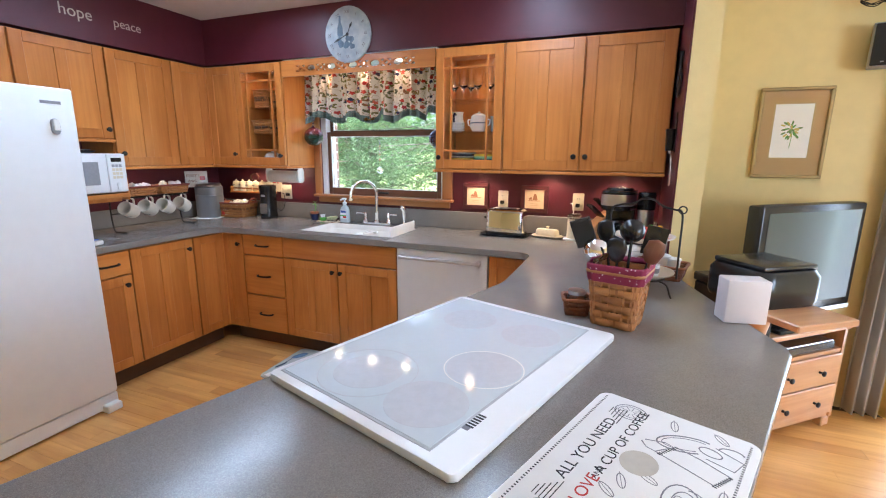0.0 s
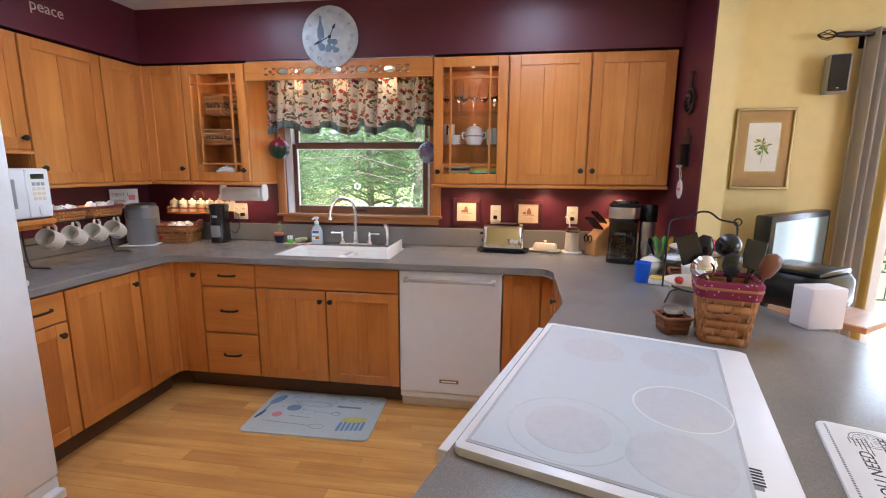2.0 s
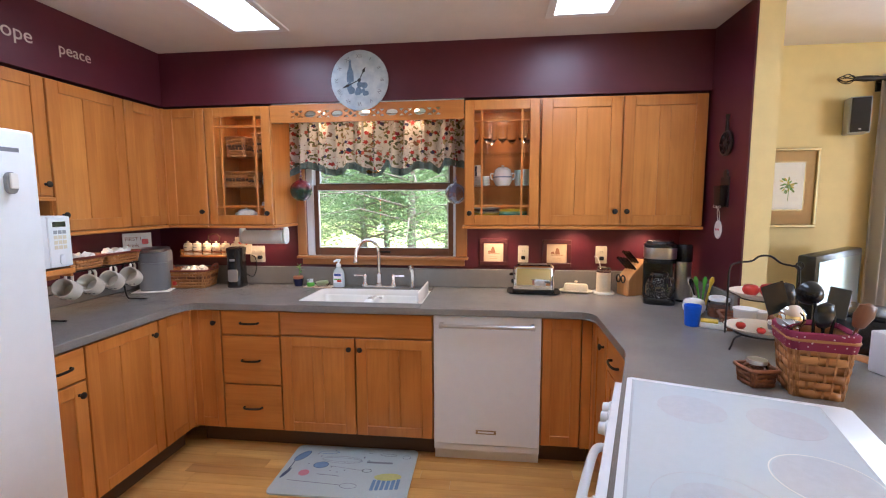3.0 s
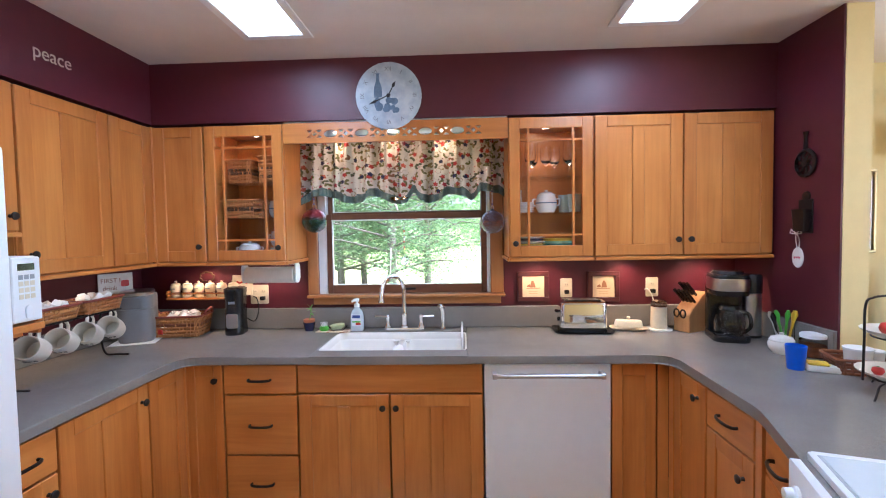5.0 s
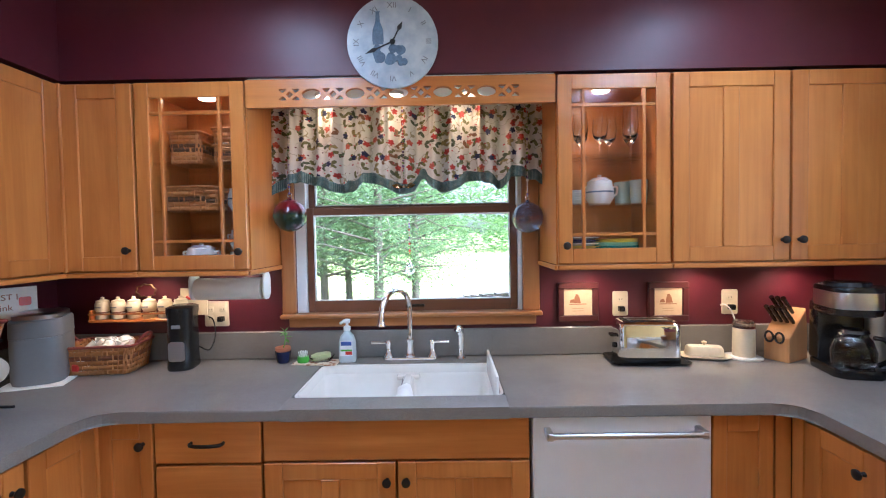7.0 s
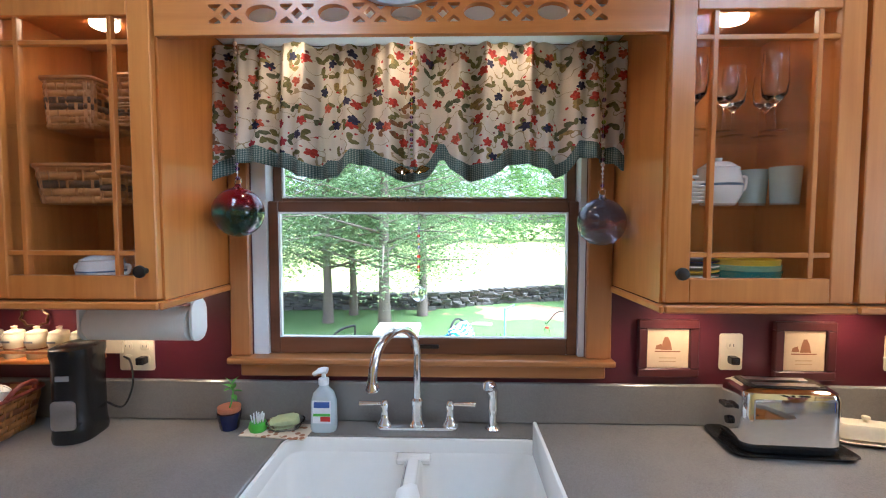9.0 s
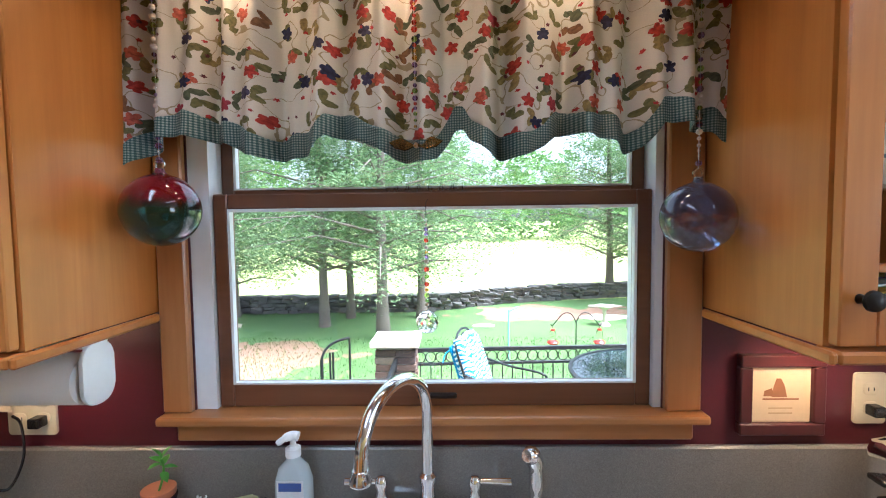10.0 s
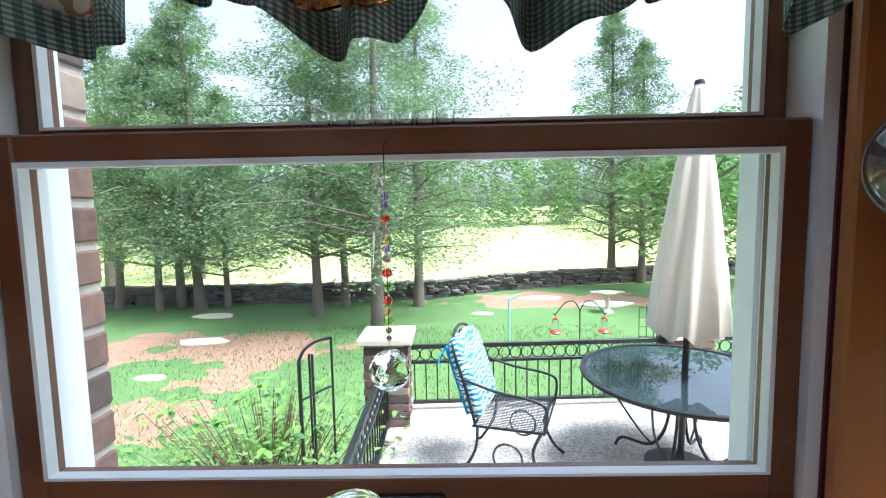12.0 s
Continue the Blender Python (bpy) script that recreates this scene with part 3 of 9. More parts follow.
# pierced valance board between the glazed cabinets
vb = bmesh.new()
VX0, VX1, VZ0, VZ1 = -0.636, 0.571, 1.994, UT
outer = [vb.verts.new((x, 0, z)) for x, z in ((VX0, VZ0), (VX1, VZ0), (VX1, VZ1), (VX0, VZ1))]
cu = bpy.data.curves.new("valance", 'CURVE')
cu.dimensions, cu.fill_mode, cu.extrude = '2D', 'BOTH', 0.009


def cut(points):
    sp = cu.splines.new('POLY')
    sp.points.add(len(points) - 1)
    for q, (a, b) in zip(sp.points, points):
        q.co = (a, b, 0, 1)
    sp.use_cyclic_u = True


cut([(VX0, VZ0), (VX1, VZ0), (VX1, VZ1), (VX0, VZ1)])
vz = 2.043
x = -0.464
for k in range(6):
    # a diamond with four corner triangles, then an oval
    cut([(x + 0.0145 * math.cos(q), vz + 0.0135 * math.sin(q)) for q in (0, math.pi / 2, math.pi, 3 * math.pi / 2)])
    for sx in (-1, 1):
        for sz in (-1, 1):
            cut([(x + sx * 0.040, vz + sz * 0.022), (x + sx * 0.010, vz + sz * 0.022), (x + sx * 0.012, vz + sz * 0.018), (x + sx * 0.025, vz + sz * 0.0065), (x + sx * 0.039, vz + sz * 0.015)])
    if k < 5:
        cut([(x + 0.0855 + 0.037 * math.cos(q * math.pi / 12), vz + 0.0205 * math.sin(q * math.pi / 12)) for q in range(24)])
    x += 0.171
vb.free()
tmp = bpy.data.objects.new("valance_tmp", cu)
scene.collection.objects.link(tmp)
vmesh = bpy.data.meshes.new_from_object(tmp.evaluated_get(bpy.context.evaluated_depsgraph_get()))
bpy.data.objects.remove(tmp)
vmesh.materials.clear()
vmesh.materials.append(M_MAPLE_X)
vo = new("valance_board", vmesh)
vo.matrix_basis = pose(0, UF - 0.004, 0, 90)
tagged(vo, "pierced maple valance board with ovals and lattice", "valance board", kind="structure")
tagged(link("valance_ceiling", boxes((VX0, VX1, UF + 0.01, 0, UT, UT + 0.012)), M_VINYL), "white board above the sink window", "panel", kind="structure")

# ---- counter ----
SKX0, SKX1, SKY0, SKY1 = -0.425, 0.338, -0.535, -0.112     # sink cut-out


def fillet(p, q, r, cut_len):
    """Two points that chamfer the corner q between p and r."""
    a = Vector(q) + (Vector(p) - Vector(q)).normalized() * cut_len
    b = Vector(q) + (Vector(r) - Vector(q)).normalized() * cut_len
    mid = (a + b) / 2 * 0.45 + Vector(q) * 0.55
    out = []
    for t in range(7):
        t /= 6
        w = (1 - t) ** 2 * a + 2 * t * (1 - t) * Vector(q) + t * t * b
        out.append((w.x, w.y))
    return out


EDGE = -0.645
cbm = bmesh.new()
left = [(LEFT, -1.575)] + [(-1.05, -1.575)] + fillet((-1.05, -1.5), (-1.05, EDGE), (0, EDGE), 0.09)
prism(left + [(SKX0, EDGE), (SKX0, 0.0), (LEFT, 0.0)], 0.875, COUNTER, 0.006, 2, cbm)
box(cbm, SKX0, SKX1, EDGE, SKY0, 0.875, COUNTER)
box(cbm, SKX0, SKX1, SKY1, 0.0, 0.875, COUNTER)
inner = fillet((0, EDGE), (1.288, EDGE), (1.278, -1.2), 0.09) + fillet((1.288, EDGE), (P0.x, P0.y), pen(1, 0), 0.05)
e0, e1 = pen(1.62, 0), pen(1.55, 0.62)
outer = [e0, (1.45, -3.0), (1.69, -2.96), (1.82, -2.72), (2.20, -1.68), (2.205, -1.63), (2.13, -1.40), (2.05, -1.12), (1.985, -0.86), (1.965, -0.76), (1.96, -0.752), (1.948, -0.752), (1.948, 0.0)]
prism([(SKX1, EDGE)] + inner + outer + [(SKX1, 0.0)], 0.875, COUNTER, 0.006, 2, cbm)
counter = tagged(link("worktop", cbm, M_COUNTER), "grey speckled solid-surface worktop with rounded corners", "worktop", kind="structure")
tagged(link("backsplash", boxes((LEFT + 0.0, 1.948, -0.02, -0.001, COUNTER + 0.001, 1.045), bevel=0.004), M_COUNTER), "grey speckled upstand along the wall", "backsplash", kind="structure")
tagged(link("backsplash_left", boxes((LEFT + 0.001, LEFT + 0.02, -1.575, -0.022, COUNTER + 0.001, 1.045), bevel=0.004), M_COUNTER), "grey speckled upstand along the wall", "backsplash", kind="structure")
tagged(link("backsplash_right", boxes((1.93, 1.949, -0.747, -0.022, COUNTER + 0.001, 1.045), bevel=0.004), M_COUNTER), "grey speckled upstand along the wall", "backsplash", kind="structure")
# ---- sink, tap and appliances ----
M_RED = plain("glossy_red", (0.50, 0.03, 0.02), 0.3)
M_BLUE = plain("blue_plastic", (0.01, 0.10, 0.62), 0.35)
M_GREEN = plain("green_plastic", (0.10, 0.42, 0.04), 0.4)
M_YELL = plain("yellow_plastic", (0.75, 0.52, 0.03), 0.4)
M_WOODSPOON = wood("spoon_wood", (0.14, 0.05, 0.025), (0.24, 0.09, 0.045), 'z')
M_WICKER = wood("basket_splint", (0.34, 0.13, 0.033), (0.60, 0.28, 0.085), 'x', 0.5, 3.0)
M_WICKER_D = wood("basket_splint_brown", (0.16, 0.05, 0.018), (0.34, 0.12, 0.045), 'x', 0.5, 3.0)
M_RIM = plain("basket_rim_red", (0.22, 0.045, 0.03), 0.5)
M_BLOCK = wood("knife_block_beech", (0.42, 0.20, 0.07), (0.62, 0.35, 0.14), 'z')
M_MUG = plain("cream_stoneware", (0.72, 0.66, 0.56), 0.3, vary=0.05)
M_DARKGLASS = glass("smoked_glass", (0.55, 0.5, 0.45))
M_STEM = plain("plant_green", (0.10, 0.30, 0.04), 0.5, vary=0.3)
M_TERRA = plain("terracotta", (0.42, 0.15, 0.07), 0.7)
M_NAVY = plain("navy_glaze", (0.012, 0.015, 0.06), 0.2)
M_PLATE = plain("ivory_cover_plate", (0.72, 0.64, 0.48), 0.4, vary=0.03)
M_GREYLINE = plain("pencil_grey", (0.22, 0.22, 0.24), 0.7, bump=0)


def rrect(w, d, r, n=5):
    """A rounded rectangle round the origin."""
    out = []
    for cx, cy, a in ((w / 2 - r, d / 2 - r, 0), (-w / 2 + r, d / 2 - r, 90), (-w / 2 + r, -d / 2 + r, 180), (w / 2 - r, -d / 2 + r, 270)):
        out += arc(cx, cy, r, a, a + 90, n)
    return out


def loft(rings, bm=None, cap0=True, cap1=True, mat=0):
    """A skin over rings of (outline, z)."""
    bm = bm or bmesh.new()
    vs = [[bm.verts.new((x, y, z)) for x, y in ring] for ring, z in rings]
    n = len(vs[0])
    for a, b in zip(vs, vs[1:]):
        for k in range(n):
            bm.faces.new((a[k], a[(k + 1) % n], b[(k + 1) % n], b[k])).material_index = mat
    if cap0:
        bm.faces.new(vs[0][::-1]).material_index = mat
    if cap1:
        bm.faces.new(vs[-1]).material_index = mat
    return bm


def moved(ring, dx, dy):
    return [(x + dx, y + dy) for x, y in ring]


# sink
SW, SD = SKX1 - SKX0, SKY1 - SKY0
sk = thing("sink", pose((SKX0 + SKX1) / 2, (SKY0 + SKY1) / 2, 0), "white double-bowl kitchen sink set flush in the worktop", "sink")
bm = loft([(rrect(SW - 0.001, SD - 0.001, 0.045), 0.910), (rrect(SW - 0.02, SD - 0.02, 0.045), 0.909), (rrect(SW - 0.026, SD - 0.026, 0.045), 0.900), (rrect(SW - 0.03, SD - 0.03, 0.045), 0.872)], cap0=False, cap1=False)
part("rim", bm, M_PORC, sk, "", True)
dv = 0.005
for x0, x1 in ((-SW / 2 + 0.015, dv - 0.018), (dv + 0.018, SW / 2 - 0.015)):
    w, cx = x1 - x0, (x0 + x1) / 2
    bm = loft([(moved(rrect(w, SD - 0.03, 0.045), cx, 0), 0.8725), (moved(rrect(w - 0.012, SD - 0.042, 0.05), cx, 0), 0.860), (moved(rrect(w - 0.03, SD - 0.06, 0.06), cx, 0), 0.72),
               (moved(rrect(w - 0.06, SD - 0.09, 0.06), cx, 0), 0.690), (moved(rrect(w - 0.14, SD - 0.17, 0.05), cx, 0), 0.681)], cap0=False)
    bmesh.ops.reverse_faces(bm, faces=bm.faces)
    b = part("bowl", bm, M_PORC, sk, "", True)
    part("strainer", lathe([(0.0, 0.004), (0.028, 0.004), (0.032, 0.010), (0.052, 0.012), (0.056, 0.006), (0.056, 0.0), (0.0, 0.0)], 24), M_STEEL, b, "steel drain strainer", True, pose(cx, -0.03, 0.6815))
part("divider", boxes((dv - 0.018, dv + 0.018, -SD / 2 + 0.03, SD / 2 - 0.03, 0.70, 0.8735), bevel=0.008, seg=3), M_PORC, sk, "", True)
part("deck", boxes((dv - 0.05, dv + 0.05, SD / 2 - 0.055, SD / 2 - 0.0145, 0.855, 0.8731), bevel=0.004), M_PORC, sk)
# drying board standing at the sink's end
tagged(link("drying_board", boxes((SKX1 - 0.030, SKX1 - 0.018, SKY0 + 0.02, SKY1 - 0.02, 0.8725, 0.975), bevel=0.005, seg=2), M_PORC, smooth=True), "white plastic dish board standing in the sink", "dish board")
# dish cloth over the divider
bm = bmesh.new()
cx = (SKX0 + SKX1) / 2 + dv
prof = [(-0.030, 0.77), (-0.031, 0.84), (-0.026, 0.872), (-0.012, 0.884), (0.008, 0.886), (0.024, 0.874), (0.031, 0.845), (0.033, 0.76)]
rows = []
for k in range(14):
    yy = -0.50 + 0.20 * k / 13
    rows.append([bm.verts.new((cx + x * (1 + 0.10 * math.sin(k * 1.3)), yy + 0.006 * math.sin(z * 90), z + 0.004 * math.sin(k * 1.9 + x * 60) + (0.02 * math.sin(k * 0.7) if z < 0.8 else 0))) for x, z in prof])
for a, b in zip(rows, rows[1:]):
    for i in range(len(prof) - 1):
        bm.faces.new((a[i], a[i + 1], b[i + 1], b[i]))
cl = tagged(link("dish_cloth", bm, M_PAPER, smooth="all"), "white folded dish cloth hung over the sink divider", "dish cloth")
so = cl.modifiers.new("thick", 'SOLIDIFY')
so.thickness = 0.005

# tap
tap = thing("kitchen_tap", pose(-0.035, -0.065, COUNTER), "polished chrome two-handle kitchen tap with gooseneck spout", "tap")
part("base_plate", prism(rrect(0.255, 0.055, 0.025), 0.0, 0.016, 0.005), M_CHROME, tap, "", True)
bm = lathe([(0.026, 0.016), (0.026, 0.024), (0.019, 0.032), (0.017, 0.075), (0.020, 0.085), (0.020, 0.094), (0.014, 0.10), (0.0, 0.10)], 24)
part("body", bm, M_CHROME, tap, "", True)
sx, sy = -0.10, -0.205
pts = [(0, 0, 0.09), (0, 0, 0.20)] + [(sx * (1 - math.cos(a)) / 2, sy * (1 - math.cos(a)) / 2, 0.235 + 0.10 * math.sin(a)) for a in [math.pi * k / 16 for k in range(17)]] + [(sx * 1.01, sy * 1.01, 0.215)]
part("spout", tube(pts, 0.0125, 16), M_CHROME, tap, "", True)
part("aerator", lathe([(0.0, 0.0), (0.019, 0.0), (0.020, 0.006), (0.0145, 0.016), (0.0145, 0.024), (0.0, 0.024)], 20), M_CHROME, tap, "", True, pose(sx * 1.01, sy * 1.01, 0.198))
for s in (-1, 1):
    h = part("handle", lathe([(0.024, 0.016), (0.024, 0.022), (0.015, 0.034), (0.011, 0.062), (0.015, 0.074), (0.013, 0.084), (0.009, 0.092), (0.0, 0.094)], 20), M_CHROME, tap, "", True, pose(s * 0.101, 0, 0))
    part("lever", tube([(0, 0, 0.078), (s * 0.02, 0.0, 0.080), (s * 0.078, -0.006, 0.082)], [0.006, 0.0062, 0.0085], 12), M_CHROME, h, "", True)
spr = thing("side_sprayer", pose(0.197, -0.062, COUNTER), "polished chrome side sprayer beside the tap", "sprayer")
part("collar", lathe([(0.0, 0), (0.024, 0), (0.024, 0.006), (0.017, 0.014), (0.0, 0.014)], 20), M_CHROME, spr, "", True)
part("wand", tube(smooth_line([(0, 0, 0.012), (0.001, 0.004, 0.05), (0.001, 0.002, 0.10), (-0.006, -0.004, 0.135), (-0.022, -0.018, 0.142)], 5), [0.013] * 6 + [0.016] * 6 + [0.019] * 6 + [0.017, 0.015, 0.013], 14), M_CHROME, spr, "", True)

# dishwasher
dw = thing("dishwasher", pose(0.415, -0.59, 0), "white built-in dishwasher with steel bar handle", "dishwasher")
part("body", boxes((0.004, 0.603, 0.01, 0.56, 0.09, 0.872)), M_WHITE, dw)
dd = part("door", boxes((0.004, 0.603, -0.028, 0.009, 0.115, 0.869), bevel=0.005, seg=2), M_WHITE, dw)
hb = part("handle", tube([(0.045, -0.075, 0.822), (0.562, -0.075, 0.822)], 0.0105, 14), M_STEEL, dd, "brushed steel bar handle", True)
for x in (0.052, 0.555):
    part("handle_post", boxes((x - 0.011, x + 0.011, -0.084, -0.028, 0.809, 0.835), bevel=0.003), M_STEEL, dd, "steel handle post")
part("kick_plate", boxes((0.004, 0.603, 0.02, 0.04, 0.0, 0.089)), M_WHITE, dw)
part("lower_panel", boxes((0.004, 0.603, -0.020, 0.012, 0.075, 0.112), bevel=0.003), M_WHITE, dw)
bd = part("badge", boxes((0.245, 0.36, -0.0305, -0.0285, 0.182, 0.206), bevel=0.0008), plain("badge_bronze", (0.30, 0.21, 0.11), 0.4, 0.5), dd, "bronze maker's plate")
part("badge_mark", boxes((0.258, 0.347, -0.0312, -0.0306, 0.189, 0.199)), M_PAPER, bd)

# refrigerator
fr = thing("refrigerator", pose(-0.905, -1.585, 0), "tall white refrigerator with rounded door edges", "refrigerator")
part("body", boxes((-0.80, -0.068, -0.90, 0.0, 0.03, 1.755), bevel=0.008, seg=2), M_WHITE, fr, "", True)
d1 = part("door", boxes((-0.062, 0.0, -0.60, -0.001, 0.10, 1.762), bevel=0.012, seg=3), M_WHITE, fr, "", True)
d2 = part("door", boxes((-0.062, 0.0, -0.90, -0.606, 0.10, 1.762), bevel=0.012, seg=3), M_WHITE, fr, "", True)
for yy, dd_ in ((-0.57, d1), (-0.64, d2)):
    part("handle", tube(smooth_line([(0.0, yy, 0.75), (0.04, yy, 0.80), (0.045, yy, 1.1), (0.04, yy, 1.40), (0.0, yy, 1.45)], 5), 0.011, 10), M_WHITE, dd_, "", True)
part("grille", boxes((-0.066, -0.012, -0.90, 0.0, 0.012, 0.092), bevel=0.004), M_WHITE, fr)
for yy in (-0.06, -0.84):
    part("foot", boxes((-0.075, 0.035, yy - 0.03, yy + 0.052, 0.0, 0.045), bevel=0.008, seg=2), M_WHITE, fr)
part("badge", boxes((0.0002, 0.0016, -0.15, -0.062, 1.683, 1.697)), M_GREYLINE, d1, "grey maker's lettering as a bar")
mg = thing("fridge_magnet", pose(-0.9045, -1.69, 1.575, 0, 90), "grey plastic magnetic clip on the refrigerator door", "magnet")
part("clip", prism(rrect(0.075, 0.035, 0.016), 0.0, 0.016, 0.004), M_GREYPL, mg, "", True)
part("jaw", boxes((-0.034, 0.02, -0.013, 0.013, 0.0165, 0.026), bevel=0.004, seg=2), M_PORC, mg)

# range with smooth top in the peninsula
RW, RD0, RD1 = 0.785, 0.015, 0.585
rg = thing("cooking_range", Q(0.318, 0.0), "white drop-in range with smooth ceramic top", "range")
part("body", boxes((0.006, RW - 0.006, 0.02, 0.56, 0.05, 0.872)), M_WHITE, rg)
ct = part("cooktop", prism(moved(rrect(RW, RD1 - RD0, 0.012), RW / 2, (RD0 + RD1) / 2), 0.9165, 0.934, 0.004), M_WHITE, rg, "white enamel rim", True)
part("glass_top", boxes((0.028, RW - 0.03, RD0 + 0.022, RD1 - 0.078, 0.9342, 0.9365), bevel=0.001), M_COOK, ct, "pale ceramic glass")
part("glass_edge", boxes((0.022, RW - 0.024, RD0 + 0.016, RD1 - 0.072, 0.9341, 0.9352)), plain("edge_grey", (0.42, 0.44, 0.46), 0.3), ct)
for s, w, r in ((0.50, 0.185, 0.085), (0.495, 0.399, 0.085), (0.945, 0.20, 0.085), (0.755, 0.41, 0.093), (0.963, 0.403, 0.092)):
    s -= 0.318
    part("burner", lathe([(0.0, 0), (r, 0), (r, 0.0003), (0.0, 0.0003)], 48), M_RING, ct, "grey burner field", True, pose(s, w, 0.9366))
    if w == 0.20:
        part("burner_ring", lathe([(r + 0.035, 0), (r + 0.0375, 0), (r + 0.0375, 0.0003), (r + 0.035, 0.0003)], 48, closed=True), M_RING, ct, "", True, pose(s, w, 0.9366))
    if s > 0.43 and w == 0.41:
        part("burner_ring", lathe([(r + 0.004, 0), (r + 0.007, 0), (r + 0.007, 0.0003), (r + 0.004, 0.0003)], 48, closed=True), M_PORC, ct, "", True, pose(s, w, 0.9366))
for k in range(6):
    part("vent_slot", boxes((0.606 + k * 0.009, 0.611 + k * 0.009, 0.508, 0.532, 0.9342, 0.9348)), M_INK, ct)
part("lettering_bar", boxes((0.655, 0.668, 0.512, 0.528, 0.9342, 0.9346)), M_GREYLINE, ct)
od = part("oven_door", boxes((0.012, RW - 0.012, -0.025, 0.019, 0.20, 0.74), bevel=0.008, seg=2), M_WHITE, rg, "", True)
part("oven_window", boxes((0.15, RW - 0.15, -0.027, -0.0255, 0.32, 0.60)), M_BLACK, od)
part("oven_handle", tube(smooth_line([(0.06, -0.024, 0.70), (0.065, -0.06, 0.705), (0.15, -0.074, 0.71), (RW / 2, -0.078, 0.712), (RW - 0.15, -0.074, 0.71), (RW - 0.065, -0.06, 0.705), (RW - 0.06, -0.024, 0.70)], 5), 0.014, 12), M_WHITE, od, "", True)
cp = part("control_panel", prism([(0.006, -0.022), (RW - 0.006, -0.022), (RW - 0.006, 0.019), (0.006, 0.019)], 0.75, 0.914, 0.006), M_WHITE, rg, "", True)
for k in range(5):
    kb = part("control_knob", lathe([(0.024, 0.0), (0.024, 0.008), (0.019, 0.012), (0.017, 0.030), (0.0, 0.032)], 20), M_WHITE, cp, "", True, pose(0.07 + k * 0.07 + (0.30 if k > 2 else 0), -0.0225, 0.845, 90))
part("drawer", boxes((0.012, RW - 0.012, -0.02, 0.019, 0.05, 0.19), bevel=0.006), M_WHITE, rg)

# microwave under the short cabinet, on a wooden shelf
mw = thing("microwave", pose(-1.30, -1.585, 1.193), "small white microwave oven on a wooden bracket shelf", "microwave")
part("body", boxes((-0.36, 0.0, 0.0, 0.472, 0.006, 0.252), bevel=0.008, seg=2), M_WHITE, mw, "", True)
dm = part("door", boxes((0.0005, 0.018, 0.004, 0.352, 0.010, 0.248), bevel=0.006, seg=2), M_WHITE, mw, "", True)
part("door_window", boxes((0.0182, 0.019, 0.07, 0.30, 0.06, 0.20)), plain("mesh_grey", (0.30, 0.31, 0.33), 0.3), dm, "grey mesh window")
pn = part("control_panel", boxes((0.0005, 0.014, 0.358, 0.470, 0.010, 0.248), bevel=0.004), M_WHITE, mw)
part("display", boxes((0.0142, 0.0148, 0.380, 0.445, 0.200, 0.225)), M_BLACK, pn, "dark display")
for a in range(4):
    for b in range(3):
        part("button", boxes((0.0142, 0.0152, 0.382 + b * 0.022, 0.399 + b * 0.022, 0.095 + a * 0.024, 0.112 + a * 0.024)), M_GREYPL if a == 3 else M_PLATE, pn)
part("release", prism(rrect(0.05, 0.024, 0.011), 0, 0.006, 0.002), M_VINYL, pn, "", True, pose(0.0142, 0.413, 0.045, 0, 90))
sh = thing("microwave_shelf", pose(LEFT, -1.59, 1.145), "honey maple shelf below the microwave", "shelf")
part("board", boxes((0.003, 0.43, 0.0, 0.482, 0.02, 0.047), bevel=0.003), M_MAPLE_X, sh)
part("side_panel", boxes((0.003, 0.40, 0.4825, 0.498, 0.0, 0.14), bevel=0.003), M_MAPLE, sh)
part("cleat", boxes((0.003, 0.34, 0.0, 0.482, -0.012, 0.0195), bevel=0.003), M_MAPLE_X, sh)
part("hanger", boxes((0.003, 0.32, 0.4825, 0.498, 0.141, 0.388)), M_MAPLE, sh)
tr = thing("serving_tray", pose(-1.45, -1.36, 1.4465), "dark oval serving tray lying on the microwave", "tray")
part("dish", lathe([(0.0, 0.0), (0.12, 0.0), (0.15, 0.012), (0.152, 0.016), (0.118, 0.006), (0.0, 0.005)], 32), M_BLACK, tr, "", True)
part("stacked_plate", lathe([(0.0, 0.0), (0.10, 0.0), (0.13, 0.014), (0.0, 0.006)], 32), M_PORC, tr, "", True, pose(0, 0, 0.010))

# puck lights behind the valance and below the cabinets
def puck(x, y, z, watts, name="puck_light"):
    p = thing(name, pose(x, y, z), "small round warm puck light below a cabinet", "puck light", "puck lights")
    part("housing", lathe([(0.0, 0.0), (0.036, 0.0), (0.036, -0.010), (0.031, -0.014), (0.031, -0.009), (0.0, -0.009)], 24), M_VINYL, p, "", True)
    part("lens", lathe([(0.0, -0.0095), (0.030, -0.0095), (0.026, -0.013), (0.0, -0.0145)], 24), M_BULB, p, "warm glowing lens", True)
    spot_lamp("puck_lamp", (x, y, z - 0.022), watts, WARM, 0.03, 150)


for x in (-0.38, -0.07, 0.24):
    puck(x, -0.16, UT - 0.001, 0.40)
for x in (0.78, 1.28, 1.72, -0.85, -1.25):
    puck(x, -0.12, UB - 0.0005, 1.35 if x > 0 else 0.85)
for yy in (-0.85,):
    puck(-1.56, yy, UB - 0.0005, 0.7)

# ---- window textiles and hanging ornaments ----
def calc(nt, op, a, b=0.0):
    """A math node of two values or sockets."""
    k = nt.nodes.new("ShaderNodeMath")
    k.operation = op
    for sock, val in zip(k.inputs, (a, b)):
        if isinstance(val, (int, float)):
            sock.default_value = val
        else:
            nt.links.new(val, sock)
    return k.outputs[0]


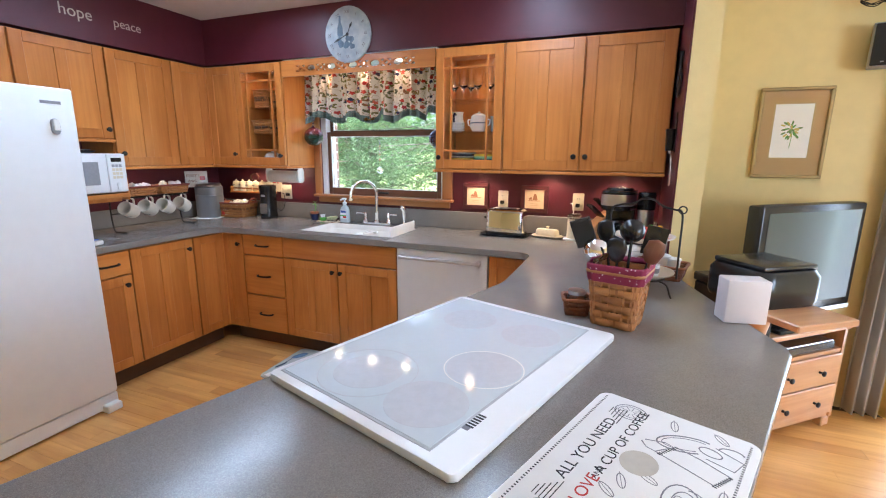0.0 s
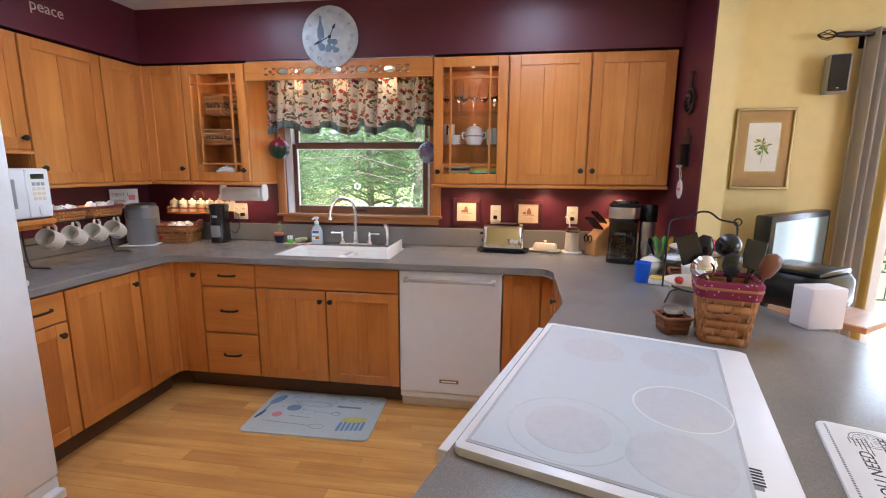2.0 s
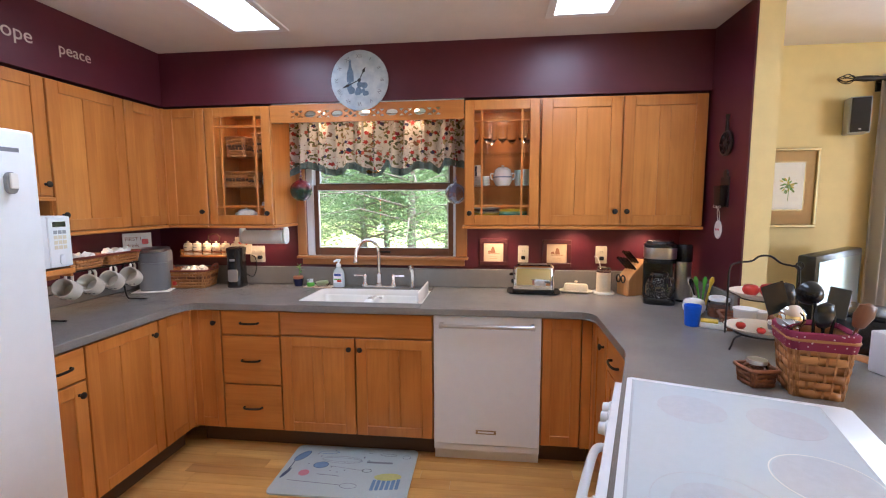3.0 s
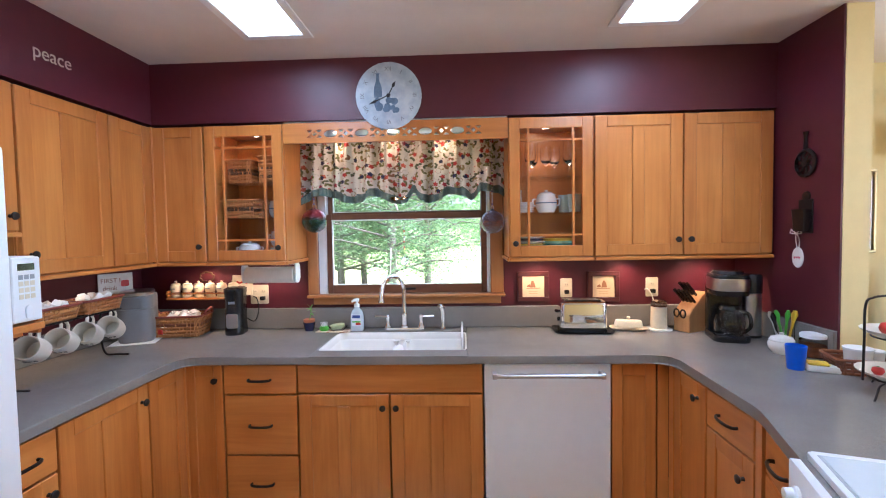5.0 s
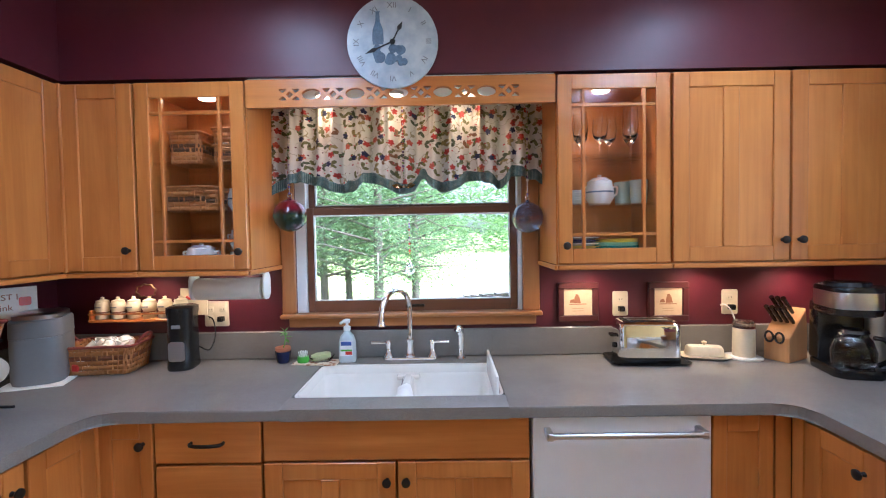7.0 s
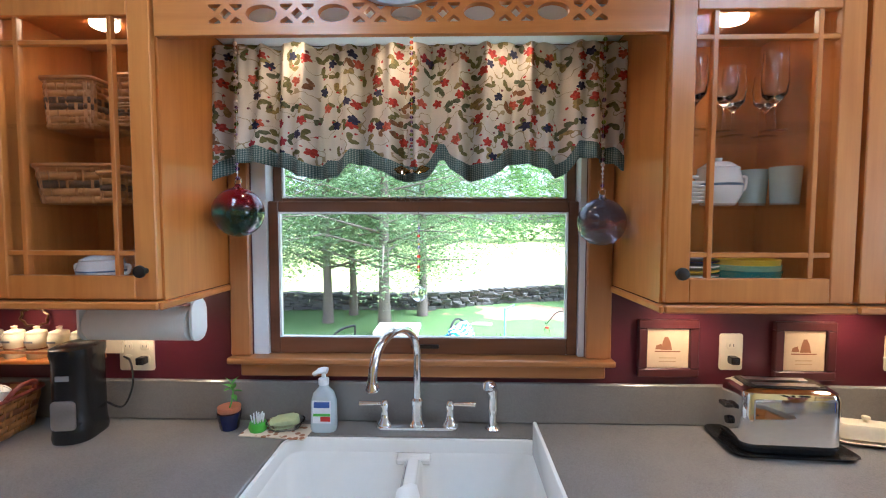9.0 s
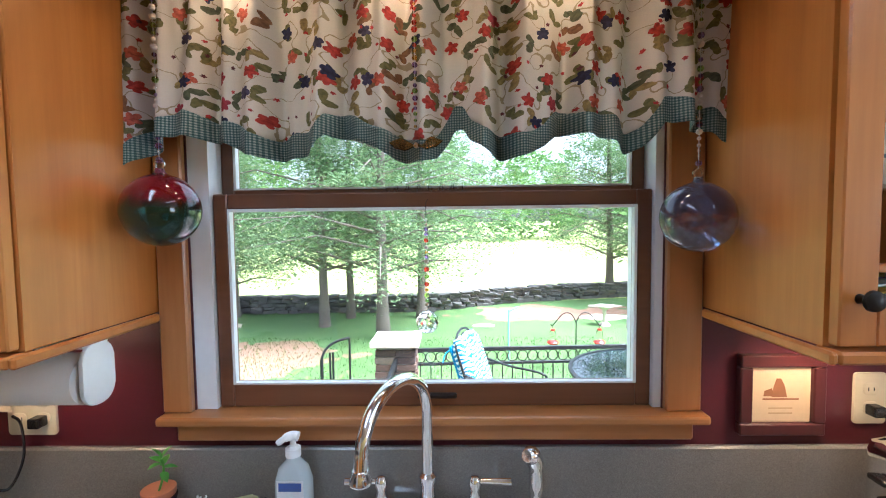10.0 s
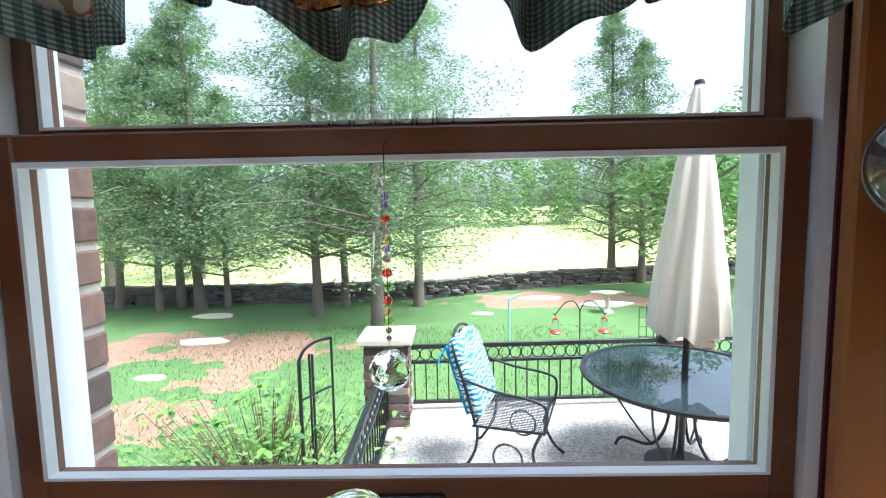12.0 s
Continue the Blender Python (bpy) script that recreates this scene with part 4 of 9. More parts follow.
def motif_cells(nt, v, pitch, offset):
    """Scattered cells: local x and y in metres, turned at random, and three random values."""
    mp = nt.nodes.new("ShaderNodeMapping")
    mp.inputs["Location"].default_value = (offset, offset * 0.7, 0)
    nt.links.new(v, mp.inputs[0])
    vo = nt.nodes.new("ShaderNodeTexVoronoi")
    vo.voronoi_dimensions = '2D'
    vo.inputs["Scale"].default_value = 1 / pitch
    vo.inputs["Randomness"].default_value = 0.75
    nt.links.new(mp.outputs[0], vo.inputs["Vector"])
    d = nt.nodes.new("ShaderNodeVectorMath")
    d.operation = 'SUBTRACT'
    nt.links.new(mp.outputs[0], d.inputs[0])
    nt.links.new(vo.outputs["Position"], d.inputs[1])
    rgb = nt.nodes.new("ShaderNodeSeparateColor")
    nt.links.new(vo.outputs["Color"], rgb.inputs[0])
    ro = nt.nodes.new("ShaderNodeVectorRotate")
    ro.rotation_type = 'Z_AXIS'
    nt.links.new(d.outputs[0], ro.inputs["Vector"])
    nt.links.new(calc(nt, 'MULTIPLY', rgb.outputs[0], 6.283), ro.inputs["Angle"])
    sep = nt.nodes.new("ShaderNodeSeparateXYZ")
    nt.links.new(ro.outputs[0], sep.inputs[0])
    return sep.outputs[0], sep.outputs[1], rgb.outputs[1], rgb.outputs[2]


def floral():
    m, nt, b = nodes_of("floral_cotton")
    obj = coords(nt, (1, 1, 1), shift=False)
    sp = nt.nodes.new("ShaderNodeSeparateXYZ")
    nt.links.new(obj, sp.inputs[0])
    cb = nt.nodes.new("ShaderNodeCombineXYZ")
    nt.links.new(sp.outputs[0], cb.inputs[0])
    nt.links.new(sp.outputs[2], cb.inputs[1])
    wn_ = nt.nodes.new("ShaderNodeTexNoise")
    wn_.inputs["Scale"].default_value = 70
    nt.links.new(cb.outputs[0], wn_.inputs["Vector"])
    jit = nt.nodes.new("ShaderNodeVectorMath")
    jit.operation = 'MULTIPLY_ADD'
    jit.inputs[1].default_value = (0.009, 0.009, 0)
    nt.links.new(wn_.outputs["Color"], jit.inputs[0])
    nt.links.new(cb.outputs[0], jit.inputs[2])
    v = jit.outputs[0]
    c = (0.78, 0.70, 0.61)
    # thin winding stems
    line = calc(nt, 'LESS_THAN', calc(nt, 'ABSOLUTE', calc(nt, 'SUBTRACT', noise_tex(nt, v, 16, 1), 0.5)), 0.007)
    c = mixed(nt, c, (0.42, 0.33, 0.20), line)

    def hard(fac, stops):
        n = nt.nodes.new("ShaderNodeValToRGB")
        n.color_ramp.interpolation = 'CONSTANT'
        while len(n.color_ramp.elements) < len(stops):
            n.color_ramp.elements.new(0.5)
        for e, (p, k) in zip(n.color_ramp.elements, stops):
            e.position, e.color = p, (*k, 1)
        nt.links.new(fac, n.inputs[0])
        return n.outputs[0]

    def ellipse(x, y, cx, cy, rx, ry):
        ex = calc(nt, 'DIVIDE', calc(nt, 'SUBTRACT', x, cx), rx)
        ey = calc(nt, 'DIVIDE', calc(nt, 'SUBTRACT', y, cy), ry)
        return calc(nt, 'LESS_THAN', calc(nt, 'ADD', calc(nt, 'MULTIPLY', ex, ex), calc(nt, 'MULTIPLY', ey, ey)), 1.0)

    shade = noise_tex(nt, v, 140, 3)
    # pairs of olive leaves
    for pitch, off in ((0.046, 0.013), (0.062, 0.171)):
        x, y, p, q = motif_cells(nt, v, pitch, off)
        both = calc(nt, 'MAXIMUM', ellipse(x, y, 0.0085, 0.002, 0.0125, 0.0070), ellipse(x, y, -0.006, -0.006, 0.0058, 0.0100))
        on = calc(nt, 'MULTIPLY', both, calc(nt, 'GREATER_THAN', p, 0.30))
        leaf = hard(q, [(0.0, (0.20, 0.18, 0.07)), (0.4, (0.36, 0.27, 0.11)), (0.7, (0.13, 0.14, 0.08)), (0.88, (0.28, 0.14, 0.07))])
        leaf = mixed(nt, leaf, ramp(nt, shade, [(0.35, (0.7, 0.7, 0.7)), (0.65, (1.25, 1.2, 1.1))]), 1.0, 'MULTIPLY')
        c = mixed(nt, c, leaf, on)
    # five-petalled flowers, red and navy, and small buds
    for pitch, off, r0, keep, stops in ((0.066, 0.05, 0.0140, 0.22, [(0.0, (0.50, 0.055, 0.04)), (0.6, (0.58, 0.13, 0.075)), (0.85, (0.40, 0.05, 0.07))]),
                                        (0.095, 0.43, 0.0135, 0.30, [(0.0, (0.035, 0.035, 0.085)), (0.7, (0.075, 0.06, 0.12))]),
                                        (0.040, 0.81, 0.0038, 0.50, [(0.0, (0.52, 0.05, 0.05)), (0.7, (0.16, 0.05, 0.06))])):
        x, y, p, q = motif_cells(nt, v, pitch, off)
        ang = calc(nt, 'ARCTAN2', y, x)
        rad = calc(nt, 'SQRT', calc(nt, 'ADD', calc(nt, 'MULTIPLY', x, x), calc(nt, 'MULTIPLY', y, y)))
        edge = calc(nt, 'MULTIPLY', calc(nt, 'ADD', calc(nt, 'MULTIPLY', calc(nt, 'ABSOLUTE', calc(nt, 'COSINE', calc(nt, 'MULTIPLY', ang, 2.5))), 0.40), 0.60), r0)
        on = calc(nt, 'MULTIPLY', calc(nt, 'LESS_THAN', rad, edge), calc(nt, 'GREATER_THAN', p, keep))
        tint = mixed(nt, hard(q, stops), ramp(nt, shade, [(0.35, (0.65, 0.6, 0.6)), (0.65, (1.3, 1.35, 1.3))]), 1.0, 'MULTIPLY')
        c = mixed(nt, c, tint, on)
    weave = noise_tex(nt, obj, 700, 2)
    c = mixed(nt, c, ramp(nt, weave, [(0.3, (0.88, 0.88, 0.88)), (0.7, (1, 1, 1))]), 1.0, 'MULTIPLY')
    nt.links.new(c, b.inputs["Base Color"])
    b.inputs["Roughness"].default_value = 0.85
    tl = nt.nodes.new("ShaderNodeBsdfTranslucent")
    nt.links.new(c, tl.inputs[0])
    ms = nt.nodes.new("ShaderNodeMixShader")
    ms.inputs[0].default_value = 0.40
    out = nt.nodes["Material Output"]
    nt.links.new(b.outputs[0], ms.inputs[1])
    nt.links.new(tl.outputs[0], ms.inputs[2])
    nt.links.new(ms.outputs[0], out.inputs[0])
    bumped(nt, b, weave, 0.1)
    return m


def gingham():
    m, nt, b = nodes_of("green_gingham")
    v = coords(nt, (1, 1, 1), shift=False)
    sep = nt.nodes.new("ShaderNodeSeparateXYZ")
    nt.links.new(v, sep.inputs[0])
    vals = []
    for axis in (0, 2):
        mu = nt.nodes.new("ShaderNodeMath")
        mu.operation = 'MULTIPLY'
        mu.inputs[1].default_value = 2 * math.pi / 0.0052
        nt.links.new(sep.outputs[axis], mu.inputs[0])
        sn = nt.nodes.new("ShaderNodeMath")
        sn.operation = 'SINE'
        nt.links.new(mu.outputs[0], sn.inputs[0])
        gt = nt.nodes.new("ShaderNodeMath")
        gt.operation = 'GREATER_THAN'
        gt.inputs[1].default_value = 0.0
        nt.links.new(sn.outputs[0], gt.inputs[0])
        vals.append(gt.outputs[0])
    ad = nt.nodes.new("ShaderNodeMath")
    ad.operation = 'ADD'
    nt.links.new(vals[0], ad.inputs[0])
    nt.links.new(vals[1], ad.inputs[1])
    hf = nt.nodes.new("ShaderNodeMath")
    hf.operation = 'MULTIPLY'
    hf.inputs[1].default_value = 0.5
    nt.links.new(ad.outputs[0], hf.inputs[0])
    c = ramp(nt, hf.outputs[0], [(0.0, (0.035, 0.075, 0.07)), (0.5, (0.10, 0.155, 0.14)), (1.0, (0.33, 0.35, 0.30))])
    nt.links.new(c, b.inputs["Base Color"])
    b.inputs["Roughness"].default_value = 0.85
    tl = nt.nodes.new("ShaderNodeBsdfTranslucent")
    nt.links.new(c, tl.inputs[0])
    ms = nt.nodes.new("ShaderNodeMixShader")
    ms.inputs[0].default_value = 0.2
    nt.links.new(b.outputs[0], ms.inputs[1])
    nt.links.new(tl.outputs[0], ms.inputs[2])
    nt.links.new(ms.outputs[0], nt.nodes["Material Output"].inputs[0])
    return m


M_FLORAL, M_GINGHAM = floral(), gingham()
HEM = [(-0.66, 1.665), (-0.62, 1.69), (-0.575, 1.726), (-0.50, 1.732), (-0.42, 1.716), (-0.37, 1.690), (-0.328, 1.686), (-0.275, 1.692), (-0.24, 1.702), (-0.222, 1.728), (-0.19, 1.727), (-0.14, 1.71), (-0.09, 1.684), (-0.034, 1.673), (-0.005, 1.685), (0.018, 1.715), (0.032, 1.740), (0.048, 1.742), (0.062, 1.715), (0.085, 1.695), (0.125, 1.679), (0.165, 1.682), (0.205, 1.702), (0.236, 1.728), (0.255, 1.731), (0.30, 1.722), (0.345, 1.712), (0.379, 1.690), (0.40, 1.70), (0.43, 1.742), (0.49, 1.738), (0.54, 1.73), (0.60, 1.69)]


def hem(x):
    return float(np.interp(x, [p[0] for p in HEM], [p[1] for p in HEM]))


def cloth_y(x, z):
    t = (2.075 - z) / 0.38
    f = 0.020 * math.sin(x * 52 + 1.6 * math.sin(x * 7)) + 0.012 * math.sin(x * 97 + 1.3 + t) + 0.008 * math.sin(x * 21 + 2 * t)
    f += 0.006 * math.sin(x * 170 + 2.0 * math.sin(x * 13)) * max(0.0, 1 - 2.2 * abs(t - 0.12))
    return -0.085 + f * (0.85 + 0.65 * t) - 0.018 * t


def cloth(z0, z1, nx, nz, off=0.0):
    bm = bmesh.new()
    g = []
    for j in range(nz + 1):
        row = []
        for i in range(nx + 1):
            x = -0.655 + 1.25 * i / nx
            a, b = z0(x), z1(x)
            z = a + (b - a) * j / nz
            row.append(bm.verts.new((x, cloth_y(x, z) + off, z + (0.005 * math.sin(x * 60) if j == nz else 0))))
        g.append(row)
    for a, b in zip(g, g[1:]):
        for i in range(nx):
            bm.faces.new((a[i], a[i + 1], b[i + 1], b[i]))
    return bm


vl = thing("window_valance", pose(0, 0, 0), "floral cotton window valance with green gingham scalloped hem", "valance")
o = part("cloth", cloth(lambda x: hem(x) + 0.036, lambda x: 2.072, 300, 26), M_FLORAL, vl, "cream cotton with red, olive and navy flowers", "all")
o.modifiers.new("thick", 'SOLIDIFY').thickness = 0.0012
o = part("hem_band", cloth(lambda x: hem(x) - 0.004, lambda x: hem(x) + 0.041, 300, 4, -0.0022), M_GINGHAM, vl, "green gingham hem", "all")
o.modifiers.new("thick", 'SOLIDIFY').thickness = 0.0014
part("rod", tube([(-0.66, -0.036, 2.045), (0.60, -0.036, 2.045)], 0.006, 8), M_IRON, vl, "", True)


def bead_string(parent, x, y, z0, z1, colours, r=0.005, name="bead", seed=1):
    rnd = random.Random(seed)
    z = z1
    part("thread", tube([(x, y, z0), (x, y, z1)], 0.0007, 5), M_STEEL, parent)
    k = 0
    while z > z0 + r:
        q = r * rnd.uniform(0.55, 1.15)
        part(name, lathe([(0, -q), (q * 0.75, -q * 0.65), (q, 0), (q * 0.75, q * 0.65), (0, q)], 10), colours[rnd.randrange(len(colours))], parent, "", True, pose(x, y, z - q))
        z -= 2 * q + rnd.uniform(0.0005, 0.006)
        k += 1


M_BEADS = [glass("bead_amber", (0.85, 0.45, 0.05)), glass("bead_red", (0.75, 0.06, 0.04)), glass("bead_clear", (0.95, 0.96, 0.96)), glass("bead_green", (0.35, 0.6, 0.1)), glass("bead_violet", (0.35, 0.2, 0.55)), plain("bead_ivory", (0.6, 0.5, 0.42), 0.3)]


def blown(name, c1, c2, c3, mid, swirl):
    m, nt, b = nodes_of(name)
    v = coords(nt, shift=False)
    n = noise_tex(nt, v, 28, 3, 0.6, swirl)
    sep = nt.nodes.new("ShaderNodeSeparateXYZ")
    nt.links.new(v, sep.inputs[0])
    mr = nt.nodes.new("ShaderNodeMapRange")
    mr.inputs[1].default_value, mr.inputs[2].default_value = -0.06, 0.06
    nt.links.new(sep.outputs[2], mr.inputs[0])
    ad = nt.nodes.new("ShaderNodeMath")
    ad.operation = 'MULTIPLY_ADD'
    ad.inputs[1].default_value = 0.25 + swirl * 0.35
    nt.links.new(n, ad.inputs[0])
    nt.links.new(mr.outputs[0], ad.inputs[2])
    c = ramp(nt, ad.outputs[0], [(mid - 0.10, c1), (mid, c2), (mid + 0.12, c3)])
    nt.links.new(c, b.inputs["Base Color"])
    b.inputs["Roughness"].default_value = 0.03
    b.inputs["Transmission Weight"].default_value = 0.9
    b.inputs["IOR"].default_value = 1.35
    b.inputs["Coat Weight"].default_value = 0.6
    return m


def ball(x, z, r, material, label, seed):
    y = -0.12
    o = thing("glass_ornament", pose(x, y, z), label, "ornament", "glass ornaments")
    prof = [(0, -r)] + [(r * math.cos(a), r * math.sin(a)) for a in [(-math.pi / 2 + math.pi * k / 24) for k in range(1, 23)]] + [(r * 0.14, r * 1.02), (r * 0.12, r * 1.14), (0, r * 1.14)]
    part("globe", lathe(prof, 40), material, o, "", "all")
    part("loop", tube([(0.009 * math.cos(a), 0, r * 1.14 + 0.007 + 0.009 * math.sin(a)) for a in [2 * math.pi * k / 14 for k in range(14)]], 0.0025, 6, closed=True), M_GLASS, o, "", True)
    bead_string(o, 0, 0, r * 1.14 + 0.014, UT - z - 0.004, M_BEADS[2:], 0.0062, "bead", seed)


ball(-0.553, 1.583, 0.072, blown("ruby_and_green_glass", (0.02, 0.13, 0.09), (0.10, 0.06, 0.05), (0.55, 0.015, 0.05), 0.74, 0.15), "hand-blown ruby and green glass ball on beads", 3)
ball(0.500, 1.556, 0.068, blown("swirled_violet_glass", (0.45, 0.62, 0.80), (0.62, 0.22, 0.20), (0.20, 0.22, 0.42), 0.95, 2.2), "hand-blown swirled violet glass ball on beads", 8)

bs = thing("butterfly_ornament", pose(-0.045, -0.13, 1.70), "orange butterfly ornament on a red bead string", "ornament")
bead_string(bs, 0, 0, 0.03, UT - 1.70 - 0.004, M_BEADS[:2] + M_BEADS[3:5], 0.0055, "bead", 5)
for s in (-1, 1):
    bm = bmesh.new()
    vs = [bm.verts.new(p) for p in ((0, 0, 0.0), (s * 0.03, 0.012, 0.018), (s * 0.052, 0.004, 0.008), (s * 0.040, -0.008, -0.004), (s * 0.02, -0.012, -0.010))]
    bm.faces.new(vs)
    w = part("wing", bm, glass("wing_orange", (0.8, 0.35, 0.08)), bs, "translucent orange wing")
    w.modifiers.new("thick", 'SOLIDIFY').thickness = 0.0025
part("body", tube([(0, 0.012, 0.006), (0, 0, 0.0), (0, -0.022, -0.004)], [0.003, 0.005, 0.002], 8), plain("brass", (0.5, 0.3, 0.1), 0.3, 0.8), bs, "", True)
cr = thing("crystal_pendant", pose(-0.035, 0.0, 1.328), "faceted clear crystal ball on a beaded string", "ornament")
bm = bmesh.new()
bmesh.ops.create_icosphere(bm, subdivisions=2, radius=0.0265)
part("crystal", bm, glass("lead_crystal", (1, 1, 1), 0.0, 1.6), cr)
bead_string(cr, 0, 0, 0.030, 0.235, M_BEADS, 0.0058, "bead", 9)
part("wire", tube([(0, 0, 0.235), (0, 0, 0.268), (0.004, 0.004, 0.276)], 0.0008, 5), M_IRON, cr)

# glass block row standing on the meeting rail
gb = thing("glass_candle_bar", pose(-0.04, 0.040, 1.6185), "row of small clear glass cups on the sash rail", "glass ornament")
for k in range(7):
    part("cup", lathe([(0.0, 0.0), (0.0105, 0.0), (0.0122, 0.020), (0.0105, 0.020), (0.009, 0.005), (0.0, 0.005)], 14), M_GLASS, gb, "", True, pose(-0.078 + k * 0.026, 0, 0.0042))
part("base", boxes((-0.092, 0.092, -0.010, 0.010, 0.0, 0.004), bevel=0.001), M_GLASS, gb)

# ---- clock ----
ck = thing("wall_clock", pose(-0.055, -0.366, 2.229, 90), "round pale blue wall clock with roman numerals", "clock")
M_CLOCK, ntc, bc = nodes_of("clock_face")
vv = coords(ntc, shift=False)
cn = noise_tex(ntc, vv, 14, 4)
ntc.links.new(ramp(ntc, cn, [(0.35, (0.40, 0.46, 0.52)), (0.62, (0.58, 0.62, 0.64))]), bc.inputs["Base Color"])
bc.inputs["Roughness"].default_value = 0.4
M_CKBLUE = plain("clock_blue", (0.13, 0.19, 0.27), 0.5, vary=0.35, grain=120)
R0 = 0.173
part("face", lathe([(0, -0.020), (R0, -0.020), (R0 + 0.002, -0.014), (R0 + 0.002, -0.002), (R0 - 0.002, 0.0), (0, 0.0)], 64), M_CLOCK, ck, "", True)
for k, num in enumerate(("XII", "I", "II", "III", "IV", "V", "VI", "VII", "VIII", "IX", "X", "XI")):
    a = radians(90 - 30 * k)
    words("numeral", num, 0.030, pose(0.138 * math.cos(a), 0.138 * math.sin(a), 0.0012, 0, 0, -30 * k), M_GREYLINE, ck, 0.0004)
bm = lathe([(0.0, 0), (0.020, 0), (0.022, 0.02), (0.020, 0.055), (0.009, 0.085), (0.007, 0.12), (0.010, 0.125), (0.0, 0.125)], 16)
bmesh.ops.transform(bm, matrix=pose(0, 0, 0.0009) @ Matrix.Diagonal((1, 0.03, 1, 1)), verts=bm.verts)
bmesh.ops.transform(bm, matrix=Matrix.Rotation(radians(-90), 4, 'X') @ Matrix.Identity(4), verts=bm.verts)
part("painted_bottle", bm, M_CKBLUE, ck, "blue painted bottle", False, pose(-0.055, -0.01, 0.0015))
rnd = random.Random(4)
for k in range(22):
    q = rnd.uniform(0.010, 0.018)
    part("painted_grape", lathe([(0, 0), (q, 0), (q, 0.0005), (0, 0.0005)], 12), M_CKBLUE, ck, "", False, pose(-0.02 + rnd.uniform(-0.05, 0.075), -0.048 + rnd.uniform(-0.035, 0.03), 0.0008 + k * 0.00003))
for a, ln, wd in ((62, 0.085, 0.009), (203, 0.115, 0.008)):
    bm = prism([(-0.012, -0.003), (ln * 0.55, -0.0025), (ln * 0.7, -wd), (ln, 0), (ln * 0.7, wd), (ln * 0.55, 0.0025), (-0.012, 0.003)], 0.003, 0.0042)
    part("hand_pointer", bm, M_INK, ck, "black clock pointer", False, pose(0, 0, 0, 0, 0, a))
part("pin", lathe([(0, 0.001), (0.010, 0.001), (0.010, 0.005), (0, 0.006)], 14), M_INK, ck, "", True)

# words on the left soffit
for text, yy, zz, size in (("hope", -1.235, 2.262, 0.092), ("peace", -0.930, 2.258, 0.078)):
    w = words("wall_word", text, size, pose(-1.3640, yy, zz, 90, 0, 90), plain("cream_lettering", (0.55, 0.47, 0.38), 0.6), None, 0.0008)
    tagged(w, "cream lettering reading %s on the soffit" % text, "wall lettering", "words on the soffit")
# ---- things on the worktop ----
CT = COUNTER + 0.0005


def basket(name, m, w, d, h, taper, label, rows=6, n=7, mats=(None, None), rim=None, band=None, group=""):
    """A woven splint basket: each course is a ring that weaves over and under."""
    th = thing(name, m, label, "basket", group)
    for r in range(rows):
        z0, z1 = h * r / rows, h * (r + 1) / rows - 0.0012
        bm = bmesh.new()
        rings = []
        whole = rrect(w, d, min(w, d) * 0.12, n)
        steps = [max(1, int((Vector(whole[(i + 1) % len(whole)]) - Vector(p)).length / 0.018)) for i, p in enumerate(whole)]
        for z, out in ((z0, 0.0), ((z0 + z1) / 2, 0.0016), (z1, 0.0)):
            k = taper + (1 - taper) * z / h
            base = [(px * k, py * k) for px, py in whole]
            fine = []
            for i in range(len(base)):
                a, b = Vector(base[i]), Vector(base[(i + 1) % len(base)])
                for s in range(steps[i]):
                    fine.append(a + (b - a) * s / steps[i])
            ring = []
            for i, p in enumerate(fine):
                q = p.normalized() * (out + 0.0022 * (1 if (i // 2 + r) % 2 else -1))
                ring.append(bm.verts.new((p.x + q.x, p.y + q.y, z)))
            rings.append(ring)
        for a, b in zip(rings, rings[1:]):
            for i in range(len(a)):
                bm.faces.new((a[i], a[(i + 1) % len(a)], b[(i + 1) % len(a)], b[i]))
        mat = mats[1] if (band and r in band and mats[1]) else (mats[0] or M_WICKER)
        o = part("splint", bm, mat, th, "", "all")
        o.modifiers.new("thick", 'SOLIDIFY').thickness = 0.0022
    outline = rrect(w + 0.001, d + 0.001, min(w, d) * 0.12, n)
    for i, p in enumerate(outline):
        a, b = Vector(p), Vector(outline[(i + 1) % len(outline)])
        steps_ = max(1, int((b - a).length / 0.022))
        for s in range(steps_):
            q = a + (b - a) * s / steps_
            side = Vector((-q.y, q.x)).normalized() * 0.0035
            lo, hi = q * taper, q
            bm = bmesh.new()
            f = [bm.verts.new((lo.x - side.x, lo.y - side.y, 0.002)), bm.verts.new((lo.x + side.x, lo.y + side.y, 0.002)), bm.verts.new((hi.x + side.x, hi.y + side.y, h - 0.006)), bm.verts.new((hi.x - side.x, hi.y - side.y, h - 0.006))]
            g = [bm.verts.new((v.co.x * 0.985, v.co.y * 0.985, v.co.z)) for v in f]
            bm.faces.new(f)
            bm.faces.new(g[::-1])
            for e in range(4):
                bm.faces.new((f[e], g[e], g[(e + 1) % 4], f[(e + 1) % 4]))
            part("upright", bm, mats[0] or M_WICKER, th)
    bm = prism(rrect(w * taper * 0.97, d * taper * 0.97, min(w, d) * 0.1, n), 0.0005, 0.004)
    part("bottom", bm, mats[0] or M_WICKER, th)
    ringp = [(x, y, h - 0.004) for x, y in rrect(w + 0.006, d + 0.006, min(w, d) * 0.13, 5)]
    part("rim", tube(ringp, 0.006, 8, closed=True), rim or M_RIM, th, "", True)
    return th


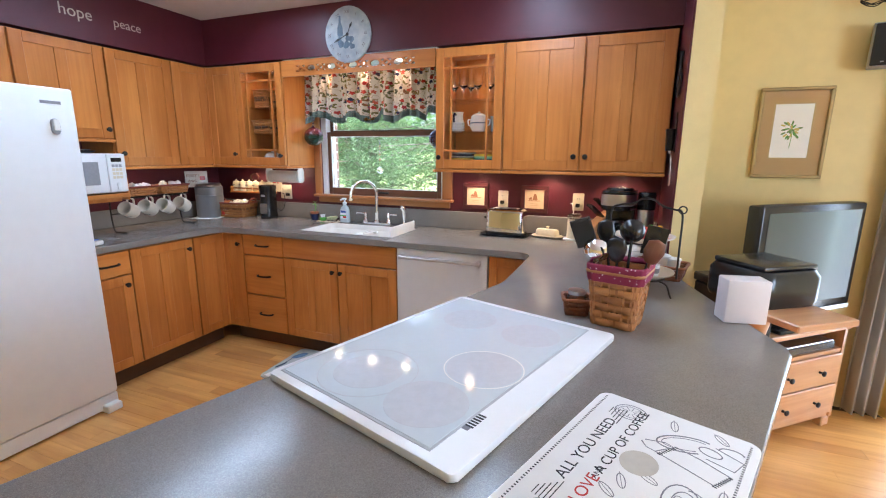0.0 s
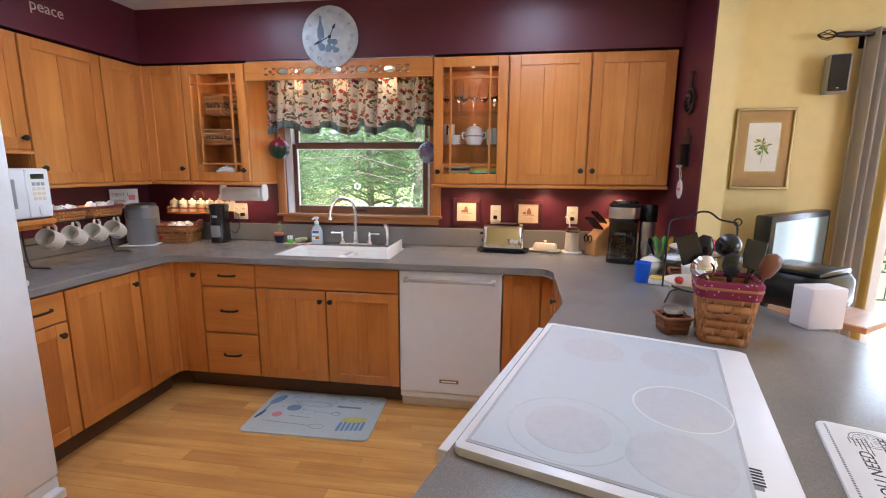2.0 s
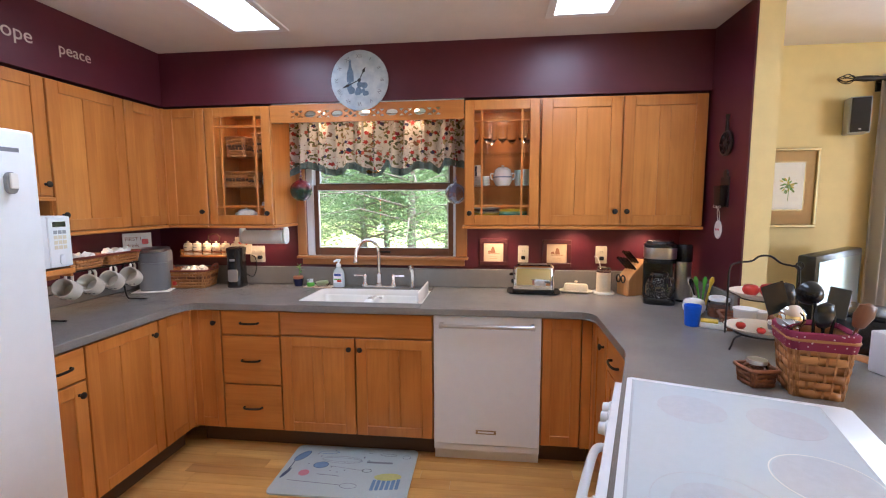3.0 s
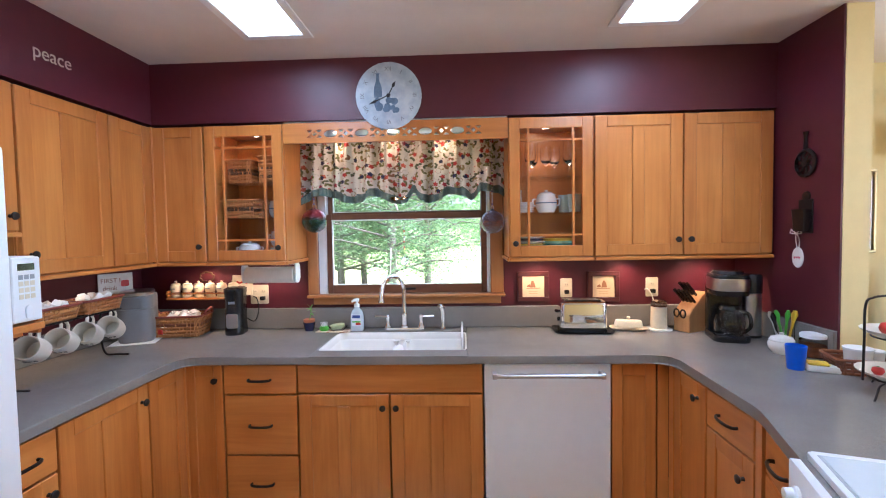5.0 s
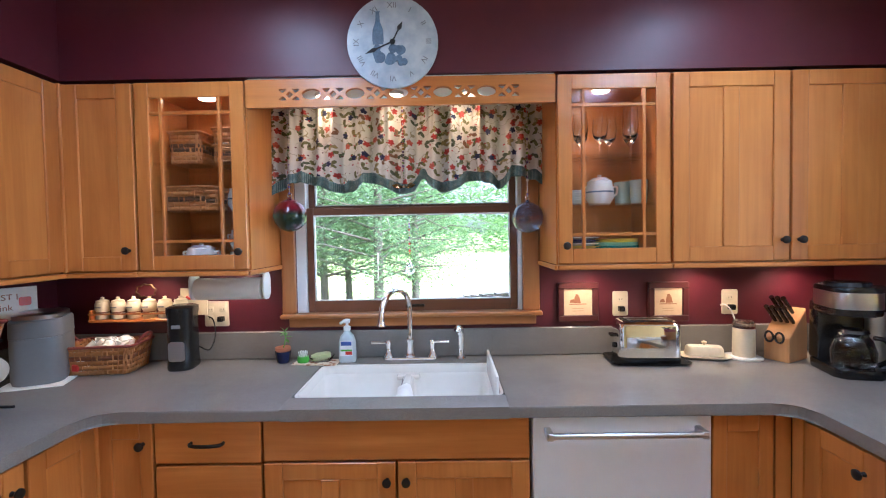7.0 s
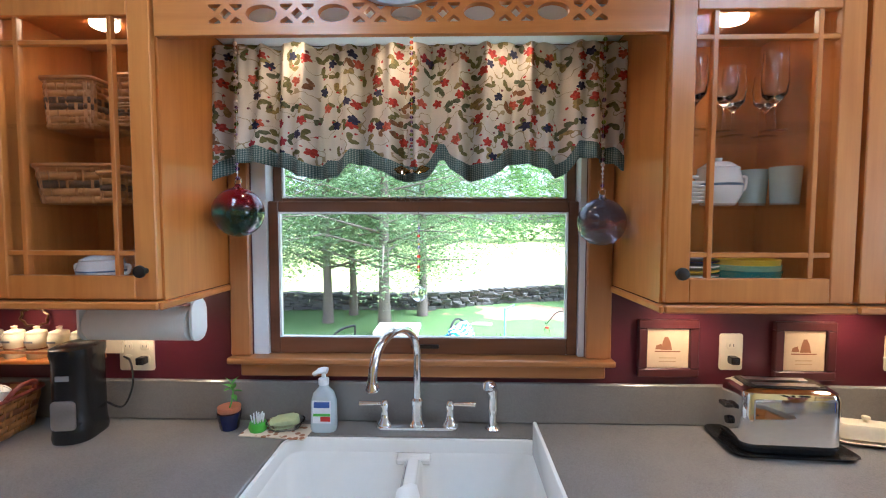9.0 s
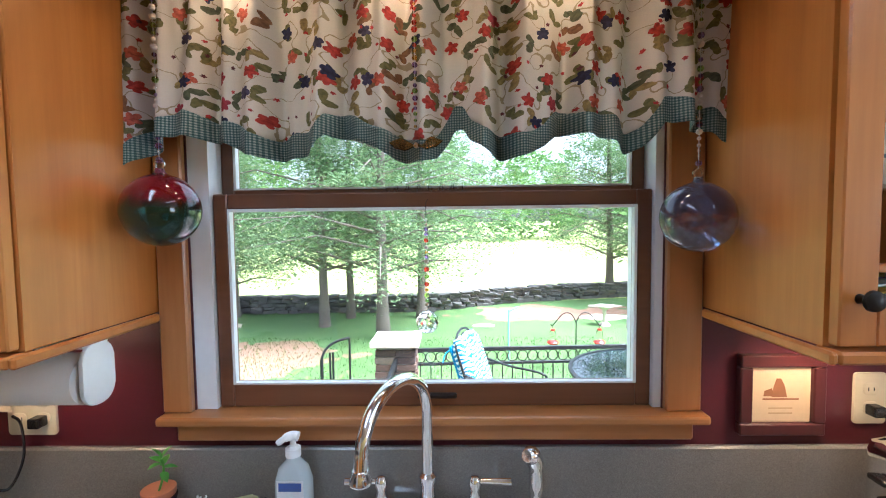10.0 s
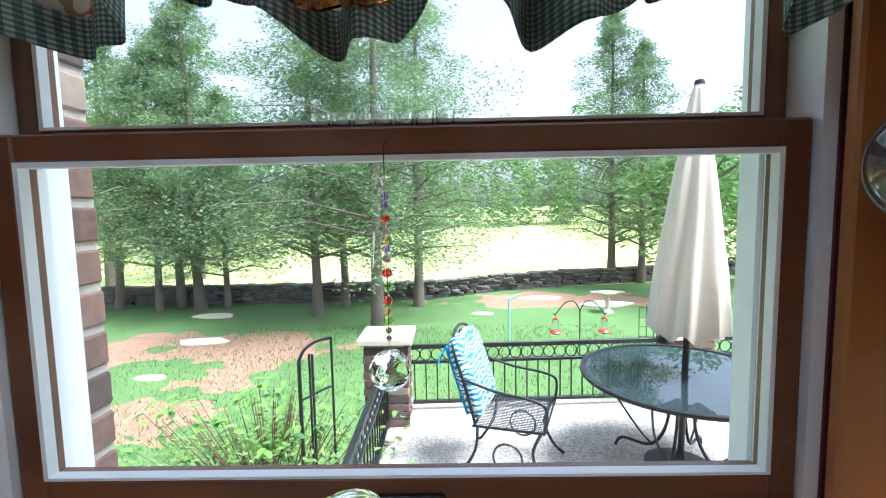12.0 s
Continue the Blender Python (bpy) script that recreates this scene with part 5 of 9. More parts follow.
# utensil basket with a red printed liner
ub = basket("utensil_basket", pose(1.74, -1.595, CT, 0, 0, -14), 0.165, 0.165, 0.185, 0.80, "tall honey splint basket with red cloth liner", 7, rim=M_WICKER)
M_LINER, ntl, bl = nodes_of("red_print_liner")
vl_ = coords(ntl, shift=False)
vo_ = ntl.nodes.new("ShaderNodeTexVoronoi")
vo_.inputs["Scale"].default_value = 75
ntl.links.new(vl_, vo_.inputs["Vector"])
ntl.links.new(ramp(ntl, vo_.outputs["Distance"], [(0.14, (0.62, 0.48, 0.50)), (0.22, (0.23, 0.018, 0.055))]), bl.inputs["Base Color"])
bl.inputs["Roughness"].default_value = 0.9
rings = []
for z, k, amp in ((0.150, 1.04, 0.004), (0.172, 1.08, 0.003), (0.200, 1.10, 0.002), (0.206, 1.04, 0.0), (0.192, 0.96, 0.0)):
    rg_ = rrect(0.165 * k, 0.165 * k, 0.03, 8)
    rings.append(([(x * (1 + amp * 4 * math.sin(i * 2.1)), y * (1 + amp * 4 * math.sin(i * 2.1))) for i, (x, y) in enumerate(rg_)], z))
bm = loft(rings, cap0=False, cap1=False)
part("liner", bm, M_LINER, ub, "red cotton liner with small pale flowers", "all")
UX, UY = 1.74, -1.595


def utensil(name, label, dx, dy, lean_x, lean_y, length, head, material, group="utensils in the basket"):
    th = thing(name, pose(UX + dx, UY + dy, CT + 0.012, lean_x, lean_y, 0), label, "utensil", group)
    part("stem", tube([(0, 0, 0), (0, 0, length * 0.72)], [0.005, 0.0045], 8), material, th, "", True)
    head(th, length, material)
    return th


def spoon_head(th, L_, mat):
    bm = lathe([(0.0, -0.045), (0.018, -0.035), (0.030, 0.0), (0.024, 0.032), (0.0, 0.042)], 16)
    bmesh.ops.transform(bm, matrix=pose(0, 0, L_ * 0.72 + 0.03) @ Matrix.Diagonal((1, 0.30, 1, 1)), verts=bm.verts)
    part("bowl", bm, mat, th, "", True)


def ladle_head(th, L_, mat):
    bm = lathe([(0.0, -0.03), (0.022, -0.024), (0.036, -0.006), (0.040, 0.012), (0.037, 0.012), (0.030, -0.006), (0.0, -0.022)], 20)
    bmesh.ops.transform(bm, matrix=pose(0, 0.02, L_ * 0.72 + 0.025, -75), verts=bm.verts)
    part("bowl", bm, mat, th, "", True)


def turner_head(th, L_, mat):
    part("blade", boxes((-0.033, 0.033, -0.002, 0.002, L_ * 0.70, L_ * 0.70 + 0.095), bevel=0.0015), mat, th)


utensil("black_ladle", "black nylon ladle in the basket", 0.012, 0.02, -5, 3, 0.36, ladle_head, M_BLACK)
utensil("serving_spoon", "black nylon serving spoon in the basket", -0.015, 0.03, -4, -8, 0.35, spoon_head, M_BLACK)
utensil("slotted_turner", "black nylon turner in the basket", -0.02, 0.01, 4, -20, 0.36, turner_head, M_BLACK)
utensil("wooden_spoon", "dark wooden spoon in the basket", 0.035, -0.02, 10, 12, 0.31, spoon_head, M_WOODSPOON)
utensil("steel_ladle", "polished steel ladle leaning out of the basket", -0.03, -0.02, 6, -12, 0.28, ladle_head, M_CHROME)
utensil("flat_spatula", "black silicone spatula in the basket", 0.04, 0.02, -6, 12, 0.31, turner_head, M_BLACK)
utensil("black_spoon", "black nylon spoon in the basket", 0.0, -0.03, 8, -4, 0.30, spoon_head, M_BLACK)

# small basket with a jar
sb = basket("small_basket", pose(1.606, -1.555, CT, 0, 0, 10), 0.085, 0.085, 0.060, 0.85, "small brown woven basket holding a jar", 4, mats=(M_WICKER_D, None), rim=M_WICKER_D)
part("handle", tube(smooth_line([(-0.044, 0, 0.055), (-0.035, 0, 0.068), (0, 0, 0.06), (0.035, 0, 0.068), (0.044, 0, 0.055)], 4), 0.004, 8), M_WICKER_D, sb, "", True)
jr = thing("glass_jar", pose(1.606, -1.555, CT + 0.006), "small glass jar with a ridged steel lid", "jar")
part("glass", lathe([(0, 0), (0.030, 0), (0.032, 0.01), (0.032, 0.055), (0.027, 0.062), (0.0, 0.062)], 20), M_GLASS, jr, "", True)
part("lid", lathe([(0.0, 0.0625), (0.029, 0.0625), (0.029, 0.076), (0.0, 0.078)], 24), M_STEEL, jr, "steel lid", True)

# two-tier plate stand
ts = thing("tiered_plate_stand", pose(1.82, -1.175, CT), "black iron two-tier stand with cream plates", "plate stand")
for z, r in ((0.062, 0.125), (0.205, 0.115)):
    part("plate", lathe([(0.0, 0.0), (r * 0.62, 0.0), (r * 0.98, 0.020), (r, 0.026), (r * 0.96, 0.025), (r * 0.60, 0.007), (0.0, 0.007)], 40), M_MUG, ts, "cream stoneware plate", True, pose(0, 0, z))
    part("ring", tube([(r * 0.72 * math.cos(a), r * 0.72 * math.sin(a), z - 0.001) for a in [2 * math.pi * k / 28 for k in range(28)]], 0.003, 6, closed=True), M_IRON, ts, "", True)
for a in (200, 320, 80):
    c_, s_ = math.cos(radians(a)), math.sin(radians(a))
    part("leg", tube(smooth_line([(c_ * 0.09, s_ * 0.09, 0.058), (c_ * 0.12, s_ * 0.12, 0.05), (c_ * 0.135, s_ * 0.135, 0.02), (c_ * 0.145, s_ * 0.145, 0.004)], 4), 0.0035, 6), M_IRON, ts, "", True)
pts = [(-0.132, 0.0, 0.06), (-0.130, 0, 0.20), (-0.128, 0, 0.32), (-0.10, 0, 0.345), (-0.05, 0, 0.352), (-0.02, 0, 0.372), (0.02, 0, 0.372), (0.06, 0, 0.345), (0.10, 0, 0.335), (0.128, 0, 0.32), (0.131, 0, 0.20), (0.132, 0, 0.06)]
part("hoop", tube(smooth_line(pts, 5), 0.004, 8), M_IRON, ts, "", True)
part("scroll", tube([(0.128 + 0.014 * math.cos(a), 0, 0.335 + 0.014 * math.sin(a)) for a in [2 * math.pi * k / 14 for k in range(14)]], 0.003, 6, closed=True), M_IRON, ts, "", True)
for x, y, z, r in ((1.775, -1.175, 0.214, 0.030), (1.83, -1.20, 0.214, 0.034), (1.87, -1.15, 0.214, 0.030), (1.80, -1.22, 0.071, 0.016), (1.76, -1.15, 0.071, 0.018)):
    t_ = thing("tomato", pose(x, y, CT + z), "ripe red tomato on the plate stand", "tomato", "tomatoes on the plates")
    part("fruit", lathe([(0.0, 0.003), (r * 0.6, 0.0), (r * 0.97, r * 0.6), (r, r * 0.85), (r * 0.8, r * 1.35), (r * 0.3, r * 1.52), (0.0, r * 1.42)], 20), M_RED, t_, "", "all")
    part("stalk", lathe([(0, 0), (0.006, 0), (0.004, 0.003), (0, 0.004)], 8), M_STEM, t_, "", True, pose(0, 0, r * 1.43))
gp = thing("spice_pot", pose(1.865, -1.19, CT + 0.0705), "small clear tub with a grey label", "tub")
part("tub", lathe([(0, 0), (0.020, 0), (0.024, 0.045), (0.0, 0.045)], 20), M_VINYL, gp, "", True)
part("label", lathe([(0.0222, 0.012), (0.0245, 0.032)], 20), M_GREYLINE, gp, "grey label", True)

# sugar bowl holding kitchen tools, jar, cup, sponge box, wicker basket
sg = thing("sugar_bowl", pose(1.80, -0.62, CT), "white lidded sugar bowl with moulded foot", "bowl")
part("bowl", lathe([(0, 0), (0.036, 0), (0.038, 0.006), (0.052, 0.022), (0.056, 0.042), (0.050, 0.058), (0.052, 0.062), (0.0, 0.062)], 28), M_PORC, sg, "", True)
part("lid", lathe([(0.050, 0.0625), (0.044, 0.074), (0.018, 0.083), (0.008, 0.086), (0.011, 0.094), (0.0, 0.098)], 28), M_PORC, sg, "", True)
ut = thing("tool_crock", pose(1.873, -0.53, CT), "glass crock with coloured kitchen tools", "crock")
part("crock", lathe([(0, 0), (0.040, 0), (0.042, 0.01), (0.042, 0.10), (0.039, 0.10), (0.038, 0.008), (0, 0.008)], 24), M_GLASS, ut, "", True)
for k, (mt, a, tl) in enumerate(((M_YELL, -30, 24), (M_YELL, 12, 18), (M_GREEN, 60, 14), (M_BLACK, 130, 20), (M_STEEL, 200, 12), (M_GREEN, 260, 16))):
    t_ = part("tool", tube([(0, 0, 0.01), (0, 0, 0.13), (0, 0, 0.165), (0, 0, 0.185)], [0.004, 0.006, 0.013, 0.006], 8), mt, ut, "", True, pose(0.015 * math.cos(radians(a)), 0.015 * math.sin(radians(a)), 0, 0, tl * math.cos(radians(a)) - 6, 0) @ pose(0, 0, 0, tl * 0.6 * math.sin(radians(a))))
bj = thing("storage_jar", pose(1.90, -0.675, CT), "clear storage jar with white screw lid", "jar")
part("glass", lathe([(0, 0), (0.050, 0), (0.053, 0.01), (0.053, 0.075), (0.046, 0.085), (0, 0.085)], 28), M_GLASS, bj, "", True)
part("filling", lathe([(0, 0.004), (0.048, 0.004), (0.048, 0.05), (0, 0.052)], 20), M_WICKER_D, bj, "brown dry filling", True)
part("lid", lathe([(0, 0.0855), (0.050, 0.0855), (0.051, 0.100), (0.046, 0.104), (0, 0.104)], 28), M_VINYL, bj, "white lid", True)
bc_ = thing("drinking_cup", pose(1.695, -0.855, CT), "bright blue plastic drinking cup", "cup")
part("cup", lathe([(0, 0), (0.030, 0), (0.031, 0.004), (0.038, 0.098), (0.036, 0.099), (0.029, 0.006), (0, 0.006)], 28), M_BLUE, bc_, "", True)
sp = thing("sponge_box", pose(1.775, -0.89, CT, 0, 0, -25), "white and yellow sponge packet", "packet")
part("packet", boxes((-0.055, 0.055, -0.03, 0.03, 0, 0.026), bevel=0.006, seg=2), M_PORC, sp, "", True)
part("sponge", boxes((-0.052, 0.02, -0.028, 0.028, 0.0265, 0.036), bevel=0.004), M_YELL, sp, "yellow sponge")
wb = basket("wicker_basket", pose(1.915, -0.90, CT, 0, 0, -15), 0.21, 0.15, 0.065, 0.88, "shallow brown wicker basket with plastic tubs", 5, mats=(M_WICKER_D, None), rim=M_WICKER_D)
for x, y, r, h in ((1.905, -0.90, 0.048, 0.085), (1.962, -0.905, 0.034, 0.075)):
    t_ = thing("plastic_tub", pose(x, y, CT + 0.006), "white plastic tub with lid in the basket", "tub", "tubs in the basket")
    part("tub", lathe([(0, 0), (r * 0.85, 0), (r, h), (0, h)], 24), M_PORC, t_, "", True)
    part("lid", lathe([(0, h + 0.0005), (r * 1.05, h + 0.0005), (r * 1.05, h + 0.008), (0, h + 0.010)], 24), M_VINYL, t_, "", True)

# coffee maker with steel carafe tower
cm = thing("coffee_maker", pose(1.715, -0.335, CT, 0, 0, -14), "black and steel drip coffee maker with glass carafe", "coffee maker")
part("base", prism(rrect(0.165, 0.22, 0.03), 0, 0.035, 0.006), M_BLACK, cm, "", True)
part("column", boxes((-0.08, 0.08, 0.035, 0.108, 0.0355, 0.27), bevel=0.008, seg=2), M_BLACK, cm, "", True)
part("brew_head", prism(rrect(0.165, 0.21, 0.05), 0.235, 0.345, 0.010), M_BLACK, cm, "", True)
part("steel_band", prism(rrect(0.168, 0.213, 0.051), 0.262, 0.325, 0.002), M_STEEL, cm, "brushed steel band", True)
part("lid", lathe([(0, 0), (0.075, 0), (0.07, 0.014), (0, 0.018)], 28), M_BLACK, cm, "", True, pose(0, 0, 0.3455))
cf = part("carafe", lathe([(0, 0), (0.062, 0), (0.070, 0.012), (0.072, 0.06), (0.058, 0.105), (0.045, 0.12), (0.047, 0.13), (0.0, 0.13)], 28), M_DARKGLASS, cm, "glass carafe", True, pose(0, -0.04, 0.0365))
part("handle", tube(smooth_line([(0.04, -0.05, 0.12), (0.06, -0.085, 0.115), (0.065, -0.10, 0.06), (0.05, -0.06, 0.02)], 5), 0.009, 8), M_BLACK, cf, "", True)
part("lid", lathe([(0, 0.1305), (0.05, 0.1305), (0.045, 0.142), (0, 0.145)], 24), M_BLACK, cf, "", True)
tw = thing("thermal_flask", pose(1.862, -0.30, CT), "tall steel and black grinder tower beside the coffee maker", "flask")
part("body", lathe([(0, 0), (0.046, 0), (0.048, 0.012), (0.0, 0.0125)], 28), M_BLACK, tw, "", True)
part("steel", lathe([(0.045, 0.013), (0.045, 0.235), (0.0, 0.236)], 28), M_STEEL, tw, "brushed steel body", True)
part("top", lathe([(0.0, 0.2365), (0.047, 0.2365), (0.048, 0.25), (0.048, 0.325), (0.043, 0.335), (0, 0.336)], 28), M_BLACK, tw, "", True)

# knife block
kb_ = thing("knife_block", pose(1.625, -0.135, CT, 0, 0, -62), "beech knife block with black-handled knives", "knife block")
bm = bmesh.new()
prof = [(-0.075, 0.0), (0.075, 0.0), (0.075, 0.10), (0.060, 0.225), (-0.045, 0.135), (-0.075, 0.10)]
vsA = [bm.verts.new((-0.05, y, z)) for y, z in prof]
vsB = [bm.verts.new((0.05, y, z)) for y, z in prof]
bm.faces.new(vsA[::-1]), bm.faces.new(vsB)
for k in range(6):
    bm.faces.new((vsA[k], vsA[(k + 1) % 6], vsB[(k + 1) % 6], vsB[k]))
bmesh.ops.recalc_face_normals(bm, faces=bm.faces)
bmesh.ops.bevel(bm, geom=bm.edges[:], offset=0.003, segments=2, affect='EDGES')
part("block", bm, M_BLOCK, kb_)
for k in range(7):
    x = -0.034 + 0.023 * (k % 4)
    q = 0 if k < 4 else 1
    t_ = part("knife", tube([(0, 0, -0.01), (0, 0, 0.03), (0, 0, 0.085), (0, 0, 0.105)], [0.007, 0.009, 0.008, 0.010], 8), M_BLACK, kb_, "black knife handle", True, pose(x, -0.012 + 0.042 * q, 0.165 + 0.037 * q, 48))
    part("rivet", boxes((-0.0095, -0.008, -0.003, 0.003, 0.04, 0.046)), M_STEEL, t_)
for s in (-1, 1):
    part("scissor_loop", tube([(0.02 * s + 0.016 * math.cos(a), -0.086 - 0.006, 0.105 + 0.022 * math.sin(a)) for a in [2 * math.pi * k / 16 for k in range(16)]], 0.0045, 8, closed=True), M_BLACK, kb_, "black scissor loop", True)

# cream canister on a plate (electric opener) with cable
cn_ = thing("cream_canister", pose(1.455, -0.115, CT), "cream electric grinder with smoked lid on a saucer", "grinder")
part("saucer", prism(rrect(0.125, 0.125, 0.03), 0.0, 0.010, 0.004), M_PORC, cn_, "", True)
part("body", lathe([(0, 0.0105), (0.044, 0.0105), (0.045, 0.02), (0.043, 0.135), (0, 0.135)], 28), M_CREAM, cn_, "", True)
part("lid", lathe([(0, 0.1355), (0.044, 0.1355), (0.043, 0.160), (0.036, 0.168), (0, 0.169)], 28), M_DARKGLASS, cn_, "smoked lid", True)
part("cable", tube(smooth_line([(-0.01, 0.04, 0.15), (-0.02, 0.055, 0.20), (-0.03, 0.085, 0.225), (-0.04, 0.105, 0.22)], 5), 0.003, 6), M_PORC, cn_, "white cable", True)

# butter dish
bd_ = thing("butter_dish", pose(1.285, -0.105, CT, 0, 0, -14), "cream butter dish with domed lid and knob", "butter dish")
part("tray", loft([(rrect(0.17, 0.075, 0.03), 0.0), (rrect(0.21, 0.115, 0.045), 0.012), (rrect(0.205, 0.11, 0.045), 0.014), (rrect(0.165, 0.07, 0.03), 0.005)]), M_CREAM, bd_, "", True)
part("lid", loft([(rrect(0.155, 0.07, 0.02), 0.0145), (rrect(0.148, 0.064, 0.02), 0.045), (rrect(0.138, 0.054, 0.02), 0.054), (rrect(0.10, 0.03, 0.012), 0.057)]), M_CREAM, bd_, "", True)
part("knob", lathe([(0.006, 0.0575), (0.005, 0.062), (0.011, 0.067), (0.010, 0.074), (0, 0.077)], 16), M_CREAM, bd_, "", True)

# toaster on its tray
to = thing("toaster", pose(1.01, -0.135, CT, 0, 0, -4), "polished chrome two-slot toaster on a black tray", "toaster")
part("tray", loft([(rrect(0.31, 0.17, 0.03), 0.0), (rrect(0.335, 0.195, 0.035), 0.012), (rrect(0.325, 0.185, 0.035), 0.012), (rrect(0.30, 0.16, 0.03), 0.005)]), M_BLACK, to, "black tray", True)
part("foot_band", prism(rrect(0.262, 0.142, 0.03), 0.008, 0.030, 0.003), M_BLACK, to, "", True)
part("shell", loft([(rrect(0.26, 0.14, 0.03), 0.0305), (rrect(0.26, 0.14, 0.03), 0.155), (rrect(0.252, 0.132, 0.03), 0.172), (rrect(0.225, 0.105, 0.03), 0.182)]), M_CHROME, to, "", True)
part("top_plate", prism(rrect(0.215, 0.098, 0.025), 0.1822, 0.1845, 0.001), M_BLACK, to, "", True)
for yy in (-0.024, 0.024):
    part("slot", boxes((-0.085, 0.085, yy - 0.011, yy + 0.011, 0.1847, 0.1865), bevel=0.001), M_STEEL, to, "steel slot edge")
part("lever", boxes((-0.155, -0.131, -0.02, 0.02, 0.11, 0.122), bevel=0.004, seg=2), M_BLACK, to)
part("control_dial", lathe([(0, 0), (0.012, 0), (0.011, 0.01), (0, 0.011)], 16), M_BLACK, to, "", True, pose(-0.131, 0, 0.07, 0, -90))


def outlet(x0, x1, z0, z1, label, plug=True, double=False):
    o = thing("wall_outlet", pose((x0 + x1) / 2, -0.0005, (z0 + z1) / 2, 90), label, "outlet", "wall outlets")
    w, h = x1 - x0, z1 - z0
    part("cover", prism(rrect(w, h, 0.006), 0.0, 0.006, 0.002), M_PLATE, o, "", True)
    for cx in ((-w / 4, w / 4) if double else (0,)):
        for s in (-1, 1):
            rc = part("receptacle", prism(rrect(0.032, 0.028, 0.010), 0.0062, 0.0078, 0.0005), M_PLATE, o, "", True, pose(cx, s * 0.021, 0))
            for q in (-0.006, 0.006):
                part("slot", boxes((q - 0.001, q + 0.001, -0.004, 0.004, 0.0079, 0.0083)), M_INK, rc)
    if plug:
        part("plug", boxes((-0.014 + (w / 4 if double else 0), 0.012 + (w / 4 if double else 0), -0.034, -0.010, 0.008, 0.036), bevel=0.004, seg=2), M_BLACK, o, "black plug")
    return o


outlet(0.915, 0.985, 1.092, 1.207, "ivory wall outlet with a black plug")
outlet(1.425, 1.497, 1.092, 1.207, "ivory wall outlet with a white cable")
outlet(-1.010, -0.897, 1.072, 1.19, "ivory double wall outlet with a black plug", True, True)


def tile_picture(x0, x1, z0, z1, seed):
    w, h = x1 - x0, z1 - z0
    o = thing("framed_tile", pose((x0 + x1) / 2, -0.0005, (z0 + z1) / 2, 90), "cream tile picture in a dark wooden frame", "picture", "tile pictures on the wall")
    e = 0.028
    part("frame", boxes((-w / 2 - e, w / 2 + e, -h / 2 - e, -h / 2, 0, 0.02), (-w / 2 - e, w / 2 + e, h / 2, h / 2 + e, 0, 0.02), (-w / 2 - e, -w / 2, -h / 2, h / 2, 0, 0.02), (w / 2, w / 2 + e, -h / 2, h / 2, 0, 0.02), bevel=0.003), plain("frame_mahogany", (0.07, 0.014, 0.014), 0.4), o, "dark mahogany frame")
    part("tile", boxes((-w / 2, w / 2, -h / 2, h / 2, 0, 0.010), bevel=0.001), plain("tile_cream", (0.66, 0.50, 0.32), 0.35, vary=0.06), o)
    brown = plain("tile_brown_print", (0.30, 0.12, 0.05), 0.5)
    part("printed_line", boxes((-w * 0.3, w * 0.3, -h * 0.10, -h * 0.07, 0.0102, 0.0106)), brown, o)
    part("printed_pot", prism([(-0.016, -0.006), (0.018, -0.006), (0.012, 0.020), (0.004, 0.036), (-0.006, 0.036), (-0.012, 0.018)], 0.0102, 0.0106), brown, o, "brown printed pot shape", False, pose(0.004 * seed, 0, 0))
    part("printed_leaf", prism([(-0.038, -0.004), (-0.014, -0.004), (-0.020, 0.014), (-0.036, 0.008)], 0.0102, 0.0106), brown, o)
    for k in range(2):
        part("printed_bar", boxes((-w * 0.2, w * 0.2, -h * (0.26 + 0.09 * k), -h * (0.235 + 0.09 * k), 0.0102, 0.0105)), plain("tile_faint_print", (0.50, 0.34, 0.19), 0.5), o)


tile_picture(0.684, 0.816, 1.098, 1.224, -1)
tile_picture(1.105, 1.237, 1.092, 1.220, 1)

# soap things beside the tap
sbt = thing("soap_bottle", pose(-0.322, -0.075, CT), "clear pump bottle of hand soap with printed label", "soap bottle")
part("bottle", loft([(rrect(0.075, 0.046, 0.018), 0.0), (rrect(0.080, 0.050, 0.02), 0.01), (rrect(0.078, 0.048, 0.02), 0.09), (rrect(0.062, 0.042, 0.019), 0.118), (rrect(0.030, 0.030, 0.0149), 0.135), (rrect(0.028, 0.028, 0.0139), 0.142)]), plain("soap_clear", (0.52, 0.60, 0.64), 0.08, vary=0.05, bump=0.0), sbt, "", True)
part("label", boxes((-0.028, 0.028, -0.0262, -0.0252, 0.03, 0.10), bevel=0.0003), plain("label_white", (0.74, 0.76, 0.80), 0.4), sbt, "white printed label")
part("label_mark", boxes((-0.024, 0.024, -0.0268, -0.0263, 0.078, 0.096)), plain("label_blue", (0.05, 0.10, 0.35), 0.4), sbt)
part("label_stripe", boxes((-0.026, 0.026, -0.0268, -0.0263, 0.052, 0.060)), M_GREEN, sbt)
part("label_fruit", boxes((-0.004, 0.026, -0.0268, -0.0263, 0.036, 0.051)), M_RED, sbt)
part("collar", lathe([(0, 0.1425), (0.016, 0.1425), (0.016, 0.160), (0.007, 0.164), (0.006, 0.178), (0, 0.178)], 20), M_VINYL, sbt, "white pump", True)
part("pump_head", tube(smooth_line([(0.012, 0.0, 0.184), (0.0, 0, 0.186), (-0.012, -0.008, 0.185), (-0.028, -0.018, 0.176)], 4), [0.010] * 5 + [0.0095] * 4 + [0.007] * 3 + [0.005], 10), M_VINYL, sbt, "", True)
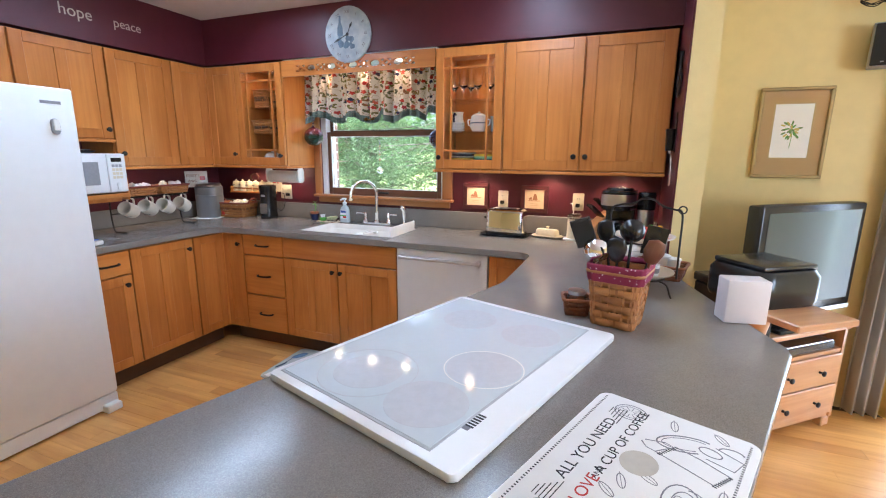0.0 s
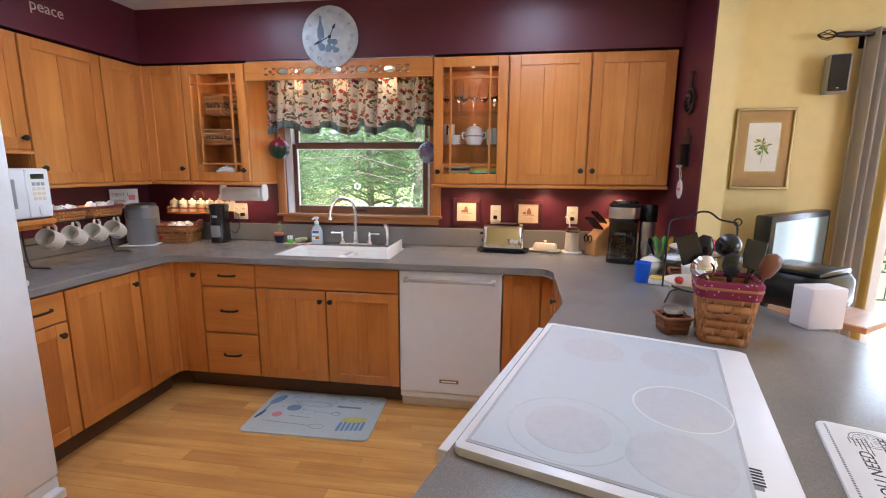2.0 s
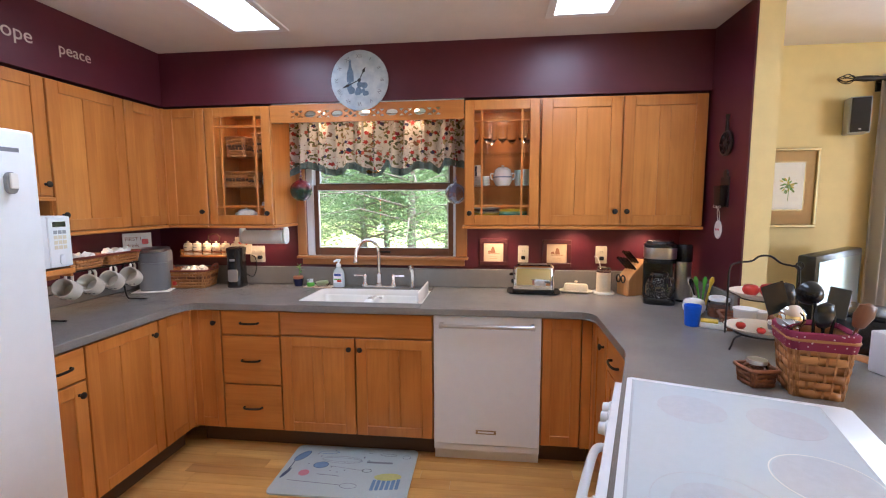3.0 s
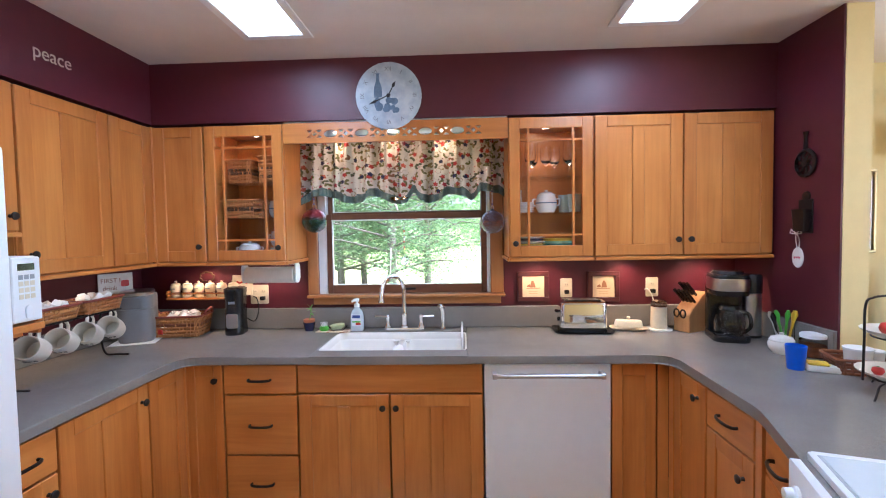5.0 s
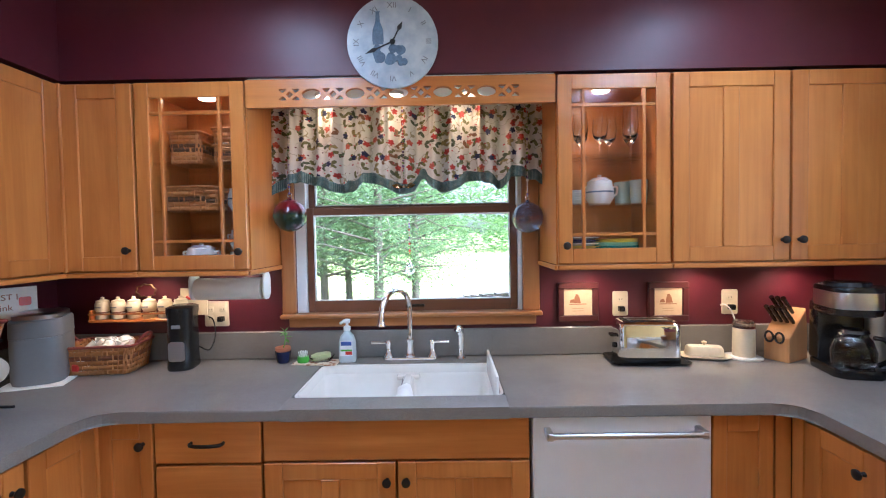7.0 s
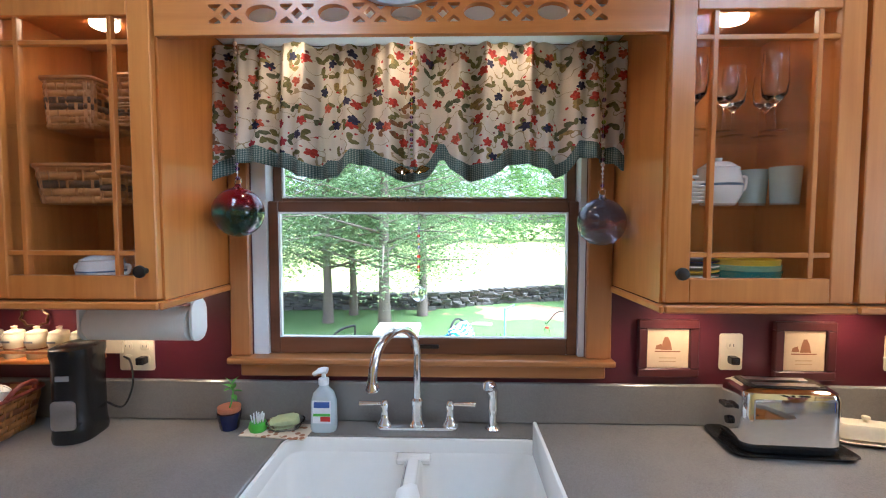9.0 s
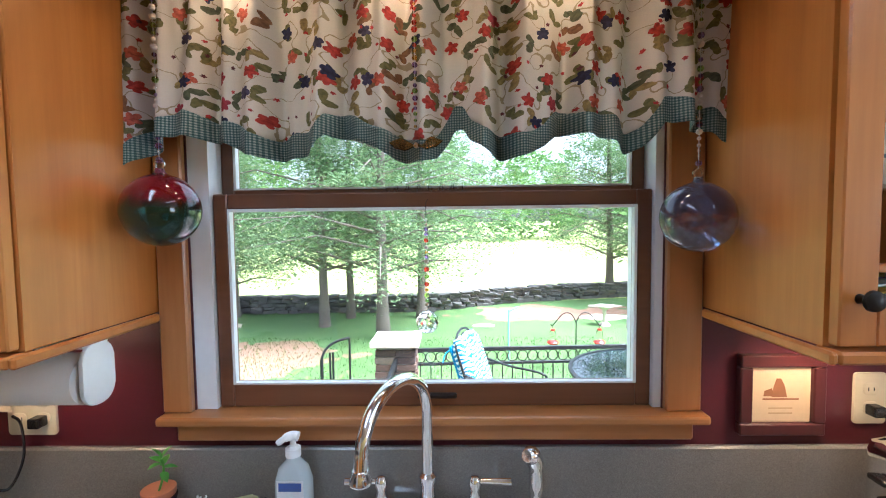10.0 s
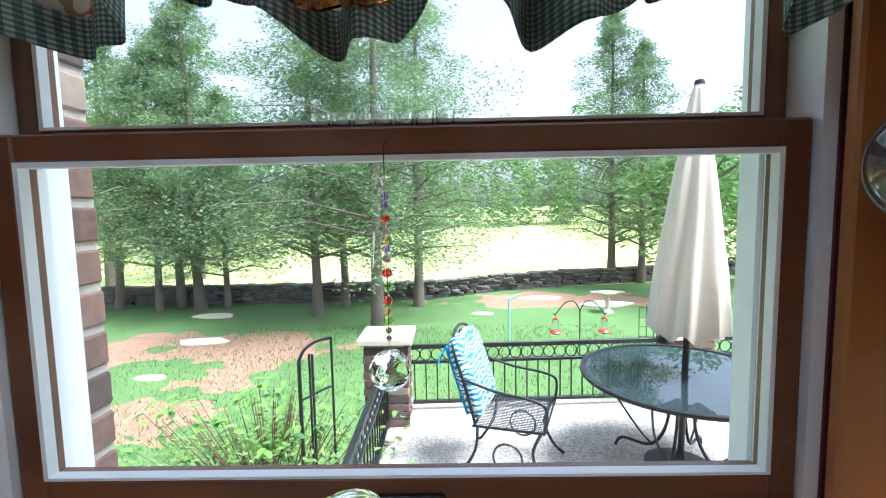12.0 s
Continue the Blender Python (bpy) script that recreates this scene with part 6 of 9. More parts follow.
ptx = thing("potted_cutting", pose(-0.618, -0.075, CT), "green cutting in a terracotta pot inside a navy cup", "potted plant")
part("cup", lathe([(0, 0), (0.026, 0), (0.028, 0.004), (0.036, 0.052), (0.033, 0.052), (0.0, 0.04)], 24), M_NAVY, ptx, "navy glazed cup", True)
part("pot", lathe([(0.0, 0.041), (0.030, 0.0525), (0.0335, 0.056), (0.034, 0.070), (0.029, 0.070), (0.0, 0.064)], 24), M_TERRA, ptx, "terracotta pot", True)
part("stem", tube(smooth_line([(0, 0, 0.062), (0.008, 0, 0.085), (0.012, 0.002, 0.115), (0.008, 0, 0.135)], 4), 0.0025, 6), M_STEM, ptx, "", True)


def leaf_mesh(L_, w, curl=0.2, n=4):
    bm = bmesh.new()
    rows = []
    for k in range(n + 1):
        t = k / n
        q = w * math.sin(math.pi * (0.08 + 0.92 * t)) ** 0.8 * (1 - 0.35 * t)
        z = -curl * L_ * t * t
        rows.append((bm.verts.new((L_ * t, -q, z + q * 0.35)), bm.verts.new((L_ * t, 0, z)), bm.verts.new((L_ * t, q, z + q * 0.35))))
    for a, b in zip(rows, rows[1:]):
        bm.faces.new((a[0], b[0], b[1], a[1]))
        bm.faces.new((a[1], b[1], b[2], a[2]))
    return bm


for a, z, tilt in ((10, 0.115, -10), (95, 0.12, -30), (170, 0.128, -25), (250, 0.125, -15), (320, 0.105, 10), (40, 0.135, -60), (205, 0.136, -65)):
    part("leaf", leaf_mesh(0.032, 0.010), M_STEM, ptx, "", "all", pose(0.010, 0, z, 0, tilt, 0) if False else Matrix.Translation((0.010, 0, z)) @ Matrix.Rotation(radians(a), 4, 'Z') @ Matrix.Rotation(radians(tilt), 4, 'Y'))
nap = thing("cloth_napkin", pose(-0.46, -0.085, CT, 0, 0, -6), "cream cloth napkin with brown leaf print", "napkin")
M_NAP, ntn, bn = nodes_of("leaf_print_cloth")
vn = coords(ntn, shift=False)
von = ntn.nodes.new("ShaderNodeTexVoronoi")
von.inputs["Scale"].default_value = 45
ntn.links.new(vn, von.inputs["Vector"])
ntn.links.new(ramp(ntn, von.outputs["Distance"], [(0.34, (0.30, 0.13, 0.06)), (0.42, (0.66, 0.56, 0.42))]), bn.inputs["Base Color"])
bn.inputs["Roughness"].default_value = 0.9
part("cloth", boxes((-0.10, 0.105, -0.055, 0.045, 0.0, 0.004), bevel=0.0015), M_NAP, nap)
br = thing("nail_brush", pose(-0.520, -0.095, CT + 0.0045), "bright green scrubbing brush with white bristles", "brush")
part("grip", lathe([(0, 0), (0.024, 0), (0.028, 0.012), (0.024, 0.026), (0.0, 0.028)], 20), M_GREEN, br, "", True)
for k in range(16):
    a, r = k * 2.4, 0.018 * math.sqrt((k + 0.5) / 16)
    part("bristle", tube([(r * math.cos(a), r * math.sin(a), 0.027), (r * 1.3 * math.cos(a), r * 1.3 * math.sin(a), 0.050)], 0.0022, 5), M_VINYL, br)
sd_ = thing("soap_dish", pose(-0.440, -0.080, CT + 0.0045, 0, 0, 12), "clear glass soap dish with a pale green bar", "soap dish")
part("dish", loft([(rrect(0.08, 0.05, 0.02), 0.0), (rrect(0.115, 0.08, 0.035), 0.024), (rrect(0.108, 0.073, 0.033), 0.024), (rrect(0.075, 0.045, 0.018), 0.006)]), M_GLASS, sd_, "", True)
part("soap_bar", prism(rrect(0.085, 0.052, 0.018), 0.012, 0.034, 0.007), plain("soap_green", (0.48, 0.56, 0.30), 0.4), sd_, "pale green soap bar", True, pose(0, 0, 0, 4, -6))

# paper towel holder below the cabinet
ptw = thing("paper_towel_holder", pose(-0.79, -0.20, UB - 0.0205), "white paper towel roll in a holder below the cabinet", "paper towel")
for x in (-0.155, 0.155):
    bm = prism(rrect(0.075, 0.115, 0.03), -0.004, 0.004, 0.002)
    part("bracket", bm, M_VINYL, ptw, "", True, pose(x, 0, -0.057, 0, 90) @ pose(0, 0, 0, 0, 0, 90) @ pose(0, 0, 0))
bm = lathe([(0.018, -0.14), (0.046, -0.14), (0.047, -0.138), (0.047, 0.138), (0.046, 0.14), (0.018, 0.14)], 36, closed=True)
part("roll", bm, M_PAPER, ptw, "", True, pose(0, 0, -0.068, 0, 90))
part("bar", boxes((-0.155, 0.155, -0.03, 0.03, -0.006, 0.0), bevel=0.002), M_VINYL, ptw)

# single-serve coffee maker
km = thing("single_cup_brewer", pose(-1.045, -0.125, CT, 0, 0, 8), "slim black single-cup coffee brewer with cable", "coffee maker")
part("body", loft([(rrect(0.105, 0.15, 0.045), 0.0), (rrect(0.110, 0.155, 0.048), 0.012), (rrect(0.105, 0.14, 0.045), 0.05), (rrect(0.105, 0.14, 0.045), 0.235), (rrect(0.112, 0.15, 0.05), 0.25), (rrect(0.112, 0.15, 0.05), 0.272), (rrect(0.09, 0.12, 0.045), 0.278)]), M_BLACK, km, "", True)
part("cup_panel", prism(rrect(0.066, 0.085, 0.012), 0, 0.004, 0.001), M_STEEL, km, "steel mug panel", True, pose(0, -0.0705, 0.085, 90))
part("mark", boxes((-0.018, 0.018, -0.0725, -0.0715, 0.185, 0.20)), M_GREYPL, km)
part("cable", tube(smooth_line([(0.05, 0.04, 0.08), (0.09, 0.05, 0.06), (0.11, 0.07, 0.12), (0.098, 0.085, 0.19), (0.07, 0.10, 0.205)], 6), 0.003, 6), M_BLACK, km, "", True)

# basket with creamers
cbk = basket("creamer_basket", pose(-1.37, -0.15, CT, 0, 0, 6), 0.30, 0.19, 0.125, 0.86, "honey woven basket with dark band holding creamers", 6, mats=(M_WICKER, M_WICKER_D), band=(3,))
for s in (-1, 1):
    part("ear", tube(smooth_line([(s * 0.15, -0.05, 0.12), (s * 0.168, -0.035, 0.15), (s * 0.171, 0, 0.158), (s * 0.168, 0.035, 0.15), (s * 0.15, 0.05, 0.12)], 4), 0.0065, 8), M_RIM, cbk, "", True)
rnd = random.Random(6)
for k in range(16):
    c_ = thing("creamer_cup", pose(-1.37 + rnd.uniform(-0.11, 0.11), -0.15 + rnd.uniform(-0.055, 0.055), CT + rnd.uniform(0.10, 0.122), rnd.uniform(-70, 70), rnd.uniform(-60, 60), 0), "small white coffee creamer capsule in the basket", "creamer", "creamers in the basket")
    part("cup", lathe([(0, -0.018), (0.017, -0.018), (0.022, 0.016), (0.025, 0.017), (0.025, 0.019), (0, 0.019)], 16), M_PORC, c_, "", True)

# spice jars on a little shelf
ss = thing("spice_shelf", pose(-1.28, -0.0005, 1.112), "narrow maple spice shelf on the wall", "shelf")
part("board", boxes((-0.225, 0.225, -0.085, -0.001, 0.0, 0.012), bevel=0.003), M_MAPLE_X, ss)
part("rail", boxes((-0.225, 0.225, -0.086, -0.081, 0.034, 0.042), bevel=0.001), M_TRIM_X, ss)
for x in (-0.222, 0.214):
    part("bracket", boxes((x, x + 0.008, -0.080, -0.001, 0.0125, 0.055)), M_MAPLE, ss)
part("trivet", tube([(0.045 * math.cos(a) * (1 + 0.09 * math.sin(8 * a)), -0.015, 0.135 + 0.03 * math.sin(a) * (1 + 0.09 * math.sin(8 * a))) for a in [2 * math.pi * k / 40 for k in range(40)]], 0.004, 6, closed=True), plain("brass_trivet", (0.11, 0.065, 0.03), 0.35, 0.7), ss, "brass scrolled trivet", True)
for k in range(6):
    j = thing("spice_jar", pose(-1.28 - 0.185 + 0.073 * k, -0.045, 1.1245), "cream ceramic spice jar with knobbed lid", "spice jar", "spice jars on the shelf")
    part("jar", lathe([(0, 0), (0.026, 0), (0.028, 0.004), (0.026, 0.035), (0.030, 0.045), (0.031, 0.068), (0.026, 0.076), (0, 0.076)], 20), M_CREAM, j, "", True)
    part("band", lathe([(0.0275, 0.028), (0.0278, 0.031), (0.0275, 0.033)], 20), M_WICKER_D, j, "", True)
    part("lid", lathe([(0, 0.0765), (0.027, 0.0765), (0.026, 0.084), (0.010, 0.089), (0.007, 0.092), (0.009, 0.099), (0, 0.102)], 20), M_CREAM, j, "", True)
    part("lettering_bar", boxes((-0.014, 0.014, -0.0315, -0.0308, 0.052, 0.058)), M_GREYLINE, j)
cd = thing("chilli_card", pose(-1.06, -0.012, 1.1295, -6), "cream card with a red chilli print", "card")
part("card", boxes((-0.065, 0.065, -0.002, 0.002, 0.0, 0.125)), M_CREAM, cd)
part("print", tube(smooth_line([(-0.035, -0.0025, 0.085), (-0.015, -0.0028, 0.075), (0.01, -0.0028, 0.085), (0.03, -0.0026, 0.07)], 4), 0.006, 6), M_RED, cd, "red chilli print", True)
sn = thing("coffee_sign", pose(-1.655, -0.29, 1.165, 0, 0, 58), "white card sign with a red mug print", "sign")
part("card", boxes((-0.085, 0.085, -0.003, 0.003, 0, 0.135), bevel=0.001), M_PAPER, sn)
words("lettering", "FIRST I", 0.034, pose(-0.025, -0.0036, 0.095, 90), M_WICKER_D, sn, 0.0003)
words("lettering", "drink", 0.034, pose(-0.03, -0.0036, 0.052, 90), M_WICKER_D, sn, 0.0003)
part("printed_mug", prism(rrect(0.04, 0.036, 0.008), 0, 0.0006), M_RED, sn, "red mug print", False, pose(0.045, -0.0032, 0.075, 90))

# grey bin
M_CANISTER = plain("canister_grey", (0.17, 0.175, 0.185), 0.38, vary=0.05)
gc = thing("grey_canister", pose(-1.545, -0.27, CT + 0.003, 0, 0, 25), "grey plastic lidded canister on a napkin", "canister")
part("body", loft([(rrect(0.165, 0.215, 0.05), 0.0), (rrect(0.175, 0.225, 0.055), 0.02), (rrect(0.175, 0.225, 0.055), 0.185)]), M_CANISTER, gc, "", True)
part("upper", loft([(rrect(0.177, 0.227, 0.055), 0.187), (rrect(0.175, 0.225, 0.055), 0.25), (rrect(0.165, 0.21, 0.05), 0.258)]), M_CANISTER, gc, "", True)
part("lid", loft([(rrect(0.150, 0.20, 0.045), 0.2585), (rrect(0.155, 0.20, 0.045), 0.275), (rrect(0.14, 0.185, 0.045), 0.282)]), M_STEEL, gc, "silver grey lid", True)
nk = thing("paper_napkin", pose(-1.54, -0.28, CT, 0, 0, 20), "white paper napkin under the canister", "napkin")
part("sheet", boxes((-0.11, 0.115, -0.135, 0.10, 0, 0.0018)), M_PAPER, nk)
wr = thing("candy_wrapper", pose(-1.44, -0.215, CT), "crumpled red and white wrapper", "wrapper")
bm = bmesh.new()
bmesh.ops.create_icosphere(bm, subdivisions=2, radius=0.03)
rnd = random.Random(8)
for v in bm.verts:
    v.co *= rnd.uniform(0.7, 1.15)
    v.co.z = v.co.z * 1.1 + 0.031
part("wrapper", bm, [M_PAPER], wr)
part("red_end", boxes((-0.012, 0.016, -0.034, -0.02, 0.02, 0.05), bevel=0.004), M_RED, wr)

# mug rack with two baskets on top
rk = thing("mug_rack", pose(-1.44, -0.855, CT), "black wire rack with hanging mugs and baskets", "mug rack")
for s in (-0.26, 0.26):
    part("upright", tube(smooth_line([(0.08, s, 0.005), (0.02, s, 0.005), (-0.04, s, 0.01), (-0.06, s, 0.10), (-0.05, s, 0.22), (0.05, s, 0.235)], 5), 0.005, 8), M_IRON, rk, "", True)
for x, z in ((-0.06, 0.12), (-0.05, 0.22), (0.05, 0.235)):
    part("rail", tube([(x, -0.26, z), (x, 0.26, z)], 0.0045, 8), M_IRON, rk, "", True)
for k in range(4):
    yy = -0.205 + 0.135 * k
    part("hook", tube(smooth_line([(0.05, yy, 0.235), (0.062, yy, 0.222), (0.058, yy, 0.208), (0.044, yy, 0.208), (0.038, yy, 0.218)], 4), 0.0035, 6), M_IRON, rk, "", True)
    # each mug hangs by its handle with the mouth turned along the rack
    mouth = Vector((0.30, -0.80, 0.36 + 0.05 * (k % 2))).normalized()
    hang = Vector((0, 0, 1)) - mouth * mouth.z
    across = -hang.normalized()
    mgm = Matrix.Translation((-1.392, -0.875 + yy + 0.02, CT + 0.152)) @ Matrix((across, mouth.cross(across), mouth)).transposed().to_4x4() @ Matrix.Scale(1.14, 4)
    g = thing("coffee_mug", mgm, "cream coffee mug with dark script hanging on the rack", "mug", "mugs on the rack")
    part("cup", lathe([(0, -0.045), (0.034, -0.045), (0.040, -0.040), (0.043, -0.01), (0.041, 0.045), (0.038, 0.045), (0.039, -0.01), (0.034, -0.038), (0, -0.039)], 28), M_MUG, g, "", True)
    part("handle", tube(smooth_line([(-0.040, 0.0, 0.028), (-0.062, 0.0, 0.030), (-0.074, 0, 0.005), (-0.064, 0, -0.022), (-0.041, 0, -0.026)], 5), 0.006, 8), M_MUG, g, "", True)
    for q in range(3):
        part("script_bar", boxes((0.0415, 0.0428, -0.022 + q * 0.016, -0.012 + q * 0.016, -0.004, 0.004)), M_INK, g)
for k, yy in enumerate((-0.955, -0.705)):
    b_ = basket("rack_basket", pose(-1.44, yy, CT + 0.242, 0, 0, 90), 0.225, 0.14, 0.065, 0.86, "orange-brown woven basket on the mug rack", 4, mats=(M_WICKER, None), group="baskets on the rack")
    rnd = random.Random(20 + k)
    for q in range(6):
        c_ = thing("condiment_packet", pose(-1.44 + rnd.uniform(-0.035, 0.035), yy + rnd.uniform(-0.07, 0.07), CT + 0.242 + rnd.uniform(0.055, 0.07), rnd.uniform(-40, 40), rnd.uniform(-40, 40), rnd.uniform(0, 180)), "white paper packet in the rack basket", "packet", "packets in the baskets")
        part("packet", boxes((-0.024, 0.024, -0.016, 0.016, -0.014, 0.014), bevel=0.005, seg=2), M_PAPER, c_, "", True)
sj = thing("spice_grinder", pose(-1.52, -1.42, CT), "glass jar of dry snacks near the refrigerator", "jar")
part("glass", lathe([(0, 0), (0.042, 0), (0.044, 0.01), (0.044, 0.13), (0.036, 0.145), (0, 0.145)], 24), M_GLASS, sj, "", True)
part("filling", lathe([(0, 0.004), (0.040, 0.004), (0.040, 0.10), (0, 0.105)], 20), M_WICKER, sj, "brown dry filling", True)
part("lid", lathe([(0, 0.1455), (0.038, 0.1455), (0.038, 0.165), (0, 0.167)], 24), M_STEEL, sj, "steel lid", True)
wp = thing("wipes_packet", pose(-1.16, -1.47, CT, 0, 0, 12), "white and blue packet of wipes", "packet")
part("packet", boxes((-0.05, 0.06, -0.04, 0.04, 0, 0.03), bevel=0.01, seg=2), M_PORC, wp, "", True)
part("flap", boxes((-0.03, 0.04, -0.025, 0.025, 0.0305, 0.033), bevel=0.001), M_BLUE, wp, "blue flap")

# coffee cutting board
cbd = thing("coffee_board", pose(1.78, -2.375, CT, 0, 0, 69.5) @ Matrix.Diagonal((1.19, 1.07, 1, 1)), "white glass board printed with coffee drawings", "cutting board")
part("board", prism(rrect(0.40, 0.285, 0.018), 0.0, 0.008, 0.002), M_PAPER, cbd, "", True)
BZ = 0.0082


def inked(parent, pts, r=0.0011, material=None, z=BZ, closed=False, name="drawn_line"):
    bm = tube([(x, y, 0) for x, y in pts], r, 5, closed=closed)
    for v in bm.verts:
        v.co.z = v.co.z * 0.15 + z
    return part(name, bm, material or M_GREYLINE, parent)


def oval(cx, cy, rx, ry, turn=0, n=24, a0=0, a1=360):
    c, s = math.cos(radians(turn)), math.sin(radians(turn))
    out = []
    for k in range(n + (0 if a1 - a0 == 360 else 1)):
        a = radians(a0 + (a1 - a0) * k / n)
        x, y = rx * math.cos(a), ry * math.sin(a)
        out.append((cx + c * x - s * y, cy + s * x + c * y))
    return out


words("lettering", "ALL YOU NEED", 0.028, pose(0.020, 0.086, BZ), M_INK, cbd, 0.0002)
words("lettering", "IS", 0.028, pose(-0.118, 0.045, BZ), M_INK, cbd, 0.0002)
words("lettering", "LOVE", 0.028, pose(-0.072, 0.045, BZ), M_RED, cbd, 0.0002, "red lettering")
words("lettering", "AND", 0.014, pose(-0.030, 0.045, BZ), M_INK, cbd, 0.0002)
words("lettering", "A CUP OF COFFEE", 0.025, pose(0.072, 0.045, BZ), M_INK, cbd, 0.0002)
for k in range(5):
    for cx in (-0.105 - 0.004 * k, 0.135 + 0.002 * k):
        part("ruled_bar", boxes((cx - 0.028 + 0.005 * k, cx + 0.024 - 0.003 * k, 0.074 + k * 0.0065, 0.0755 + k * 0.0065, BZ, BZ + 0.0003)), M_INK, cbd)
for s in (-1, 1):
    for k in range(62):
        part("border_dash", boxes((-0.188 + k * 0.0061, -0.1855 + k * 0.0061, s * 0.128 - 0.002, s * 0.128 + 0.002, BZ, BZ + 0.0003)), M_INK, cbd)
part("tinted_disc", lathe([(0, BZ), (0.030, BZ), (0.030, BZ + 0.0002), (0, BZ + 0.0002)], 28), plain("latte_tint", (0.50, 0.47, 0.40), 0.6), cbd, "", False, pose(0.03, 0.004, 0))
inked(cbd, oval(0.158, 0.068, 0.024, 0.030), closed=True)
inked(cbd, oval(0.158, 0.068, 0.018, 0.024), 0.0007, closed=True)
for k in range(10):
    a = 2 * math.pi * k / 10
    inked(cbd, [(0.158 + 0.005 * math.cos(a), 0.068 + 0.006 * math.sin(a)), (0.158 + 0.017 * math.cos(a), 0.068 + 0.022 * math.sin(a))], 0.0007)
for k in range(9):
    a = 2 * math.pi * k / 9
    part("printed_petal", prism(moved(oval(0, 0, 0.013, 0.0045, math.degrees(a), 10), -0.158 + 0.018 * math.cos(a), 0.062 + 0.018 * math.sin(a)), BZ, BZ + 0.0003), M_GREYLINE, cbd)
inked(cbd, oval(-0.158, 0.062, 0.036, 0.036, 0, 20, 40, 260), 0.001)
# coffee pot with tall neck
inked(cbd, [(0.09, 0.022), (0.078, 0.010), (0.075, -0.006), (0.105, -0.028), (0.108, -0.012), (0.096, 0.018)], 0.0012)
inked(cbd, [(0.075, -0.006), (0.062, -0.060), (0.052, -0.100), (0.085, -0.118), (0.100, -0.070), (0.107, -0.028)], 0.0013)
for k in range(9):
    inked(cbd, [(0.072 + 0.0042 * k, -0.010 - 0.0022 * k), (0.0715 + 0.0042 * k, -0.016 - 0.0022 * k)], 0.0013, M_INK)
    inked(cbd, [(0.050 + 0.0042 * k, -0.098 - 0.0018 * k), (0.0495 + 0.0042 * k, -0.105 - 0.0018 * k)], 0.0013, M_INK)
inked(cbd, oval(0.125, -0.040, 0.022, 0.046, 25, 24, -60, 200), 0.0016)
inked(cbd, oval(0.125, -0.040, 0.016, 0.038, 25, 24, -60, 200), 0.0009)
# mug, cups and saucers
inked(cbd, oval(0.128, -0.078, 0.018, 0.010, 80), 0.0012, closed=True)
inked(cbd, [(0.108, -0.076), (0.102, -0.118), (0.132, -0.126), (0.146, -0.082)], 0.0012)
inked(cbd, oval(0.148, -0.105, 0.010, 0.018, 10, 16, -90, 90), 0.0014)
for cx, cy, r in ((-0.085, -0.030, 0.036), (-0.02, -0.075, 0.044), (-0.115, -0.085, 0.048)):
    inked(cbd, oval(cx, cy, r, r * 0.62, 15), 0.0013, closed=True)
    inked(cbd, oval(cx, cy - 0.004, r * 0.72, r * 0.42, 15), 0.0010, closed=True)
    inked(cbd, oval(cx - 0.004, cy - 0.010, r * 0.98, r * 0.72, 15, 16, 180, 360), 0.0012)
    inked(cbd, oval(cx + 0.003, cy, r * 0.40, r * 0.2, 40), 0.0008, closed=True)
part("shaded_cup", prism(oval(-0.108, -0.094, 0.026, 0.016, 10), BZ, BZ + 0.0002), plain("latte_shade", (0.55, 0.52, 0.46), 0.6), cbd)
for cx, cy, tn in ((0.005, -0.020, 70), (-0.025, 0.010, 30), (0.165, -0.010, 20), (-0.055, 0.020, 60), (0.175, -0.085, 50), (0.03, -0.118, 10)):
    inked(cbd, oval(cx, cy, 0.016, 0.006, tn, 14), 0.0009, closed=True)
    c, s = math.cos(radians(tn)), math.sin(radians(tn))
    inked(cbd, [(cx - 0.016 * c, cy - 0.016 * s), (cx + 0.02 * c, cy + 0.02 * s)], 0.0006)

# ---- floor mat ----
MATB = plain("mat_grey", (0.47, 0.52, 0.50), 0.6, vary=0.06, grain=90)
fm = thing("kitchen_mat", pose(-0.05, -0.775, 0.0008, 0, 0, 1.2), "pale grey cushioned kitchen mat printed with utensils", "floor mat")
part("pad", prism(rrect(0.74, 0.465, 0.03), 0.0, 0.010, 0.004), MATB, fm, "", True)
MZ = 0.0104
MBL, MDB = plain("mat_blue", (0.16, 0.26, 0.42), 0.7), plain("mat_dark_blue", (0.06, 0.08, 0.14), 0.7)
part("printed_scoop", prism(oval(-0.305, 0.115, 0.060, 0.026, 62), MZ, MZ + 0.0003), MBL, fm, "blue printed scoop")
inked(fm, oval(-0.305, 0.115, 0.060, 0.026, 62), 0.0016, MDB, MZ + 0.0004, True)
part("printed_grip", prism(oval(-0.335, -0.055, 0.050, 0.011, 75), MZ, MZ + 0.0003), MDB, fm)
inked(fm, [(-0.330, 0.055), (-0.334, -0.02)], 0.003, MDB, MZ)
part("printed_rose", prism(oval(-0.235, -0.045, 0.030, 0.028), MZ, MZ + 0.0003), plain("mat_pink", (0.62, 0.22, 0.24), 0.7), fm, "pink printed flower")
part("printed_jug", prism(oval(-0.165, 0.035, 0.042, 0.030, 10), MZ, MZ + 0.0003), MBL, fm, "blue printed jug")
inked(fm, oval(-0.165, 0.035, 0.042, 0.030, 10), 0.0015, MDB, MZ + 0.0004, True)
inked(fm, oval(-0.06, 0.095, 0.12, 0.034, -2), 0.0013, M_GREYLINE, MZ, True)
